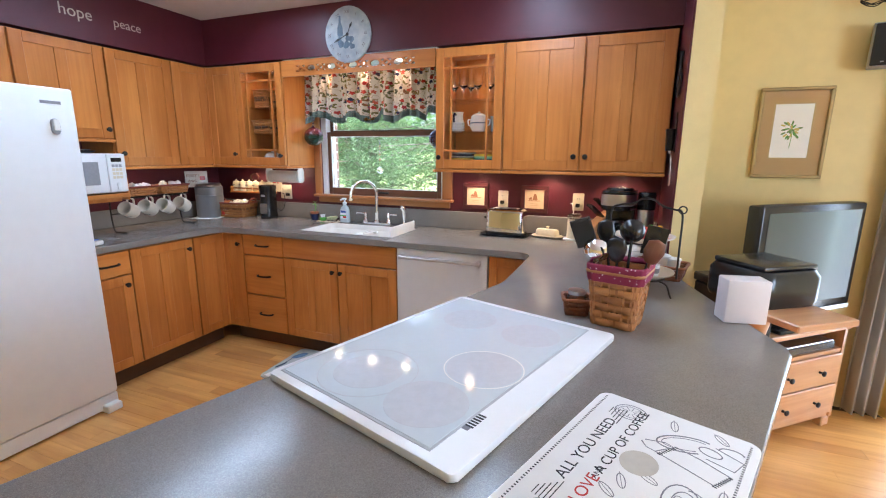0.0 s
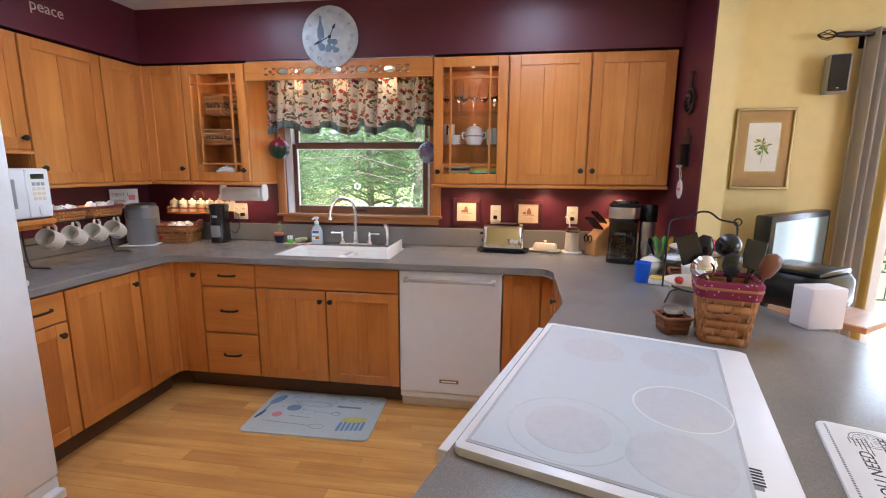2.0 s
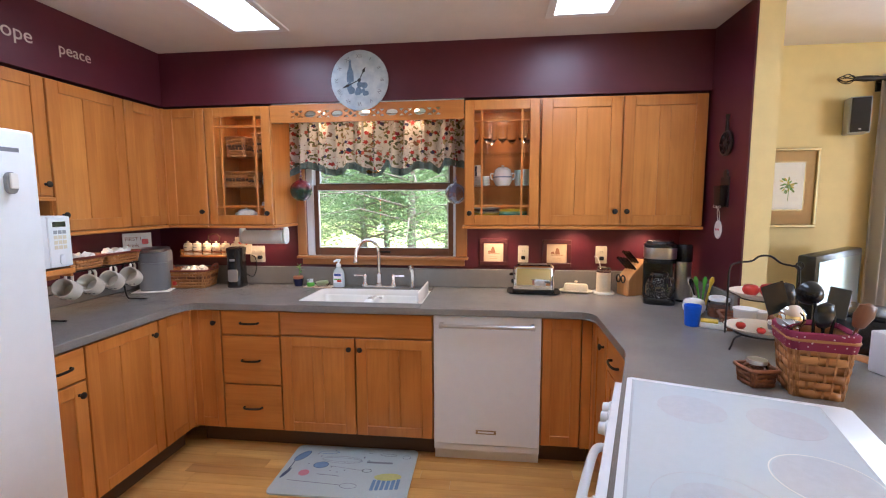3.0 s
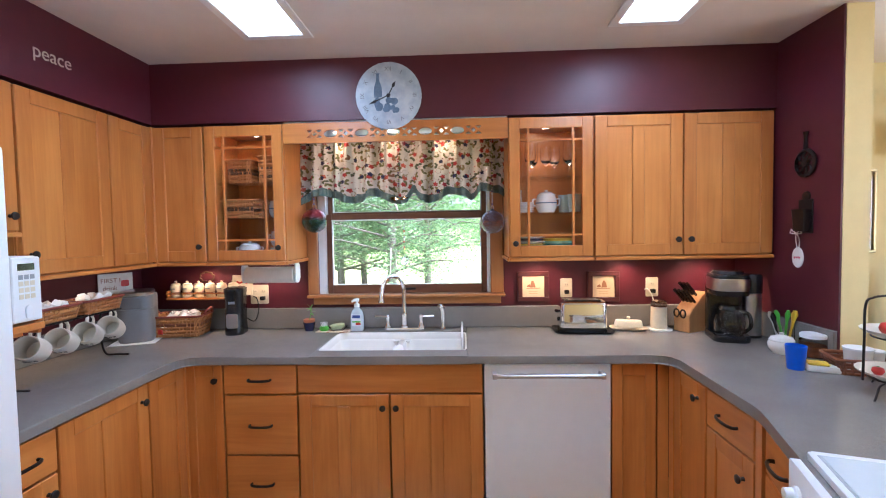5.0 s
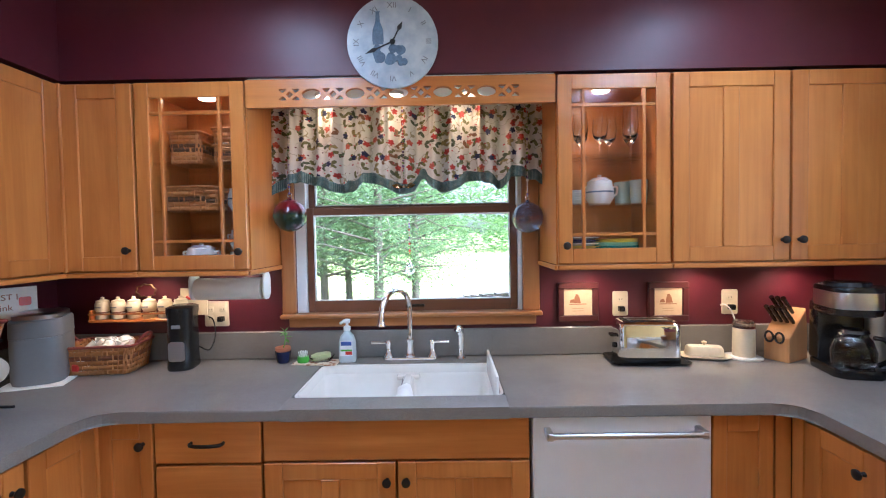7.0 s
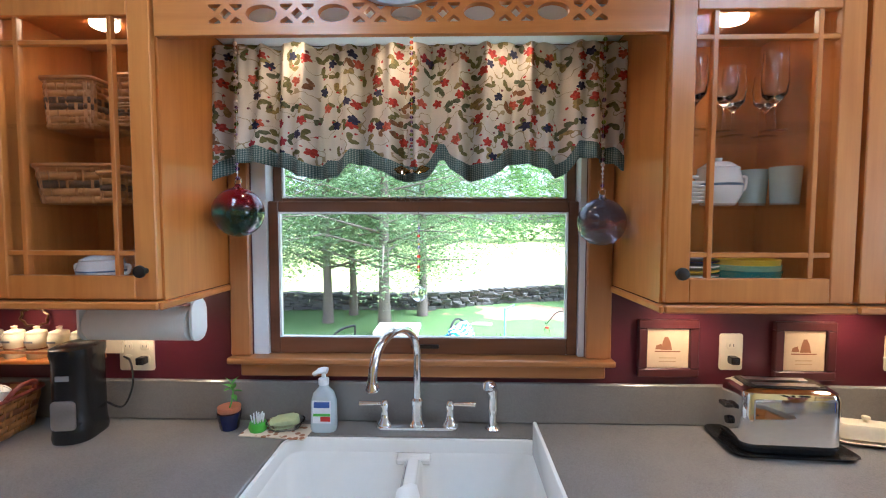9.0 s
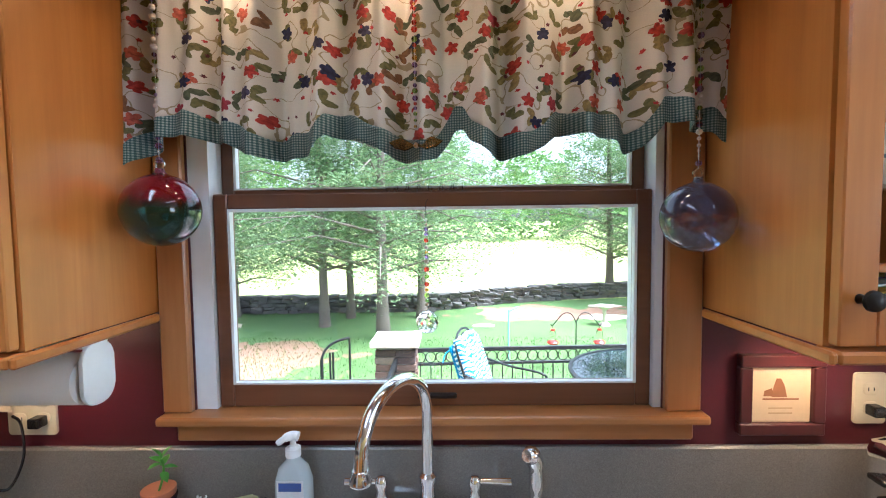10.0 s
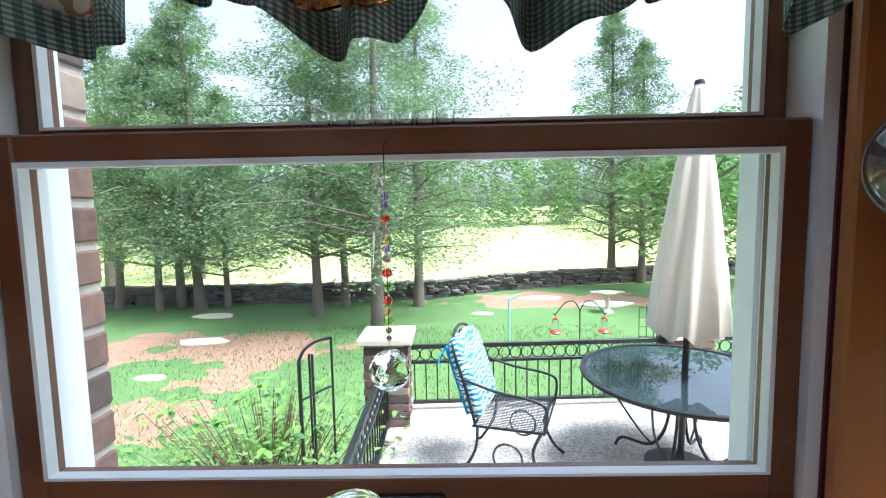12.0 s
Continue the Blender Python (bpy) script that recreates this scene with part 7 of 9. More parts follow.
inked(fm, oval(-0.06, 0.095, 0.12, 0.018, -2), 0.0012, M_GREYLINE, MZ, True)
part("printed_grip", boxes((0.09, 0.24, 0.075, 0.092, MZ, MZ + 0.0003)), M_GREYLINE, fm)
inked(fm, [(-0.11, 0.03), (0.06, 0.005), (0.09, 0.005)], 0.0016, M_GREYLINE, MZ)
inked(fm, oval(0.11, 0.003, 0.026, 0.016), 0.0016, M_INK, MZ, True)
inked(fm, [(-0.30, -0.115), (-0.10, -0.128), (0.0, -0.135)], 0.0025, M_GREYLINE, MZ)
inked(fm, oval(0.045, -0.138, 0.045, 0.022), 0.0018, M_GREYLINE, MZ, True)
inked(fm, [(-0.16, -0.05), (-0.07, -0.055), (-0.03, -0.06)], 0.0025, M_GREYLINE, MZ)
inked(fm, oval(-0.16, 0.165, 0.06, 0.014, 6), 0.0018, MBL, MZ, True)
inked(fm, oval(0.20, 0.165, 0.05, 0.012, -3), 0.0018, M_GREYLINE, MZ, True)
inked(fm, oval(0.31, 0.15, 0.022, 0.018), 0.0016, M_GREYLINE, MZ, True)
for k in range(6):
    part("printed_band", boxes((0.165 + k * 0.026, 0.183 + k * 0.026, -0.165 + 0.004 * k, -0.075 + 0.003 * k, MZ, MZ + 0.0003)), MBL, fm)
part("printed_fruit", prism(oval(0.24, -0.045, 0.075, 0.032, 6), MZ, MZ + 0.0004), plain("mat_yellow", (0.56, 0.52, 0.16), 0.7), fm, "yellow printed fruit")
rnd = random.Random(2)
for k in range(16):
    part("printed_dot", prism(oval(rnd.uniform(-0.25, 0.1), rnd.uniform(-0.09, 0.19), 0.006, 0.004, rnd.uniform(0, 90), 8), MZ, MZ + 0.0003), M_GREYLINE, fm)

# ---- crockery behind the glazed doors ----
def bowl(x, y, z, r, h, material, label, cat="bowl", group=""):
    o = thing("serving_" + cat, pose(x, y, z), label, cat, group)
    part("vessel", lathe([(0, 0), (r * 0.5, 0), (r * 0.55, h * 0.06), (r * 0.95, h * 0.5), (r, h), (r * 0.95, h), (r * 0.88, h * 0.5), (0, h * 0.12)], 24), material, o, "", True)
    return o


def pot(x, y, z, r, h, material, label, lid=True):
    o = thing("lidded_pot", pose(x, y, z), label, "pot", "crockery in the cabinet")
    part("vessel", lathe([(0, 0), (r * 0.7, 0), (r * 0.98, h * 0.25), (r, h * 0.5), (r * 0.85, h * 0.78), (r * 0.88, h * 0.82), (0, h * 0.82)], 24), material, o, "", True)
    part("band", lathe([(r * 0.995, h * 0.42), (r * 1.01, h * 0.45), (r * 0.995, h * 0.48)], 24), M_CKBLUE, o, "blue band", True)
    if lid:
        part("lid", lathe([(r * 0.84, h * 0.825), (r * 0.5, h * 0.94), (r * 0.12, h * 0.97), (r * 0.16, h * 1.04), (0, h * 1.06)], 24), material, o, "", True)
    for s in (-1, 1):
        part("ear", tube(smooth_line([(s * r * 0.92, 0, h * 0.62), (s * r * 1.25, 0, h * 0.62), (s * r * 1.2, 0, h * 0.38), (s * r * 0.95, 0, h * 0.32)], 4), r * 0.08, 6), material, o, "", True)
    return o


F0 = UB + 0.0185
S1, S2 = UB + 0.2415, UB + 0.4365
pot(-0.925, -0.17, F0, 0.062, 0.085, M_PORC, "white lidded tureen in the cabinet")
bowl(-0.755, -0.15, F0, 0.052, 0.05, M_PORC, "white bowl in the lower stack", "bowl", "crockery in the cabinet")
pot(-0.755, -0.15, F0 + 0.055, 0.05, 0.11, M_PORC, "white crock in the cabinet", False)
pot(-0.745, -0.16, S1, 0.058, 0.12, M_PORC, "white lidded crock on the shelf", False)
basket("shelf_basket", pose(-0.935, -0.17, S1), 0.21, 0.17, 0.105, 0.9, "honey basket with dark band on the shelf", 5, mats=(M_WICKER, M_TOE), band=(2,), rim=M_WICKER, group="baskets in the cabinet")
basket("shelf_basket", pose(-0.825, -0.22, S1), 0.05, 0.09, 0.085, 0.9, "small honey basket on the shelf", 5, mats=(M_WICKER, M_TOE), band=(2,), rim=M_WICKER, group="baskets in the cabinet")
for x, y, w, h in ((-0.935, -0.19, 0.135, 0.135), (-0.80, -0.13, 0.11, 0.165), (-0.705, -0.12, 0.075, 0.14), (-0.755, -0.245, 0.085, 0.07)):
    basket("shelf_basket", pose(x, y, S2), w, w, h, 0.92, "honey basket with dark band on the top shelf", 8, mats=(M_WICKER, M_TOE), band=(3, 4), rim=M_WICKER, group="baskets in the cabinet")
M_TEAL = plain("teal_glaze", (0.03, 0.22, 0.20), 0.25)
M_FROST = plain("frosted_tumbler", (0.42, 0.52, 0.50), 0.15, vary=0.05)
M_PALEGREEN = plain("jadeite_glass", (0.28, 0.55, 0.36), 0.2)
for k in range(7):
    p_ = thing("dinner_plate", pose(0.705, -0.175, F0 + k * 0.0125), "glazed dinner plate in a mixed stack", "plate", "plates in the stack")
    part("plate", lathe([(0, 0), (0.055, 0), (0.088, 0.010), (0.088, 0.013), (0.05, 0.005), (0, 0.005)], 36), (M_PORC, M_TEAL, M_PORC, M_YELL, M_PORC, M_NAVY, M_PORC)[k], p_, "", True)
for k, mt in enumerate((M_TEAL, M_PALEGREEN, M_YELL)):
    bowl(0.87, -0.17, F0 + k * 0.014, 0.092 - 0.002 * k, 0.05, mt, "glazed bowl in a nested stack", "bowl", "bowls in the stack")
for k in range(6):
    p_ = thing("saucer", pose(0.675, -0.22, S1 + k * 0.0095), "white porcelain saucer in a stack", "plate", "saucers in the stack")
    part("plate", lathe([(0, 0), (0.03, 0), (0.052, 0.008), (0.052, 0.010), (0.03, 0.004), (0, 0.004)], 28), M_PORC, p_, "", True)
pot(0.805, -0.155, S1, 0.060, 0.125, M_PORC, "white lidded teapot on the shelf")
mug_ = thing("cream_pitcher", pose(0.635, -0.10, S1), "cream stoneware pitcher with navy handle", "pitcher")
part("vessel", lathe([(0, 0), (0.034, 0), (0.044, 0.05), (0.036, 0.11), (0.040, 0.135), (0.036, 0.135), (0, 0.12)], 24), M_MUG, mug_, "", True)
part("handle", tube(smooth_line([(0.0, -0.036, 0.115), (0.0, -0.07, 0.12), (0.0, -0.075, 0.07), (0.0, -0.042, 0.04)], 5), 0.007, 8), M_NAVY, mug_, "navy handle", True)
for x, y in ((0.915, -0.13), (0.955, -0.20)):
    g_ = thing("green_tumbler", pose(x, y, S1), "frosted pale tumbler on the glass shelf", "tumbler", "tumblers on the shelf")
    part("glass", lathe([(0, 0), (0.032, 0), (0.038, 0.10), (0.036, 0.10), (0.030, 0.006), (0, 0.006)], 24), M_FROST, g_, "", True)
for k, (x, y) in enumerate(((0.625, -0.14), (0.71, -0.20), (0.735, -0.12), (0.80, -0.18), (0.86, -0.12), (0.925, -0.19), (0.955, -0.11))):
    g_ = thing("wine_glass", pose(x, y, S2), "clear stemmed wine glass on the shelf", "wine glass", "wine glasses")
    h = 0.17 + 0.02 * (k % 3)
    part("glass", lathe([(0, 0), (0.030, 0), (0.030, 0.002), (0.005, 0.008), (0.0035, 0.06), (0.006, 0.070), (0.028, 0.095), (0.032, 0.13), (0.028, h), (0.0268, h), (0.0305, 0.13), (0.026, 0.097), (0, 0.074)], 24), M_GLASS, g_, "", True)

# ---- ironwork on the short wall ----
def on_stub(y, z):
    return pose(1.9495, y, z, 90, 0, -90)


o = thing("iron_trivet", on_stub(-0.555, 1.80), "black cast-iron trivet hung on the wall", "trivet")
bm = bmesh.new()
lathe([(0.055, -0.008), (0.066, -0.004), (0.066, 0.004), (0.055, 0.008)], 28, bm, pose(0, 0.0, 0.010), closed=True)
part("ring", bm, M_IRON, o, "", True)
for k in range(8):
    a = 2 * math.pi * k / 8
    part("spoke", tube(smooth_line([(0.012 * math.cos(a), 0.012 * math.sin(a), 0.01), (0.035 * math.cos(a + 0.35), 0.035 * math.sin(a + 0.35), 0.012), (0.056 * math.cos(a), 0.056 * math.sin(a), 0.01)], 4), 0.005, 6), M_IRON, o, "", True)
part("hub", lathe([(0, 0.003), (0.018, 0.003), (0.018, 0.016), (0, 0.018)], 16), M_IRON, o, "", True)
part("grip", tube([(0, 0.062, 0.01), (0, 0.12, 0.01), (0, 0.145, 0.01)], [0.010, 0.007, 0.012], 8), M_IRON, o, "", True)
o = thing("iron_match_holder", on_stub(-0.555, 1.555), "black cast-iron match holder hung on the wall", "match holder")
part("box", loft([(rrect(0.07, 0.030, 0.008), -0.075), (rrect(0.085, 0.040, 0.010), 0.02), (rrect(0.088, 0.044, 0.010), 0.028)]), M_IRON, o, "", True, pose(0, 0, 0.024, -90))
part("back", boxes((-0.045, 0.045, -0.085, 0.075, 0.0, 0.006), bevel=0.003), M_IRON, o)
part("crest", lathe([(0, 0), (0.025, 0), (0.022, 0.006), (0, 0.008)], 16), M_IRON, o, "", True, pose(0, 0.088, 0))
o = thing("heart_plaque", on_stub(-0.51, 1.352), "small white oval plaque with pink hearts on a ribbon", "plaque")
bm = lathe([(0, 0), (0.042, 0), (0.044, 0.003), (0.042, 0.007), (0, 0.008)], 28)
bmesh.ops.transform(bm, matrix=Matrix.Diagonal((0.82, 1.15, 1, 1)), verts=bm.verts)
part("disc", bm, M_PORC, o, "", True)
for x in (-0.015, 0.0, 0.015):
    part("heart", prism([(x, -0.009), (x + 0.007, 0.001), (x + 0.004, 0.006), (x, 0.003), (x - 0.004, 0.006), (x - 0.007, 0.001)], 0.0082, 0.0088), plain("heart_pink", (0.6, 0.12, 0.16), 0.5), o, "pink heart")
part("ribbon", tube(smooth_line([(-0.006, 0.048, 0.004), (-0.012, 0.085, 0.006), (0.0, 0.115, 0.012), (0.012, 0.085, 0.006), (0.006, 0.048, 0.004)], 4), 0.002, 6), M_PORC, o, "white ribbon", True)
for s in (-1, 1):
    part("bow", tube([(0, 0.115, 0.012), (s * 0.03, 0.135, 0.016), (s * 0.038, 0.118, 0.016), (0, 0.113, 0.012)], 0.003, 6), M_PORC, o, "", True)
# ---- dining side ----
pc = thing("framed_botanical", pose(2.572, -0.0005, 1.581, 90), "framed botanical print with gold frame and tan mount", "picture")
w, h = 0.335, 0.49
M_GOLD = plain("aged_gold", (0.42, 0.32, 0.15), 0.35, 0.6)
part("frame", boxes((-w / 2, w / 2, -h / 2, -h / 2 + 0.018, 0, 0.024), (-w / 2, w / 2, h / 2 - 0.018, h / 2, 0, 0.024), (-w / 2, -w / 2 + 0.018, -h / 2 + 0.018, h / 2 - 0.018, 0, 0.024), (w / 2 - 0.018, w / 2, -h / 2 + 0.018, h / 2 - 0.018, 0, 0.024), bevel=0.004), M_GOLD, pc)
part("mount", boxes((-w / 2 + 0.018, w / 2 - 0.018, -h / 2 + 0.018, h / 2 - 0.018, 0, 0.010)), plain("tan_mount", (0.46, 0.30, 0.13), 0.8, vary=0.06), pc, "tan mount")
part("inner_line", boxes((-0.095, 0.095, -0.14, 0.165, 0.0102, 0.0112)), M_GOLD, pc)
part("print", boxes((-0.088, 0.088, -0.132, 0.157, 0.0113, 0.0118)), M_PAPER, pc, "ivory print sheet")
rnd = random.Random(3)
for k in range(34):
    a, r = rnd.uniform(0, 6.28), rnd.uniform(0.005, 0.055)
    part("painted_leaf", prism(moved([(0.013 * math.cos(q) * math.cos(a) - 0.005 * math.sin(q) * math.sin(a), 0.013 * math.cos(q) * math.sin(a) + 0.005 * math.sin(q) * math.cos(a)) for q in [2 * math.pi * i / 8 for i in range(8)]], r * math.cos(a) * 0.85, 0.025 + r * math.sin(a)), 0.0119 + k * 0.00002, 0.0121 + k * 0.00002),
         (plain("print_green", (0.14, 0.24, 0.07), 0.8), M_STEM, plain("print_yellow", (0.55, 0.45, 0.10), 0.8))[k % 3] if k < 3 else bpy.data.materials[("print_green", "plant_green", "print_yellow")[k % 3]], pc)
part("painted_stem", tube([(0, -0.08, 0.0122), (0.004, -0.02, 0.0122), (0.0, 0.02, 0.0122)], 0.0015, 5), M_STEM, pc)
g = part("pane", boxes((-w / 2 + 0.018, w / 2 - 0.018, -h / 2 + 0.018, h / 2 - 0.018, 0.0145, 0.016)), M_PANE, pc)
g.visible_shadow = False

cr_ = thing("curtain_rod", pose(0, -0.085, 2.212), "black iron curtain rod with cage finial", "curtain rod")
part("rod", tube([(2.90, 0, 0), (5.45, 0, 0)], 0.011, 10), M_IRON, cr_, "", True)
part("finial_neck", tube([(2.965, 0, 0), (2.90, 0, 0), (2.845, 0, 0)], [0.015, 0.018, 0.012], 12), M_IRON, cr_, "", True)
for k in range(6):
    a = 2 * math.pi * k / 6
    part("finial_wire", tube(smooth_line([(2.845, 0.006 * math.cos(a), 0.006 * math.sin(a)), (2.815, 0.026 * math.cos(a + 0.5), 0.026 * math.sin(a + 0.5)), (2.785, 0.022 * math.cos(a + 1.0), 0.022 * math.sin(a + 1.0)), (2.752, 0.003 * math.cos(a + 1.4), 0.003 * math.sin(a + 1.4))], 5), 0.0028, 6), M_IRON, cr_, "", True)
for x in (3.03, 5.38):
    part("bracket", boxes((x - 0.012, x + 0.012, 0.0, 0.084, -0.012, 0.004), (x - 0.012, x + 0.012, 0.072, 0.084, -0.06, 0.02)), M_IRON, cr_)


def drape(name, x0, x1, folds, material, label, seed, z0=0.02, lean=0.0):
    o = thing(name, pose(0, -0.085, 0), label, "curtain", "door curtains")
    bm = bmesh.new()
    g = []
    nx, nz = folds * 10, 14
    for j in range(nz + 1):
        z = z0 + (2.24 - z0) * j / nz
        t = 1 - j / nz
        row = []
        for i in range(nx + 1):
            u = i / nx
            x = x0 + (x1 - x0) * (u + 0.012 * math.sin(6 * u + 3 * t)) + lean * t * (u - 0.5)
            row.append(bm.verts.new((x, 0.034 * math.sin(2 * math.pi * folds * u + seed) * (1 + 0.2 * math.sin(5 * u + 2 * t)) , z)))
        g.append(row)
    for a, b in zip(g, g[1:]):
        for i in range(nx):
            bm.faces.new((a[i], a[i + 1], b[i + 1], b[i]))
    c = part("panel", bm, material, o, "", "all")
    c.modifiers.new("thick", 'SOLIDIFY').thickness = 0.003


def cloth_mat(name, color, trans):
    m, nt, b = nodes_of(name)
    v = coords(nt, shift=False)
    c = ramp(nt, noise_tex(nt, v, 500, 2), [(0.3, tuple(k * 0.85 for k in color)), (0.7, color)])
    nt.links.new(c, b.inputs["Base Color"])
    b.inputs["Roughness"].default_value = 0.85
    tl = nt.nodes.new("ShaderNodeBsdfTranslucent")
    nt.links.new(c, tl.inputs[0])
    ms = nt.nodes.new("ShaderNodeMixShader")
    ms.inputs[0].default_value = trans
    nt.links.new(b.outputs[0], ms.inputs[1])
    nt.links.new(tl.outputs[0], ms.inputs[2])
    nt.links.new(ms.outputs[0], nt.nodes["Material Output"].inputs[0])
    return m


drape("door_curtain", 3.01, 3.165, 3, cloth_mat("grey_linen", (0.62, 0.58, 0.54), 0.3), "pale grey linen curtain gathered beside the door", 0.4)
drape("sheer_curtain", 3.175, 3.24, 1, cloth_mat("yellow_voile", (0.80, 0.66, 0.25), 0.5), "pale yellow curtain at the door edge", 1.2)
drape("door_curtain", 5.12, 5.40, 4, bpy.data.materials["grey_linen"], "pale grey linen curtain gathered beside the door", 2.0)

sp_ = thing("wall_speaker", pose(2.905, -0.005, 2.0, 0, 0, -18), "small black and silver loudspeaker on the wall", "loudspeaker")
part("cabinet", boxes((-0.052, 0.052, -0.12, -0.02, -0.105, 0.105), bevel=0.006, seg=2), M_GREYPL, sp_, "", True)
part("grille", boxes((-0.044, 0.044, -0.128, -0.1205, -0.098, 0.098), bevel=0.003), M_BLACK, sp_, "black cloth grille")
part("badge", boxes((-0.006, 0.006, -0.1295, -0.1283, -0.085, -0.079)), M_STEEL, sp_)
part("mount", boxes((-0.015, 0.015, -0.02, 0.0, -0.02, 0.02)), M_BLACK, sp_)

ar = thing("area_rug", pose(3.22, -0.58, 0.0015, 0, 0, 4), "grey-beige woven area rug on the oak floor", "rug")
part("pile", boxes((0.0, 1.6, -1.5, 0.0, 0.0, 0.009), bevel=0.003), plain("woven_grey_beige", (0.52, 0.48, 0.43), 0.95, vary=0.2, grain=140, bump=0.5), ar)
part("binding", boxes((-0.012, 0.0, -1.5, 0.0, 0.0, 0.010), (0.0, 1.6, 0.0, 0.012, 0.0, 0.010)), plain("rug_binding", (0.40, 0.36, 0.32), 0.9), ar, "darker bound edge")

# television cabinet, set across the corner
M_PINE = wood("pine_orange", (0.50, 0.25, 0.10), (0.70, 0.40, 0.19), 'x')
TVM = pose(2.561, -0.325, 0, 0, 0, 41)
tc = thing("television_cabinet", TVM, "orange pine television cabinet with two drawers", "tv cabinet")
part("top", boxes((-0.31, 0.31, -0.175, 0.165, 0.57, 0.595), bevel=0.004), M_PINE, tc)
for x in (-0.30, 0.28):
    part("side", boxes((x, x + 0.02, -0.165, 0.16, 0.06, 0.5695)), M_PINE, tc)
part("back", boxes((-0.2795, 0.2795, 0.145, 0.16, 0.06, 0.5695)), M_PINE, tc)
part("shelf", boxes((-0.2795, 0.2795, -0.16, 0.1445, 0.44, 0.46)), M_PINE, tc)
part("plinth", boxes((-0.2795, 0.2795, -0.155, 0.1445, 0.06, 0.085)), M_PINE, tc)
for z0, z1 in ((0.09, 0.26), (0.268, 0.436)):
    d = part("drawer", boxes((-0.278, 0.278, -0.172, -0.15, z0, z1), bevel=0.004), M_PINE, tc)
    for x in (-0.12, 0.12):
        part("knob", knob_mesh(), M_IRON, d, "dark knob", True, pose(x, -0.172, (z0 + z1) / 2))
for x in (-0.27, 0.27):
    for yy in (-0.135, 0.13):
        part("foot", boxes((x - 0.03, x + 0.03, yy - 0.025, yy + 0.025, 0.0, 0.0595), bevel=0.006), M_PINE, tc)
dv_ = thing("disc_player", TVM @ pose(0.02, -0.01, 0.4605), "slim silver disc player on the cabinet shelf", "disc player")
part("case", boxes((-0.21, 0.21, -0.14, 0.13, 0.004, 0.05), bevel=0.004), M_STEEL, dv_)
part("front", boxes((-0.205, 0.205, -0.147, -0.1405, 0.008, 0.046)), M_BLACK, dv_)
tv = thing("television", TVM @ pose(-0.02, -0.085, 0.5955), "black flat-screen television with silver base", "television")
part("stand", boxes((-0.20, 0.20, -0.08, 0.10, 0.0, 0.022), bevel=0.008, seg=2), M_BLACK, tv, "", True)
part("neck", boxes((-0.06, 0.06, -0.02, 0.04, 0.0225, 0.09)), M_BLACK, tv)
part("cabinet", boxes((-0.375, 0.375, -0.03, 0.05, 0.065, 0.635), bevel=0.012, seg=2), M_BLACK, tv, "", True)
part("screen", boxes((-0.335, 0.335, -0.0325, -0.0305, 0.135, 0.60)), plain("screen_grey", (0.10, 0.12, 0.11), 0.12, vary=0.02, bump=0), tv, "dark glossy screen")
part("lower_trim", boxes((-0.368, 0.368, -0.0335, -0.0305, 0.074, 0.096)), M_STEEL, tv, "silver trim")
# printer and white box between counter and television
st = thing("side_table", pose(2.37, -1.17, 0, 0, 0, 36), "orange pine side table behind the peninsula", "side table")
part("top", boxes((-0.20, 0.07, -0.15, 0.17, 0.888, 0.913), bevel=0.004), M_PINE, st)
part("column", lathe([(0, 0.018), (0.05, 0.018), (0.032, 0.08), (0.022, 0.30), (0.035, 0.55), (0.025, 0.75), (0.05, 0.8875), (0, 0.8875)], 20), M_PINE, st, "", True, pose(-0.08, 0.09, 0))
part("foot", boxes((-0.20, 0.04, -0.03, 0.21, 0, 0.0175), bevel=0.004), M_PINE, st)
pr = thing("printer", pose(2.255, -1.10, 0.9135, 0, 0, 36), "black inkjet printer on the side table", "printer")
part("body", loft([(rrect(0.27, 0.25, 0.04), 0.0), (rrect(0.29, 0.27, 0.05), 0.02), (rrect(0.29, 0.27, 0.05), 0.11), (rrect(0.27, 0.24, 0.05), 0.135)]), M_BLACK, pr, "", True)
part("lid", boxes((-0.125, 0.125, -0.11, 0.11, 0.1355, 0.155), bevel=0.006, seg=2), M_BLACK, pr, "", True)
bx_ = thing("black_box", pose(2.235, -0.80, 0.0, 0, 0, 30), "black storage box stack beside the television", "storage box")
part("box", boxes((-0.11, 0.11, -0.12, 0.12, 0.0, 0.88), bevel=0.008), M_BLACK, bx_)
part("lid", boxes((-0.115, 0.115, -0.125, 0.125, 0.881, 0.92), bevel=0.006), M_BLACK, bx_)
rt = thing("white_router", pose(2.125, -1.42, 0.916, 0, 0, 12), "white cuboid wireless router on a pine ledge", "router")
part("case", boxes((-0.065, 0.065, -0.04, 0.04, 0, 0.145), bevel=0.005, seg=2), plain("router_white", (0.70, 0.66, 0.68), 0.5, vary=0.02), rt, "", True)
# ---- garden ----
PZ, GZ = -0.38, -1.37


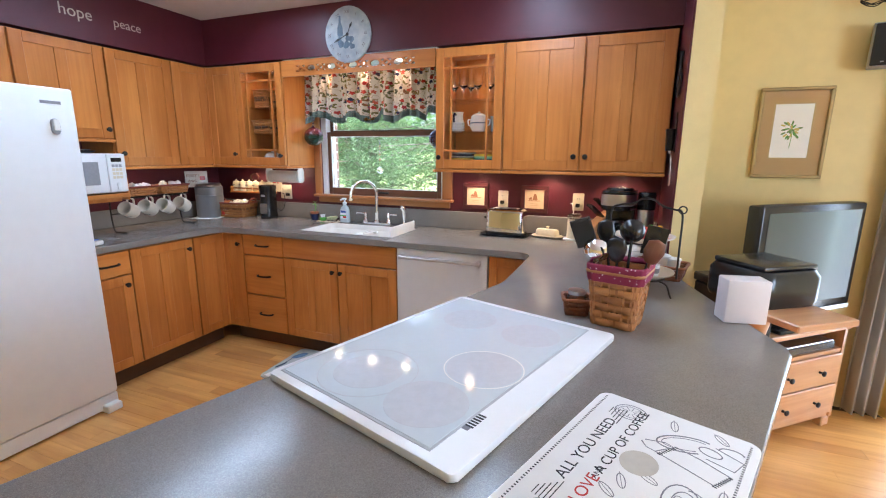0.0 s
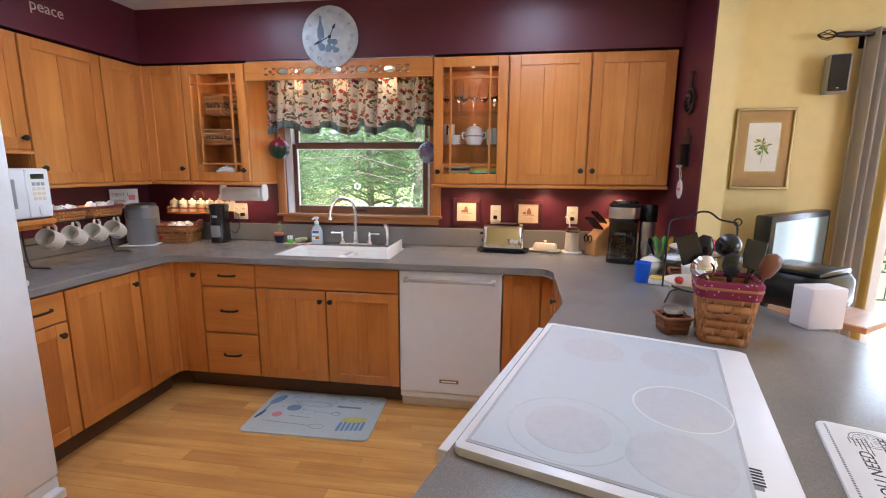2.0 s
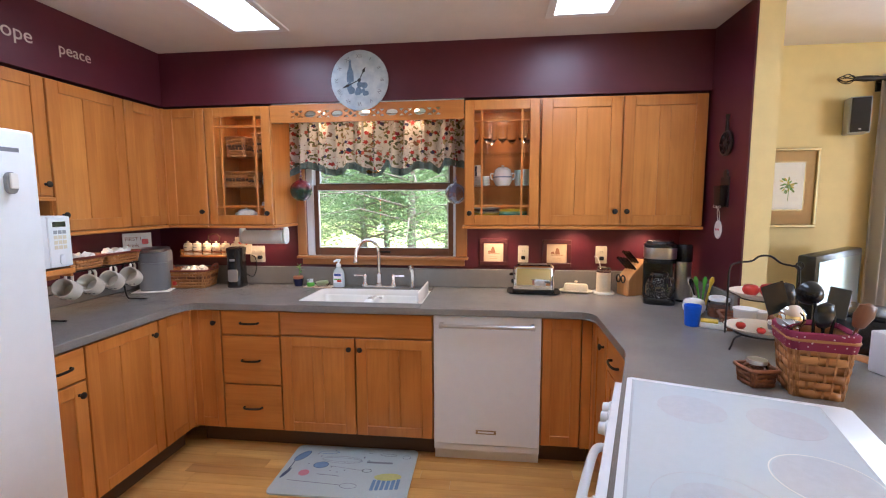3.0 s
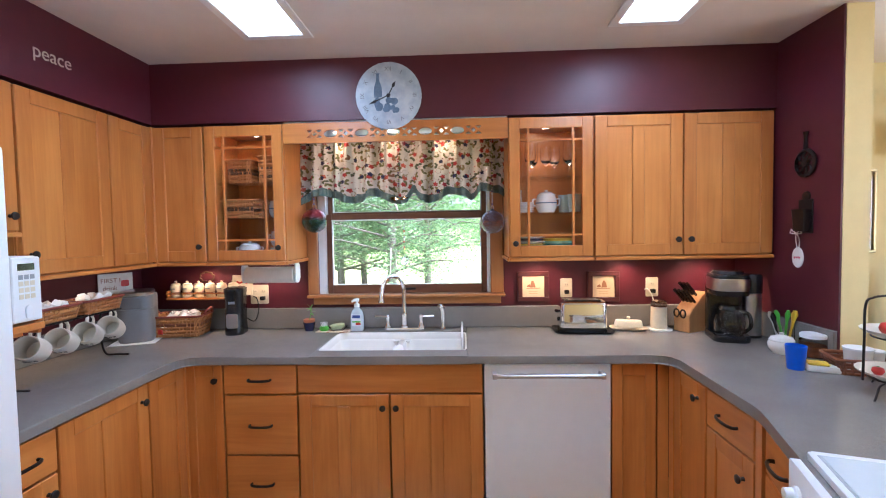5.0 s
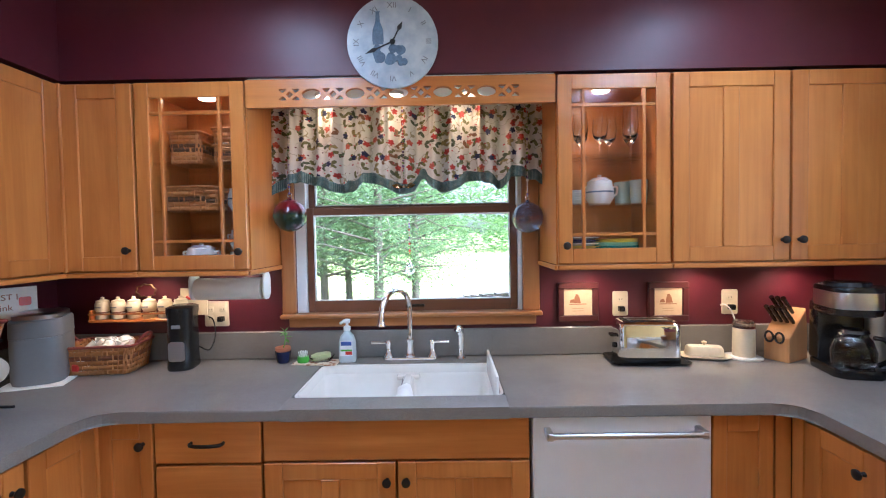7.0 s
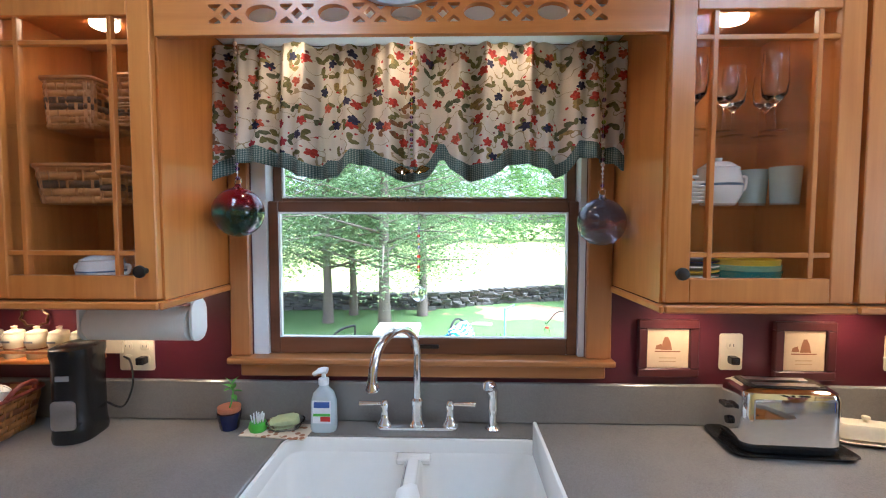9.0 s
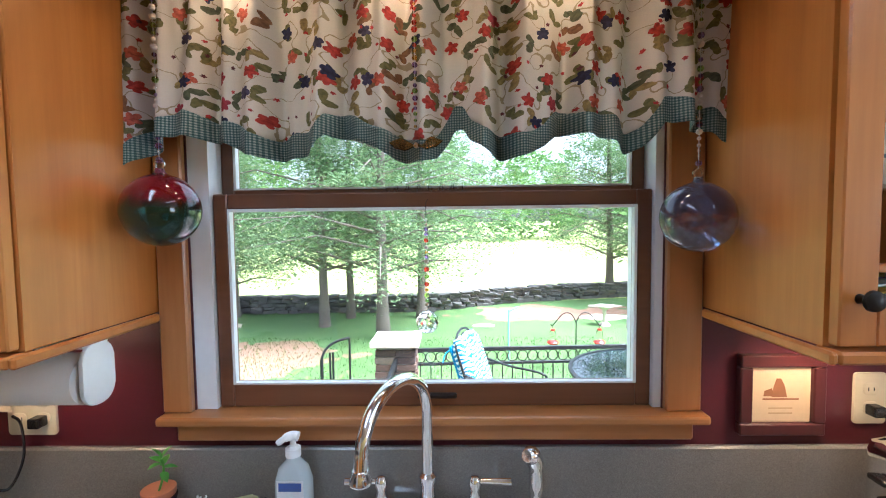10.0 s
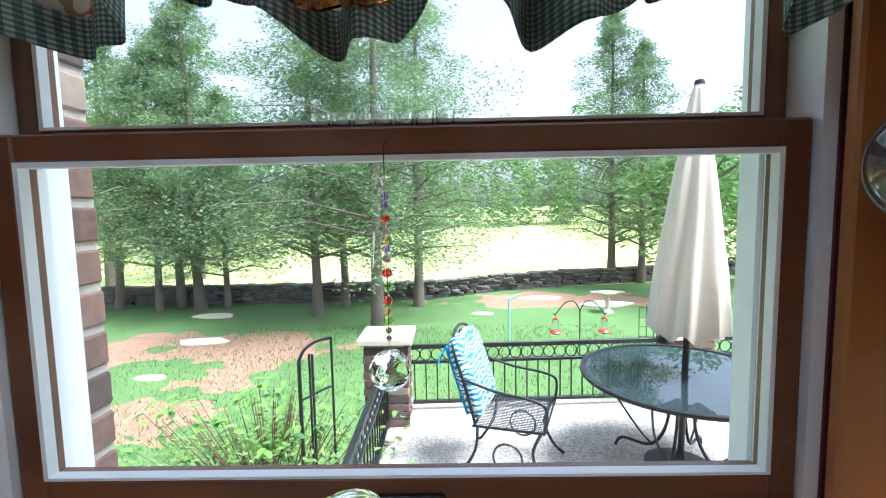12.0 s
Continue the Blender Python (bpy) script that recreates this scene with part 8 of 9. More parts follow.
def ground_mat():
    m, nt, b = nodes_of("lawn_and_meadow")
    v = coords(nt, shift=False)
    fine = noise_tex(nt, v, 38, 5, 0.7)
    mid = noise_tex(nt, v, 1.6, 4)
    grass = mixed(nt, ramp(nt, fine, [(0.3, (0.04, 0.095, 0.022)), (0.7, (0.12, 0.21, 0.06))]), ramp(nt, mid, [(0.35, (0.06, 0.125, 0.03)), (0.7, (0.13, 0.20, 0.06))]), 0.45)
    field = ramp(nt, noise_tex(nt, v, 0.35, 4), [(0.3, (0.30, 0.36, 0.10)), (0.7, (0.42, 0.44, 0.16))])
    dirt = ramp(nt, noise_tex(nt, v, 9, 5), [(0.3, (0.20, 0.105, 0.062)), (0.7, (0.33, 0.20, 0.13))])
    sep = nt.nodes.new("ShaderNodeSeparateXYZ")
    nt.links.new(v, sep.inputs[0])

    def math_(op, a, bb=0.0):
        k = nt.nodes.new("ShaderNodeMath")
        k.operation = op
        for s, val in zip(k.inputs, (a, bb)):
            if hasattr(val, "is_linked"):
                nt.links.new(val, s)
            else:
                s.default_value = val
        return k.outputs[0]
    far = math_('GREATER_THAN', math_('SUBTRACT', sep.outputs[1], math_('MULTIPLY', sep.outputs[0], 0.16)), 15.0)
    c = grass
    for cx, cy, rx, ry, thr in ((-5.2, 8.9, 3.2, 1.4, 0.75), (-4.3, 5.4, 1.2, 0.8, 0.7), (3.8, 13.4, 4.5, 1.5, 0.5), (-4.0, 7.4, 1.1, 1.0, 0.6)):
        dx = math_('DIVIDE', math_('SUBTRACT', sep.outputs[0], cx), rx)
        dy = math_('DIVIDE', math_('SUBTRACT', sep.outputs[1], cy), ry)
        d = math_('ADD', math_('MULTIPLY', dx, dx), math_('MULTIPLY', dy, dy))
        wob = math_('ADD', d, math_('MULTIPLY', math_('SUBTRACT', noise_tex(nt, v, 1.1, 2, 0.5), 0.5), 3.2))
        c = mixed(nt, c, dirt, math_('LESS_THAN', wob, thr))
    c = mixed(nt, c, field, far)
    nt.links.new(c, b.inputs["Base Color"])
    b.inputs["Roughness"].default_value = 0.95
    bumped(nt, b, fine, 0.5, 0.03)
    return m


bm = bmesh.new()
bmesh.ops.create_grid(bm, x_segments=60, y_segments=60, size=400)
for v in bm.verts:
    d = max(0.0, v.co.y - 22)
    v.co.z = GZ + 0.010 * d
tagged(link("ground", bm, ground_mat(), smooth="all"), "green lawn with bare patches and a pale meadow beyond", "lawn", kind="structure")
tagged(link("subfloor", boxes((LEFT - 0.2, RIGHT + 0.2, REAR - 0.2, 0.14, -0.1, -0.022)), M_TOE), "dark boards under the floor", "floor", kind="structure")
tagged(link("foundation", boxes((LEFT - 0.2, RIGHT + 0.2, REAR - 0.2, 0.14, GZ - 0.05, -0.101)), M_TOE), "dark house foundation", "foundation", kind="structure")
M_PATIO = speckled("terrace_aggregate", (0.40, 0.36, 0.31), [(0.18, 0.15, 0.12), (0.36, 0.32, 0.27), (0.50, 0.46, 0.40), (0.62, 0.58, 0.52)], 0.85, 75, 0.7, 0.25)
tagged(link("terrace", boxes((-0.62, 9.0, 0.31, 3.80, GZ - 0.02, PZ), bevel=0.01), M_PATIO), "pale exposed-aggregate terrace slab", "terrace", kind="structure")

# grass blades close to the terrace
gv, gf = [], []
rnd = random.Random(31)
for k in range(14000):
    x, y = rnd.uniform(-6.5, 4.0), 3.85 + 6.5 * rnd.random() ** 1.4
    if -0.65 < x and y < 3.85:
        continue
    h, a = rnd.uniform(0.03, 0.075), rnd.uniform(0, 6.28)
    dx, dy = 0.008 * math.cos(a), 0.008 * math.sin(a)
    i = len(gv)
    gv += [(x - dx, y - dy, GZ), (x + dx, y + dy, GZ), (x + rnd.uniform(-0.03, 0.03), y + rnd.uniform(-0.03, 0.03), GZ + h)]
    gf.append((i, i + 1, i + 2))
me = bpy.data.meshes.new("grass")
me.from_pydata(gv, [], gf)


def leaf_mat(name, dark, light, trans=0.3):
    m, nt, b = nodes_of(name)
    gi = nt.nodes.new("ShaderNodeNewGeometry")
    c = ramp(nt, gi.outputs["Random Per Island"], [(0.0, dark), (0.6, tuple((a + q) / 2 for a, q in zip(dark, light))), (1.0, light)])
    nt.links.new(c, b.inputs["Base Color"])
    b.inputs["Roughness"].default_value = 0.7
    b.inputs["Specular IOR Level"].default_value = 0.25
    tl = nt.nodes.new("ShaderNodeBsdfTranslucent")
    nt.links.new(c, tl.inputs[0])
    ms = nt.nodes.new("ShaderNodeMixShader")
    ms.inputs[0].default_value = trans
    nt.links.new(b.outputs[0], ms.inputs[1])
    nt.links.new(tl.outputs[0], ms.inputs[2])
    nt.links.new(ms.outputs[0], nt.nodes["Material Output"].inputs[0])
    return m


M_BLADE = leaf_mat("grass_blades", (0.06, 0.15, 0.03), (0.20, 0.32, 0.09))
me.materials.append(M_BLADE)
tagged(new("grass", me), "short green lawn grass", "grass", kind="stuff")
M_CEDAR = leaf_mat("cedar_foliage", (0.10, 0.165, 0.075), (0.27, 0.37, 0.18), 0.45)
M_BROAD = leaf_mat("broadleaf_foliage", (0.08, 0.16, 0.045), (0.23, 0.37, 0.12), 0.45)
M_BARK = plain("cedar_bark", (0.15, 0.12, 0.10), 0.9, vary=0.35, grain=30, bump=0.6)


def foliage(rows, material, name, parent, kind=""):
    """Clumps of small sprays: rows of (centre, radius, how many, size)."""
    vs, fs = [], []
    rnd = random.Random(len(rows) + 5)
    for c, r, n, size in rows:
        for _ in range(n):
            d = Vector((rnd.gauss(0, 1), rnd.gauss(0, 1), rnd.gauss(0, 0.7)))
            d = d.normalized() * r * rnd.random() ** 0.45
            p = Vector(c) + d
            a, t = rnd.uniform(0, 6.28), rnd.uniform(-0.9, 0.5)
            u = Vector((math.cos(a), math.sin(a), t)).normalized()
            w = u.cross(Vector((rnd.uniform(-1, 1), rnd.uniform(-1, 1), rnd.uniform(-1, 1)))).normalized()
            s = size * rnd.uniform(0.6, 1.4)
            i = len(vs)
            vs += [p - u * s * 0.5, p + w * s * 0.16, p + u * s * 0.6, p - w * s * 0.16]
            fs.append((i, i + 1, i + 2, i + 3))
    mesh = bpy.data.meshes.new(name)
    mesh.from_pydata([tuple(v) for v in vs], [], fs)
    mesh.materials.append(material)
    o = new(name, mesh)
    o.parent = parent
    return o


def cedar(m, h, spread, label, seed, first=0.17, trunk_r=0.15, sprays=190):
    rnd = random.Random(seed)
    t = thing("cedar_tree", m, label, "tree", "garden trees")
    lean = rnd.uniform(-0.15, 0.15)
    pts = [(lean * k / 10 * (k / 10), 0.06 * math.sin(k + seed), h * 0.97 * k / 10) for k in range(11)]
    rs = [trunk_r * 0.78 * (1.3 if k == 0 else 1.0) * (1 - 0.93 * k / 10) + 0.012 for k in range(11)]
    part("trunk", tube(pts, rs, 10), M_BARK, t, "", True)
    rows = []
    n = 54
    for k in range(n):
        f = first + (1 - first) * (k + rnd.random()) / n
        z = h * f
        reach = spread * (1 - ((f - first) / (1 - first)) ** 1.7) * rnd.uniform(0.6, 1.1) + 0.12
        a = k * 2.399 + rnd.uniform(-0.5, 0.5)
        end = (reach * math.cos(a), reach * math.sin(a), z + rnd.uniform(-0.25, 0.35) * reach * 0.5)
        mid = (reach * 0.5 * math.cos(a), reach * 0.5 * math.sin(a), z + 0.10 * reach)
        if k < 22:
            part("limb", tube([(0, 0, z - 0.1), mid, end], [0.045 * (1 - f) + 0.012, 0.025 * (1 - f) + 0.008, 0.006], 6), M_BARK, t)
        for q in range(1, 5):
            w = q / 4
            c = (end[0] * w + rnd.uniform(-0.15, 0.15), end[1] * w + rnd.uniform(-0.15, 0.15), z + (end[2] - z) * w + 0.10 * reach * (1 - w) - 0.10 * w)
            rows.append((c, 0.24 + 0.14 * reach, sprays, 0.085))
    foliage(rows, M_CEDAR, "crown", t)
    return t


TREES = [(-3.65, 11.65, 0.15), (-1.75, 10.25, 0.19), (-0.93, 12.8, 0.14), (-3.19, 12.9, 0.13), (-7.55, 12.7, 0.14), (-8.3, 13.1, 0.11), (-8.7, 12.7, 0.12), (-10.2, 13.1, 0.12), (-6.87, 13.1, 0.09), (6.1, 16.4, 0.17), (7.15, 16.2, 0.19)]
A = cedar(pose(TREES[0][0], TREES[0][1], GZ), 9.4, 3.5, "tall grey-barked cedar with ragged green crown", 1, 0.17, 0.16)
B = cedar(pose(TREES[1][0], TREES[1][1], GZ), 10.2, 3.7, "tall grey-barked cedar with ragged green crown", 2, 0.16, 0.19)
C = cedar(pose(TREES[9][0], TREES[9][1], GZ), 9.9, 3.2, "conical green cedar standing by the stone wall", 3, 0.15, 0.18)
for k, (x, y, r) in enumerate(TREES):
    if k not in (0, 1, 9):
        copy_thing((A, B, C)[k % 3] if k < 9 else C, pose(x, y, GZ, 0, 0, 70 * k + 20) @ Matrix.Scale((1.0, 1.0, 0.96, 0.94, 0.92, 0.86, 0.82, 0.80, 0.66, 1.0, 0.88)[k], 4))

# far woods beyond the meadow: one mass of small leaves with trunks behind
rnd = random.Random(77)
woods = tagged(new("far_woods"), "distant green woods beyond the meadow", "woods", kind="stuff")
rows = []
for k in range(110):
    x = -95 + 190 * k / 109 + rnd.uniform(-2, 2)
    yy = 62 + 0.10 * x + rnd.uniform(-5, 9)
    h = rnd.uniform(10, 17)
    for q in range(9):
        rows.append(((x + rnd.gauss(0, 1.8), yy + rnd.gauss(0, 1.5), GZ + 0.4 + 0.010 * (yy - 22) + h * (q + 0.4) / 9), 2.5 - 1.2 * q / 9, 60, 0.85))
tagged(foliage(rows, M_BROAD, "woods_foliage", woods), kind="stuff")
# broad-leaved trees seen through the patio door
for k, (x, y, h) in enumerate(((7.5, 13, 5.2), (13.0, 15.5, 10), (13.5, 14, 9.5), (15.5, 22, 11), (16.5, 17, 11), (-13.5, 17, 10), (-17, 15, 10), (-11.0, 19, 10))):
    t = thing("broadleaf_tree", pose(x, y, GZ), "leafy green broad-leaved tree in the garden", "tree", "garden trees")
    part("trunk", tube([(0, 0, 0), (0.05, 0.02, h * 0.35), (0.1, -0.05, h * 0.7), (0.1, 0, h * 0.9)], [0.20, 0.15, 0.09, 0.02], 9), M_BARK, t, "", True)
    rr = random.Random(50 + k)
    rows = []
    for q in range(46):
        a, f = q * 2.399, rr.random()
        r = 2.4 * math.sin(math.pi * (0.12 + 0.85 * f)) * rr.uniform(0.4, 1.0)
        rows.append(((r * math.cos(a), r * math.sin(a), h * (0.18 + 0.82 * f)), 0.75, 55, 0.26))
    for q in range(7):
        a = q * 0.9
        part("limb", tube([(0.05, 0, h * (0.3 + 0.06 * q)), (1.1 * math.cos(a), 1.1 * math.sin(a), h * (0.42 + 0.06 * q)), (1.9 * math.cos(a), 1.9 * math.sin(a), h * (0.5 + 0.06 * q))], [0.07, 0.04, 0.01], 6), M_BARK, t)
    foliage(rows, M_BROAD, "crown", t)

# ---- terrace railing, pillars ----
M_RAIL = plain("black_painted_iron", (0.018, 0.02, 0.022), 0.4, 0.3)
M_BRICK = plain("red_brown_brick", (0.17, 0.105, 0.08), 0.85, vary=0.4, grain=40, bump=0.5)
M_BRICK_D = plain("dark_brick", (0.10, 0.07, 0.06), 0.85, vary=0.4, grain=40, bump=0.5)
M_BRICK_L = plain("buff_brick", (0.30, 0.235, 0.18), 0.85, vary=0.3, grain=40, bump=0.5)
M_MORTAR = plain("mortar_grey", (0.42, 0.38, 0.33), 0.95, vary=0.2, grain=80, bump=0.4)
M_STONECAP = plain("limestone_cap", (0.62, 0.54, 0.42), 0.85, vary=0.12, grain=30, bump=0.3)
brick_meshes = []
for mt in (M_BRICK, M_BRICK_D, M_BRICK_L, M_BRICK):
    bm = boxes((-0.0975, 0.0975, -0.046, 0.046, 0, 0.062), bevel=0.004)
    me = bpy.data.meshes.new("brick")
    bm.to_mesh(me)
    bm.free()
    me.materials.append(mt)
    brick_meshes.append(me)


def brick(parent, m, k):
    o = new("brick", brick_meshes[k % 4])
    o.parent = parent
    o.matrix_basis = m


def pillar(x, y, top):
    p = thing("brick_pillar", pose(x, y, PZ), "brick terrace pillar with a pale stone cap", "pillar", "terrace pillars")
    h = top - PZ - 0.06
    part("core", boxes((-0.155, 0.155, -0.155, 0.155, 0, h)), M_MORTAR, p, "grey mortar")
    rnd = random.Random(int(x * 100))
    for r in range(int(h / 0.072)):
        z = r * 0.072 + 0.004
        off = 0.05 if r % 2 else -0.05
        for s in (-1, 1):
            for q in (-1, 1):
                brick(p, pose(q * 0.1025 * (1 if q * off > 0 else 0.55), s * 0.125, z), rnd.randrange(4)) if q * off > 0 else brick(p, pose(q * 0.095, s * 0.125, z), rnd.randrange(4))
            brick(p, pose(s * 0.125, 0, z, 0, 0, 90) , rnd.randrange(4))
    part("cap", boxes((-0.235, 0.235, -0.235, 0.235, h, h + 0.055), bevel=0.008, seg=2), M_STONECAP, p, "pale limestone cap")
    return p


pillar(-0.535, 3.42, 0.43)
pillar(2.28, 3.72, 0.35)


def railing(x0, y0, x1, y1, label, gap=0.105):
    d = Vector((x1 - x0, y1 - y0))
    ln, a = d.length, math.degrees(math.atan2(d.y, d.x))
    r = thing("terrace_railing", pose(x0, y0, PZ, 0, 0, a), label, "railing", "terrace railings")
    for z, hh in ((0.615, 0.02), (0.465, 0.014), (0.075, 0.014)):
        part("rail", boxes((0, ln, -0.018, 0.018, z - hh, z + hh), bevel=0.002), M_RAIL, r)
    n = int(ln / gap)
    for k in range(n):
        x = (k + 0.5) * ln / n
        part("baluster", boxes((x - 0.006, x + 0.006, -0.006, 0.006, 0.089, 0.451)), M_RAIL, r)
        part("ring", tube([(x + 0.052 * math.cos(q), 0, 0.537 + 0.056 * math.sin(q)) for q in [2 * math.pi * i / 16 for i in range(16)]], 0.006, 5, closed=True), M_RAIL, r, "", True)
    for x in (0.012, ln - 0.012):
        part("post", boxes((x - 0.012, x + 0.012, -0.012, 0.012, 0.0, 0.594)), M_RAIL, r)
    return r


railing(-0.37, 3.60, 2.09, 3.72, "black iron terrace railing with a band of rings")
railing(2.41, 3.74, 8.6, 3.74, "black iron terrace railing with a band of rings")
railing(-0.50, 1.0, -0.53, 3.25, "black iron terrace side railing with a band of rings")

# curved stair rail beside the terrace
sr = thing("stair_rail", pose(-0.91, 2.45, GZ), "black iron stair rail with a curved top", "stair rail")
for dx, dy, z1 in ((-0.10, 0.0, 1.87), (-0.06, 0.10, 1.89), (0.10, 0.10, 2.01), (-0.02, 0.04, 1.91)):
    part("post", tube([(dx, dy, 0.0), (dx, dy, z1)], 0.009 if dx != -0.10 else 0.014, 8), M_RAIL, sr, "", True)
part("top_rail", tube(smooth_line([(-0.10, 0, 1.87), (-0.07, 0.02, 1.94), (0.0, 0.06, 1.99), (0.10, 0.10, 2.01)], 5), 0.011, 8), M_RAIL, sr, "", True)
part("mid_rail", tube([(-0.10, 0, 1.59), (0.0, 0.05, 1.63), (0.10, 0.10, 1.66)], 0.008, 8), M_RAIL, sr, "", True)

# garden chair with cushion
M_MESHMET = plain("metal_mesh", (0.05, 0.055, 0.06), 0.5, 0.4)
gc_ = thing("garden_chair", pose(0.47, 2.66, PZ, 0, 0, 70), "black iron garden chair with mesh seat", "garden chair")
for s in (-1, 1):
    x = s * 0.27
    part("arm", tube(smooth_line([(x, 0.28, 0.72), (x, 0.05, 0.66), (x, -0.20, 0.63), (x, -0.29, 0.58), (x, -0.28, 0.42)], 5), 0.011, 8), M_RAIL, gc_, "", True)
    part("front_leg", tube(smooth_line([(x, -0.26, 0.42), (x * 0.96, -0.20, 0.25), (x * 0.98, -0.27, 0.08), (x, -0.35, 0.012)], 5), 0.011, 8), M_RAIL, gc_, "", True)
    part("rear_leg", tube(smooth_line([(x, 0.18, 0.40), (x * 0.98, 0.20, 0.22), (x, 0.30, 0.04), (x, 0.34, 0.012)], 5), 0.011, 8), M_RAIL, gc_, "", True)
    part("scroll", tube([(x, -0.03 + 0.10 * math.cos(q), 0.20 + 0.10 * math.sin(q)) for q in [2 * math.pi * i / 20 for i in range(20)]], 0.008, 6, closed=True), M_RAIL, gc_, "", True)
    part("back_post", tube(smooth_line([(x * 0.95, 0.20, 0.40), (x * 0.93, 0.27, 0.65), (x * 0.85, 0.36, 0.90), (x * 0.5, 0.39, 1.0), (0, 0.40, 1.03)], 5), 0.011, 8), M_RAIL, gc_, "", True)
for k in range(22):
    q = -0.26 + 0.52 * k / 21
    part("seat_wire", tube([(q, -0.27, 0.415), (q, 0.20, 0.395)], 0.003, 5), M_MESHMET, gc_)
    if k < 20:
        t = -0.26 + 0.46 * k / 19
        part("seat_wire", tube([(-0.26, t, 0.414 - 0.04 * (t + 0.27)), (0.26, t, 0.414 - 0.04 * (t + 0.27))], 0.003, 5), M_MESHMET, gc_)
part("seat_frame", tube([(-0.27, -0.28, 0.415), (0.27, -0.28, 0.415), (0.27, 0.21, 0.395), (-0.27, 0.21, 0.395)], 0.011, 8, closed=True), M_RAIL, gc_, "", True)
part("crest_scroll", tube([(0.055 * math.cos(q), 0.385, 0.94 + 0.055 * math.sin(q)) for q in [2 * math.pi * i / 16 for i in range(16)]], 0.007, 6, closed=True), M_RAIL, gc_, "", True)
M_CUSH, ntq, bq = nodes_of("blue_swirl_cotton")
vq = coords(ntq, (1, 1, 1), shift=False)
wv = ntq.nodes.new("ShaderNodeTexWave")
wv.wave_type = 'RINGS'
wv.inputs["Scale"].default_value, wv.inputs["Distortion"].default_value, wv.inputs["Detail"].default_value, wv.inputs["Detail Scale"].default_value = 9, 9, 2, 1.2
ntq.links.new(vq, wv.inputs["Vector"])
ntq.links.new(ramp(ntq, wv.outputs["Fac"], [(0.30, (0.01, 0.17, 0.34)), (0.45, (0.03, 0.30, 0.45)), (0.62, (0.62, 0.68, 0.66)), (0.9, (0.70, 0.74, 0.70))]), bq.inputs["Base Color"])
bq.inputs["Roughness"].default_value = 0.9
cu_ = thing("chair_cushion", pose(0.47, 2.66, PZ, 0, 0, 70) @ pose(0, 0.20, 0.43, -18), "blue and white swirl-patterned chair cushion", "cushion")
bm = loft([(rrect(0.44, 0.06, 0.028), 0.0), (rrect(0.48, 0.12, 0.05), 0.06), (rrect(0.48, 0.13, 0.055), 0.30), (rrect(0.47, 0.12, 0.05), 0.50), (rrect(0.40, 0.05, 0.022), 0.58)])
part("pad", bm, M_CUSH, cu_, "", True)
part("backing", boxes((-0.22, 0.22, 0.048, 0.075, 0.03, 0.54), bevel=0.012, seg=2), plain("plain_blue_cotton", (0.01, 0.20, 0.42), 0.9), cu_, "plain blue backing")
for s in (-1, 1):
    part("tie", tube(smooth_line([(s * 0.2, 0.05, 0.52), (s * 0.25, 0.10, 0.50), (s * 0.29, 0.13, 0.44)], 4), 0.005, 6), bpy.data.materials["plain_blue_cotton"], cu_, "", True)

# glass table with closed umbrella
gt = thing("garden_table", pose(1.67, 2.58, PZ), "round glass-topped black iron garden table", "garden table")
part("glass_top", lathe([(0.03, 0.70), (0.665, 0.70), (0.665, 0.708), (0.03, 0.708)], 64, closed=True), plain("dark_glass_top", (0.02, 0.03, 0.035), 0.02, vary=0.02, bump=0, spec=0.9), gt, "dark reflective glass", True)
part("rim", lathe([(0.665, 0.690), (0.695, 0.690), (0.698, 0.700), (0.695, 0.714), (0.665, 0.716)], 64, closed=True), M_RAIL, gt, "", True)
for k in range(4):
    a = radians(45 + 90 * k)
    c, s = math.cos(a), math.sin(a)
    part("leg", tube(smooth_line([(0.10 * c, 0.10 * s, 0.688), (0.09 * c, 0.09 * s, 0.35), (0.20 * c, 0.20 * s, 0.12), (0.42 * c, 0.42 * s, 0.09), (0.48 * c, 0.48 * s, 0.012)], 6), 0.012, 8), M_RAIL, gt, "", True)
    part("stay", tube(smooth_line([(0.55 * c, 0.55 * s, 0.688), (0.50 * c, 0.50 * s, 0.45), (0.30 * c, 0.30 * s, 0.20), (0.20 * c, 0.20 * s, 0.12)], 5), 0.008, 6), M_RAIL, gt, "", True)
um = thing("patio_umbrella", pose(1.67, 2.58, PZ, 0, 1.2, 0), "closed cream patio umbrella on a dark pole", "patio umbrella")
part("pole", tube([(0, 0, 0.06), (0, 0, 2.72)], 0.022, 12), M_RAIL, um, "", True)
part("foot", lathe([(0, 0), (0.24, 0), (0.24, 0.03), (0.05, 0.06), (0.03, 0.14), (0, 0.14)], 32), M_RAIL, um, "", True)
rings = []
nfold = 8
for z, r, dp in ((1.00, 0.255, 0.30), (1.04, 0.27, 0.30), (1.45, 0.23, 0.30), (1.9, 0.165, 0.28), (2.18, 0.125, 0.22), (2.20, 0.115, 0.2), (2.45, 0.095, 0.2), (2.66, 0.045, 0.1), (2.70, 0.03, 0.0)):
    rings.append(([((r * (1 - dp * (0.5 + 0.5 * math.cos(nfold * q + 1.5 * math.sin(z * 2))))) * math.cos(q), (r * (1 - dp * (0.5 + 0.5 * math.cos(nfold * q + 1.5 * math.sin(z * 2))))) * math.sin(q)) for q in [2 * math.pi * i / 96 for i in range(96)]], z))
bm = loft(rings, cap0=False)
for v in bm.verts:
    if v.co.z < 1.02:
        v.co.z += 0.035 * math.sin(8 * math.atan2(v.co.y, v.co.x))
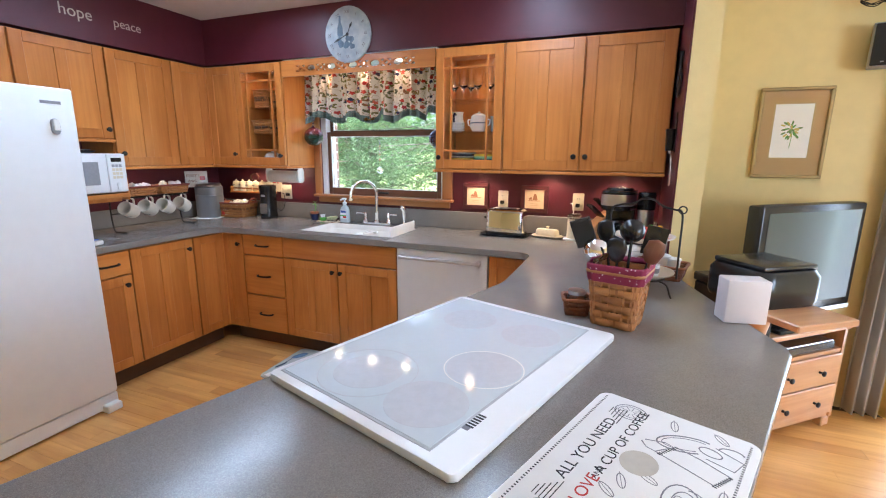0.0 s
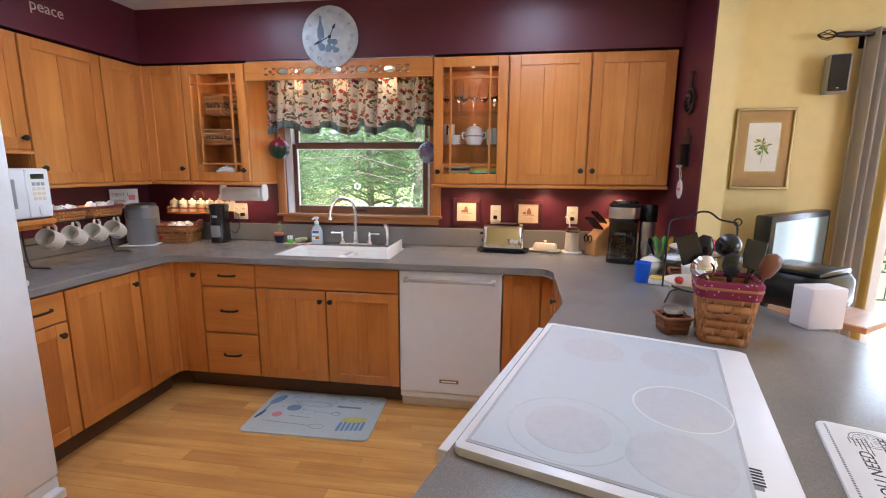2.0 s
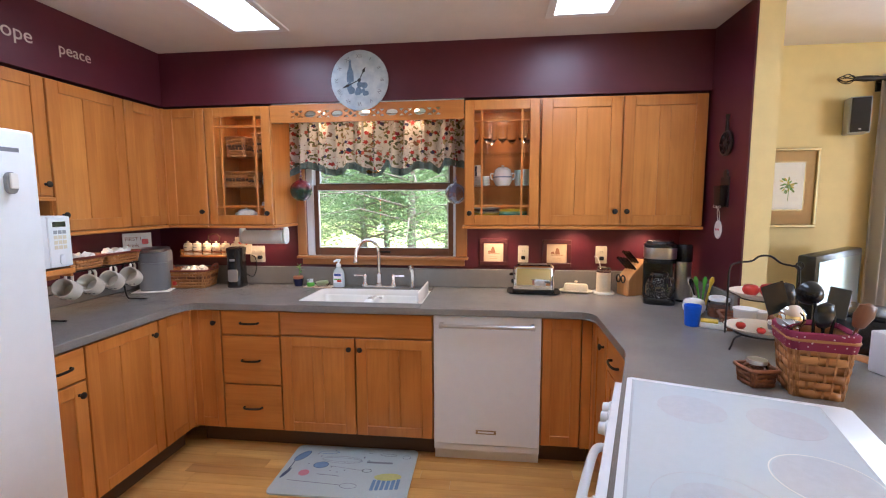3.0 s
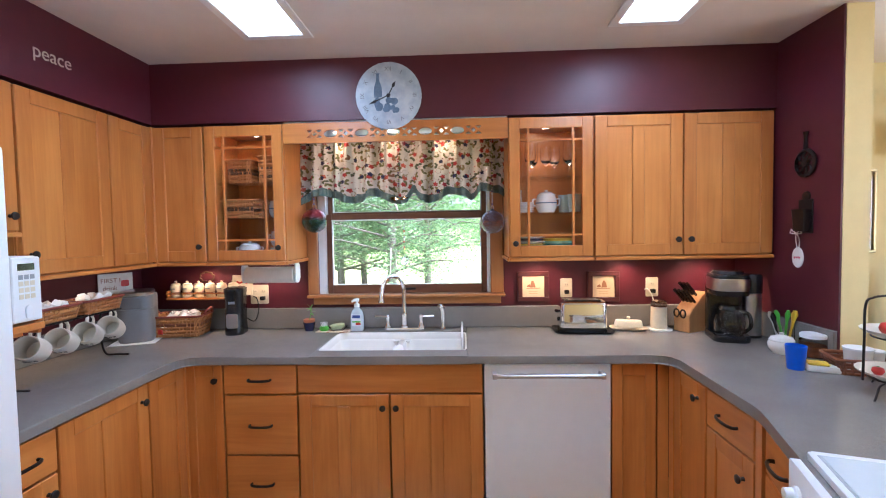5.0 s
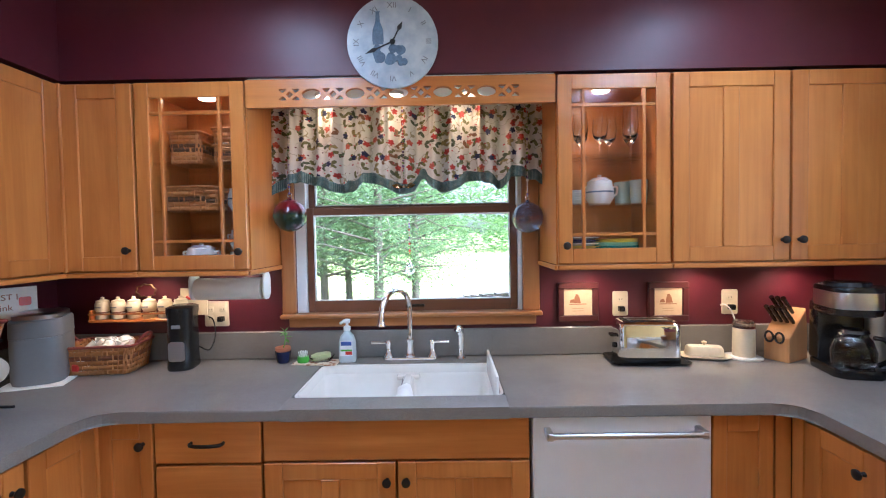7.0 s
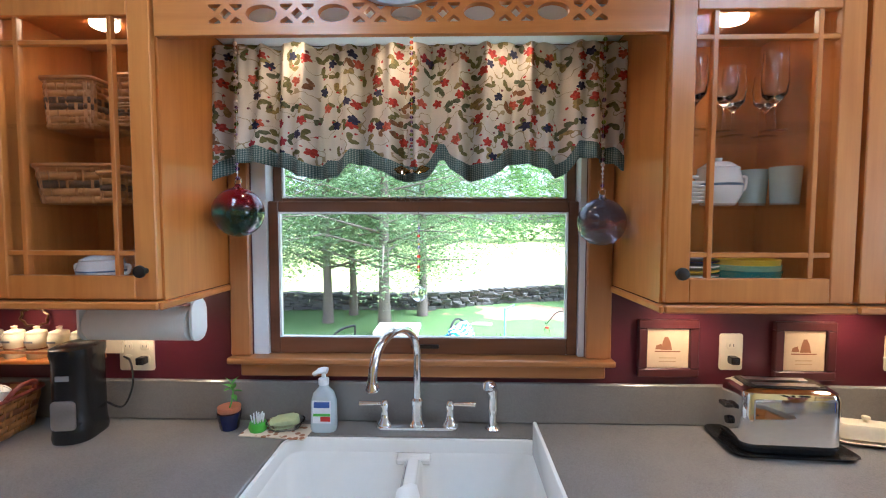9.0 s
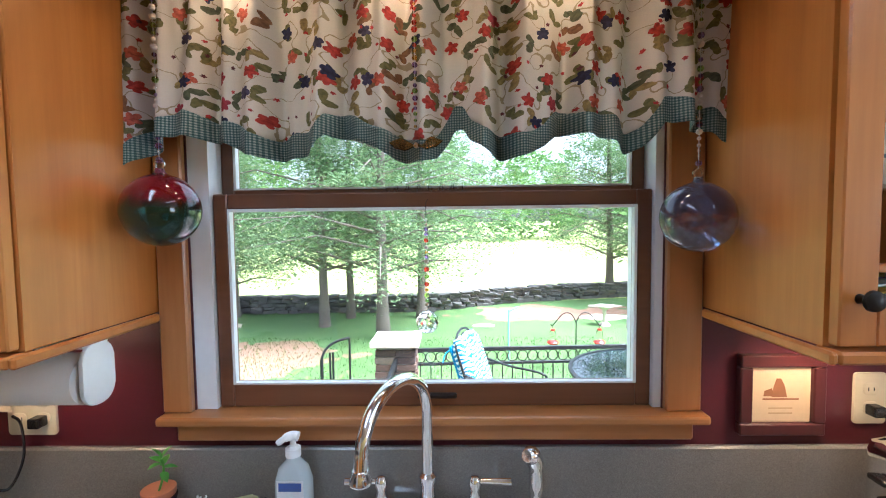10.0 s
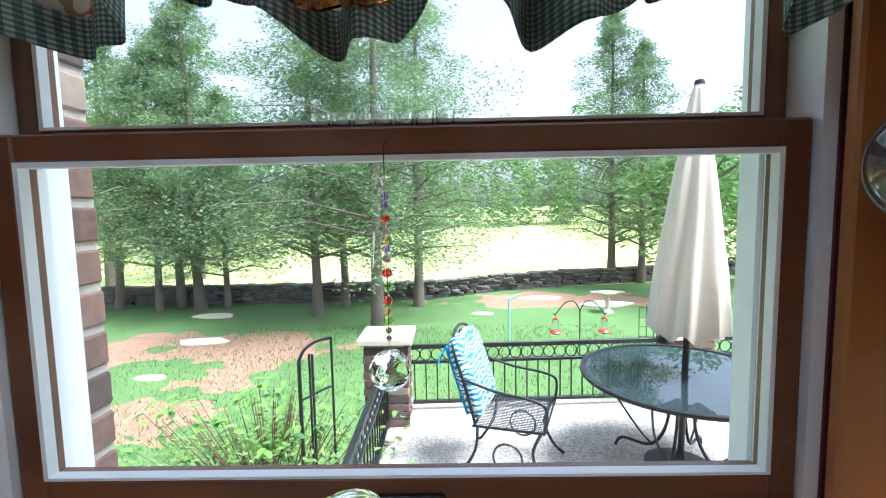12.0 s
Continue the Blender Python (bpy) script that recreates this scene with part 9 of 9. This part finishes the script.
part("canopy", bm, cloth_mat("umbrella_canvas", (0.74, 0.66, 0.54), 0.12), um, "cream folded canopy", "all")
part("crown_cap", lathe([(0.0, 2.70), (0.035, 2.70), (0.03, 2.725), (0, 2.74)], 20), M_RAIL, um, "", True)

# bird things on the lawn
M_FEEDER = glass("feeder_glass", (0.95, 0.90, 0.88))
hk = thing("shepherd_hook", pose(2.47, 7.85, GZ), "black double shepherd hook with feeders", "shepherd hook")
part("stake", tube([(0, 0, 0), (0, 0, 0.95)], 0.012, 8), M_RAIL, hk, "", True)
for s in (-1, 1):
    part("crook", tube(smooth_line([(0, 0, 0.93), (s * 0.10, 0, 1.10), (s * 0.26, 0, 1.10), (s * 0.42, 0, 0.92), (s * 0.47, 0, 0.86), (s * 0.50, 0, 0.90)], 6), 0.010, 8), M_RAIL, hk, "", True)
    fd = thing("hummingbird_feeder", pose(2.47 + s * 0.46, 7.85, GZ + 0.50), "red and clear hummingbird feeder on the hook", "bird feeder", "bird feeders")
    part("dish", lathe([(0, 0), (0.09, 0.0), (0.12, 0.03), (0.09, 0.06), (0.05, 0.075), (0, 0.075)], 20), M_RED, fd, "red dish", True)
    part("bottle", lathe([(0.0, 0.076), (0.055, 0.076), (0.06, 0.10), (0.06, 0.24), (0.04, 0.27), (0, 0.27)], 20), M_FEEDER, fd, "clear bottle", True)
    part("cap", lathe([(0, 0.2705), (0.045, 0.2705), (0.04, 0.30), (0, 0.31)], 16), M_RED, fd, "red cap", True)
    part("hanger", tube([(0, 0, 0.31), (0, 0, 0.37)], 0.004, 5), M_RAIL, fd)
pl = thing("garden_hose_pole", pose(1.17, 8.1, GZ), "pale green upright garden pole with a short arm", "pole")
part("pole", tube(smooth_line([(0, 0, 0), (0, 0, 1.05), (0.02, 0, 1.12), (0.20, 0, 1.20)], 5), 0.022, 8), plain("pole_green", (0.30, 0.58, 0.48), 0.5), pl, "", True)
bb = thing("bird_bath", pose(4.3, 11.6, GZ), "grey stone bird bath on a pedestal", "bird bath")
part("pedestal", lathe([(0, 0), (0.16, 0), (0.14, 0.04), (0.06, 0.10), (0.05, 0.40), (0.09, 0.46), (0, 0.46)], 20), M_STONECAP, bb, "", True)
part("basin", lathe([(0, 0.4605), (0.10, 0.4605), (0.24, 0.53), (0.25, 0.56), (0.22, 0.55), (0, 0.50)], 24), M_STONECAP, bb, "", True)
tl_ = thing("garden_trellis", pose(3.9, 8.6, GZ), "low green wire garden trellis panel", "trellis")
for k in range(5):
    part("wire", tube([(0.15 * k, 0, 0), (0.15 * k, 0, 0.80 + 0.1 * math.sin(k * 0.8))], 0.008, 6), M_RAIL, tl_)
for k in range(4):
    part("wire", tube([(0, 0, 0.2 + 0.2 * k), (0.60, 0, 0.2 + 0.2 * k)], 0.007, 6), M_RAIL, tl_)
pt_ = thing("planter", pose(4.2, 1.6, PZ), "pale grey moulded planter with yellow flowers on an iron stand", "planter")
part("pot", lathe([(0, 0.42), (0.13, 0.42), (0.15, 0.45), (0.19, 0.72), (0.22, 0.75), (0.22, 0.80), (0.19, 0.80), (0.18, 0.76), (0, 0.74)], 32), plain("planter_grey", (0.55, 0.56, 0.60), 0.7), pt_, "", True)
part("stand_ring", tube([(0.15 * math.cos(q), 0.15 * math.sin(q), 0.41) for q in [2 * math.pi * i / 24 for i in range(24)]], 0.009, 6, closed=True), M_RAIL, pt_, "black iron ring", True)
for k in range(4):
    c, q = math.cos(radians(45 + 90 * k)), math.sin(radians(45 + 90 * k))
    part("stand_leg", tube([(0.15 * c, 0.15 * q, 0.41), (0.13 * c, 0.13 * q, 0.2), (0.18 * c, 0.18 * q, 0.006)], 0.007, 6), M_RAIL, pt_, "", True)
foliage([((0, 0, 0.86), 0.20, 220, 0.08)], M_BROAD, "leaves", pt_)
foliage([((0, 0, 0.92), 0.18, 50, 0.05)], leaf_mat("yellow_petals", (0.6, 0.42, 0.03), (0.75, 0.6, 0.1)), "flowers", pt_)

# shrub beside the terrace: twigs and large leaves
sh_ = thing("garden_shrub", pose(-1.28, 2.55, GZ), "tangled shrub with bright young leaves", "shrub")
rnd = random.Random(13)
M_TWIG = plain("twig_brown", (0.15, 0.085, 0.06), 0.85, vary=0.3)
M_LEAF1, M_LEAF2 = leaf_mat("shrub_leaf", (0.15, 0.30, 0.06), (0.38, 0.52, 0.16), 0.45), leaf_mat("shrub_leaf_dark", (0.05, 0.12, 0.035), (0.12, 0.22, 0.06), 0.3)
tips = []
for k in range(150):
    a, r = rnd.uniform(0, 6.28), rnd.uniform(0.05, 0.92)
    z = (1.66 - 0.55 * (r / 0.92) ** 2) * rnd.uniform(0.62, 1.06)
    e = (1.5 * r * math.cos(a), r * 0.75 * math.sin(a), z)
    part("twig", tube([(rnd.uniform(-0.4, 0.4), rnd.uniform(-0.2, 0.2), 0), (e[0] * 0.6, e[1] * 0.6, z * 0.75), e], [0.010, 0.006, 0.002], 5), M_TWIG, sh_)
    tips.append(e)
leaves = []
for mt in (M_LEAF1, M_LEAF2):
    bm = leaf_mesh(0.075, 0.024, 0.25)
    me = bpy.data.meshes.new("leaf")
    bm.to_mesh(me)
    bm.free()
    me.materials.append(mt)
    leaves.append(me)
for k in range(280):
    e = tips[k % len(tips)]
    o = new("leaf", leaves[0] if rnd.random() < 0.8 else leaves[1])
    o.parent = sh_
    o.matrix_basis = Matrix.Translation((e[0] + rnd.gauss(0, 0.04), e[1] + rnd.gauss(0, 0.04), e[2] + rnd.gauss(0.01, 0.03))) @ Matrix.Rotation(rnd.uniform(0, 6.28), 4, 'Z') @ Matrix.Rotation(rnd.uniform(-0.8, 0.4), 4, 'Y') @ Matrix.Diagonal((1.2, 1.2, 1.2, 1))
tagged(foliage([((x * 0.85, y * 0.85, z * 0.8), 0.17, 24, 0.05) for x, y, z in tips], M_LEAF1, "small_leaves", sh_), kind="stuff")

# brick surround outside the kitchen window
bw = tagged(new("outer_brick_wall"), "mixed brown brick facing outside the window", "brick wall", kind="structure")
rnd = random.Random(19)
for side in (-1, 1):
    x0 = -0.612 if side < 0 else 0.585
    part("mortar_bed", boxes((x0 - 0.21, x0 - 0.006, 0.20, 0.295, 0.6, 2.5) if side < 0 else (x0 + 0.006, x0 + 0.21, 0.20, 0.295, 0.6, 2.5)), M_MORTAR, bw, "grey mortar")
    for r in range(26):
        z = 0.545 + r * 0.0775
        if r % 2:
            brick(bw, pose(x0 + side * 0.0975, 0.249, z, 0, 0, rnd.uniform(-1, 1)), rnd.randrange(4))
        else:
            brick(bw, pose(x0 + side * 0.046, 0.249, z) @ Matrix.Diagonal((0.472, 1, 1, 1)), rnd.randrange(4))
            brick(bw, pose(x0 + side * 0.150, 0.249, z) @ Matrix.Diagonal((0.472, 1, 1, 1)), rnd.randrange(4))
part("white_brickmould", boxes((-0.66, -0.549, 0.142, 0.168, 1.02, 2.12), bevel=0.004), M_VINYL, bw, "white outer window trim")
part("white_brickmould", boxes((0.495, 0.66, 0.142, 0.168, 1.02, 2.12), bevel=0.004), M_VINYL, bw, "white outer window trim")

# dry stone wall: stones as pieces
sw = tagged(new("dry_stone_wall"), "low grey dry-stone wall across the lawn", "stone wall", kind="structure")
M_STONE = plain("fieldstone_grey", (0.115, 0.108, 0.10), 0.9, vary=0.45, grain=14, bump=0.5)
stones = []
rnd = random.Random(23)
for k in range(5):
    bm = boxes((-0.5, 0.5, -0.5, 0.5, -0.5, 0.5), bevel=0.12)
    for v in bm.verts:
        v.co += Vector((rnd.uniform(-0.09, 0.09), rnd.uniform(-0.09, 0.09), rnd.uniform(-0.09, 0.09)))
    me = bpy.data.meshes.new("stone")
    bm.to_mesh(me)
    bm.free()
    me.materials.append(M_STONE)
    stones.append(me)
LINE = [(-22, 13.6), (-10.85, 13.65), (-6.8, 13.75), (-3.6, 13.85), (-0.7, 13.95), (1.05, 14.9), (3.15, 15.7), (7.6, 16.7), (22, 21)]
lx, ly = [p[0] for p in LINE], [p[1] for p in LINE]
rest = bmesh.new()
count = 0
for row in range(5):
    x = -20.0 + rnd.random() * 0.4
    while x < 16:
        w, hgt = rnd.uniform(0.20, 0.48), rnd.uniform(0.09, 0.14)
        yy = float(np.interp(x, lx, ly))
        m = Matrix.Translation((x, yy + rnd.uniform(-0.10, 0.10), GZ + 0.05 + row * 0.115 + rnd.uniform(-0.01, 0.02))) @ Matrix.Rotation(rnd.uniform(-0.2, 0.2) + 0.2, 4, 'Z') @ Matrix.Rotation(rnd.uniform(-0.12, 0.12), 4, 'Y') @ Matrix.Diagonal((w, rnd.uniform(0.35, 0.5), hgt, 1))
        if -7.5 < x < 7.0 and count < 300 and row > 0:
            o = new("stone", stones[rnd.randrange(5)])
            o.parent = sw
            o.matrix_basis = m
            count += 1
        else:
            box(rest, -0.5, 0.5, -0.5, 0.5, -0.5, 0.5, m=m)
        x += w * rnd.uniform(0.85, 1.0)
tagged(part("joined_stones", rest, M_STONE, sw), kind="stuff")
# flat stones in the lawn
for x, y, s in ((-6.6, 11.8, 1.3), (-5.6, 9.3, 1.2), (-5.3, 7.1, 0.6), (0.9, 11.6, 0.7), (2.9, 13.6, 1.4), (4.6, 12.6, 1.6), (5.2, 14.4, 1.2)):
    o = thing("flat_rock", pose(x, y, GZ), "flat pale rock lying in the lawn", "rock", "rocks in the lawn")
    rr = random.Random(int(x * 10))
    bm = prism([(s * rr.uniform(0.35, 0.55) * math.cos(q), s * 0.5 * rr.uniform(0.35, 0.55) * math.sin(q)) for q in [2 * math.pi * i / 11 for i in range(11)]], -0.02, 0.035, 0.012)
    part("rock", bm, M_STONECAP, o, "", True)
# ---- floor of oak strips, running along x ----
floor = tagged(new("floor"), "honey oak strip floor with satin varnish", "floor", kind="structure")
random.seed(11)
plank_meshes = []
for ln in (0.6, 0.9, 1.2, 1.5):
    bm = boxes((0, ln - 0.001, 0, 0.0815, -0.02, 0.0), bevel=0.0008)
    me = bpy.data.meshes.new("plank")
    bm.to_mesh(me)
    bm.free()
    me.materials.append(M_FLOOR)
    plank_meshes.append((ln, me))
rest = bmesh.new()
count = 0
y = -6.48
while y < 0:
    x = LEFT - random.random() * 0.8
    while x < RIGHT:
        ln, me = random.choice(plank_meshes)
        near = -2.9 < y < -0.5 and -1.4 < x + ln and x < 1.5
        if near and count < 300 and x > LEFT - 0.02:
            p = new("plank", me)
            p.parent = floor
            p.matrix_basis = pose(x, y, 0)
            count += 1
        else:
            a, b = max(x, LEFT), min(x + ln - 0.001, RIGHT)
            if b > a:
                box(rest, a, b, y, y + 0.0815, -0.02, 0.0)
        x += ln
    y += 0.0825
    if y > -0.0825:
        break
tagged(part("strip_boards", rest, M_FLOOR, floor), kind="stuff")
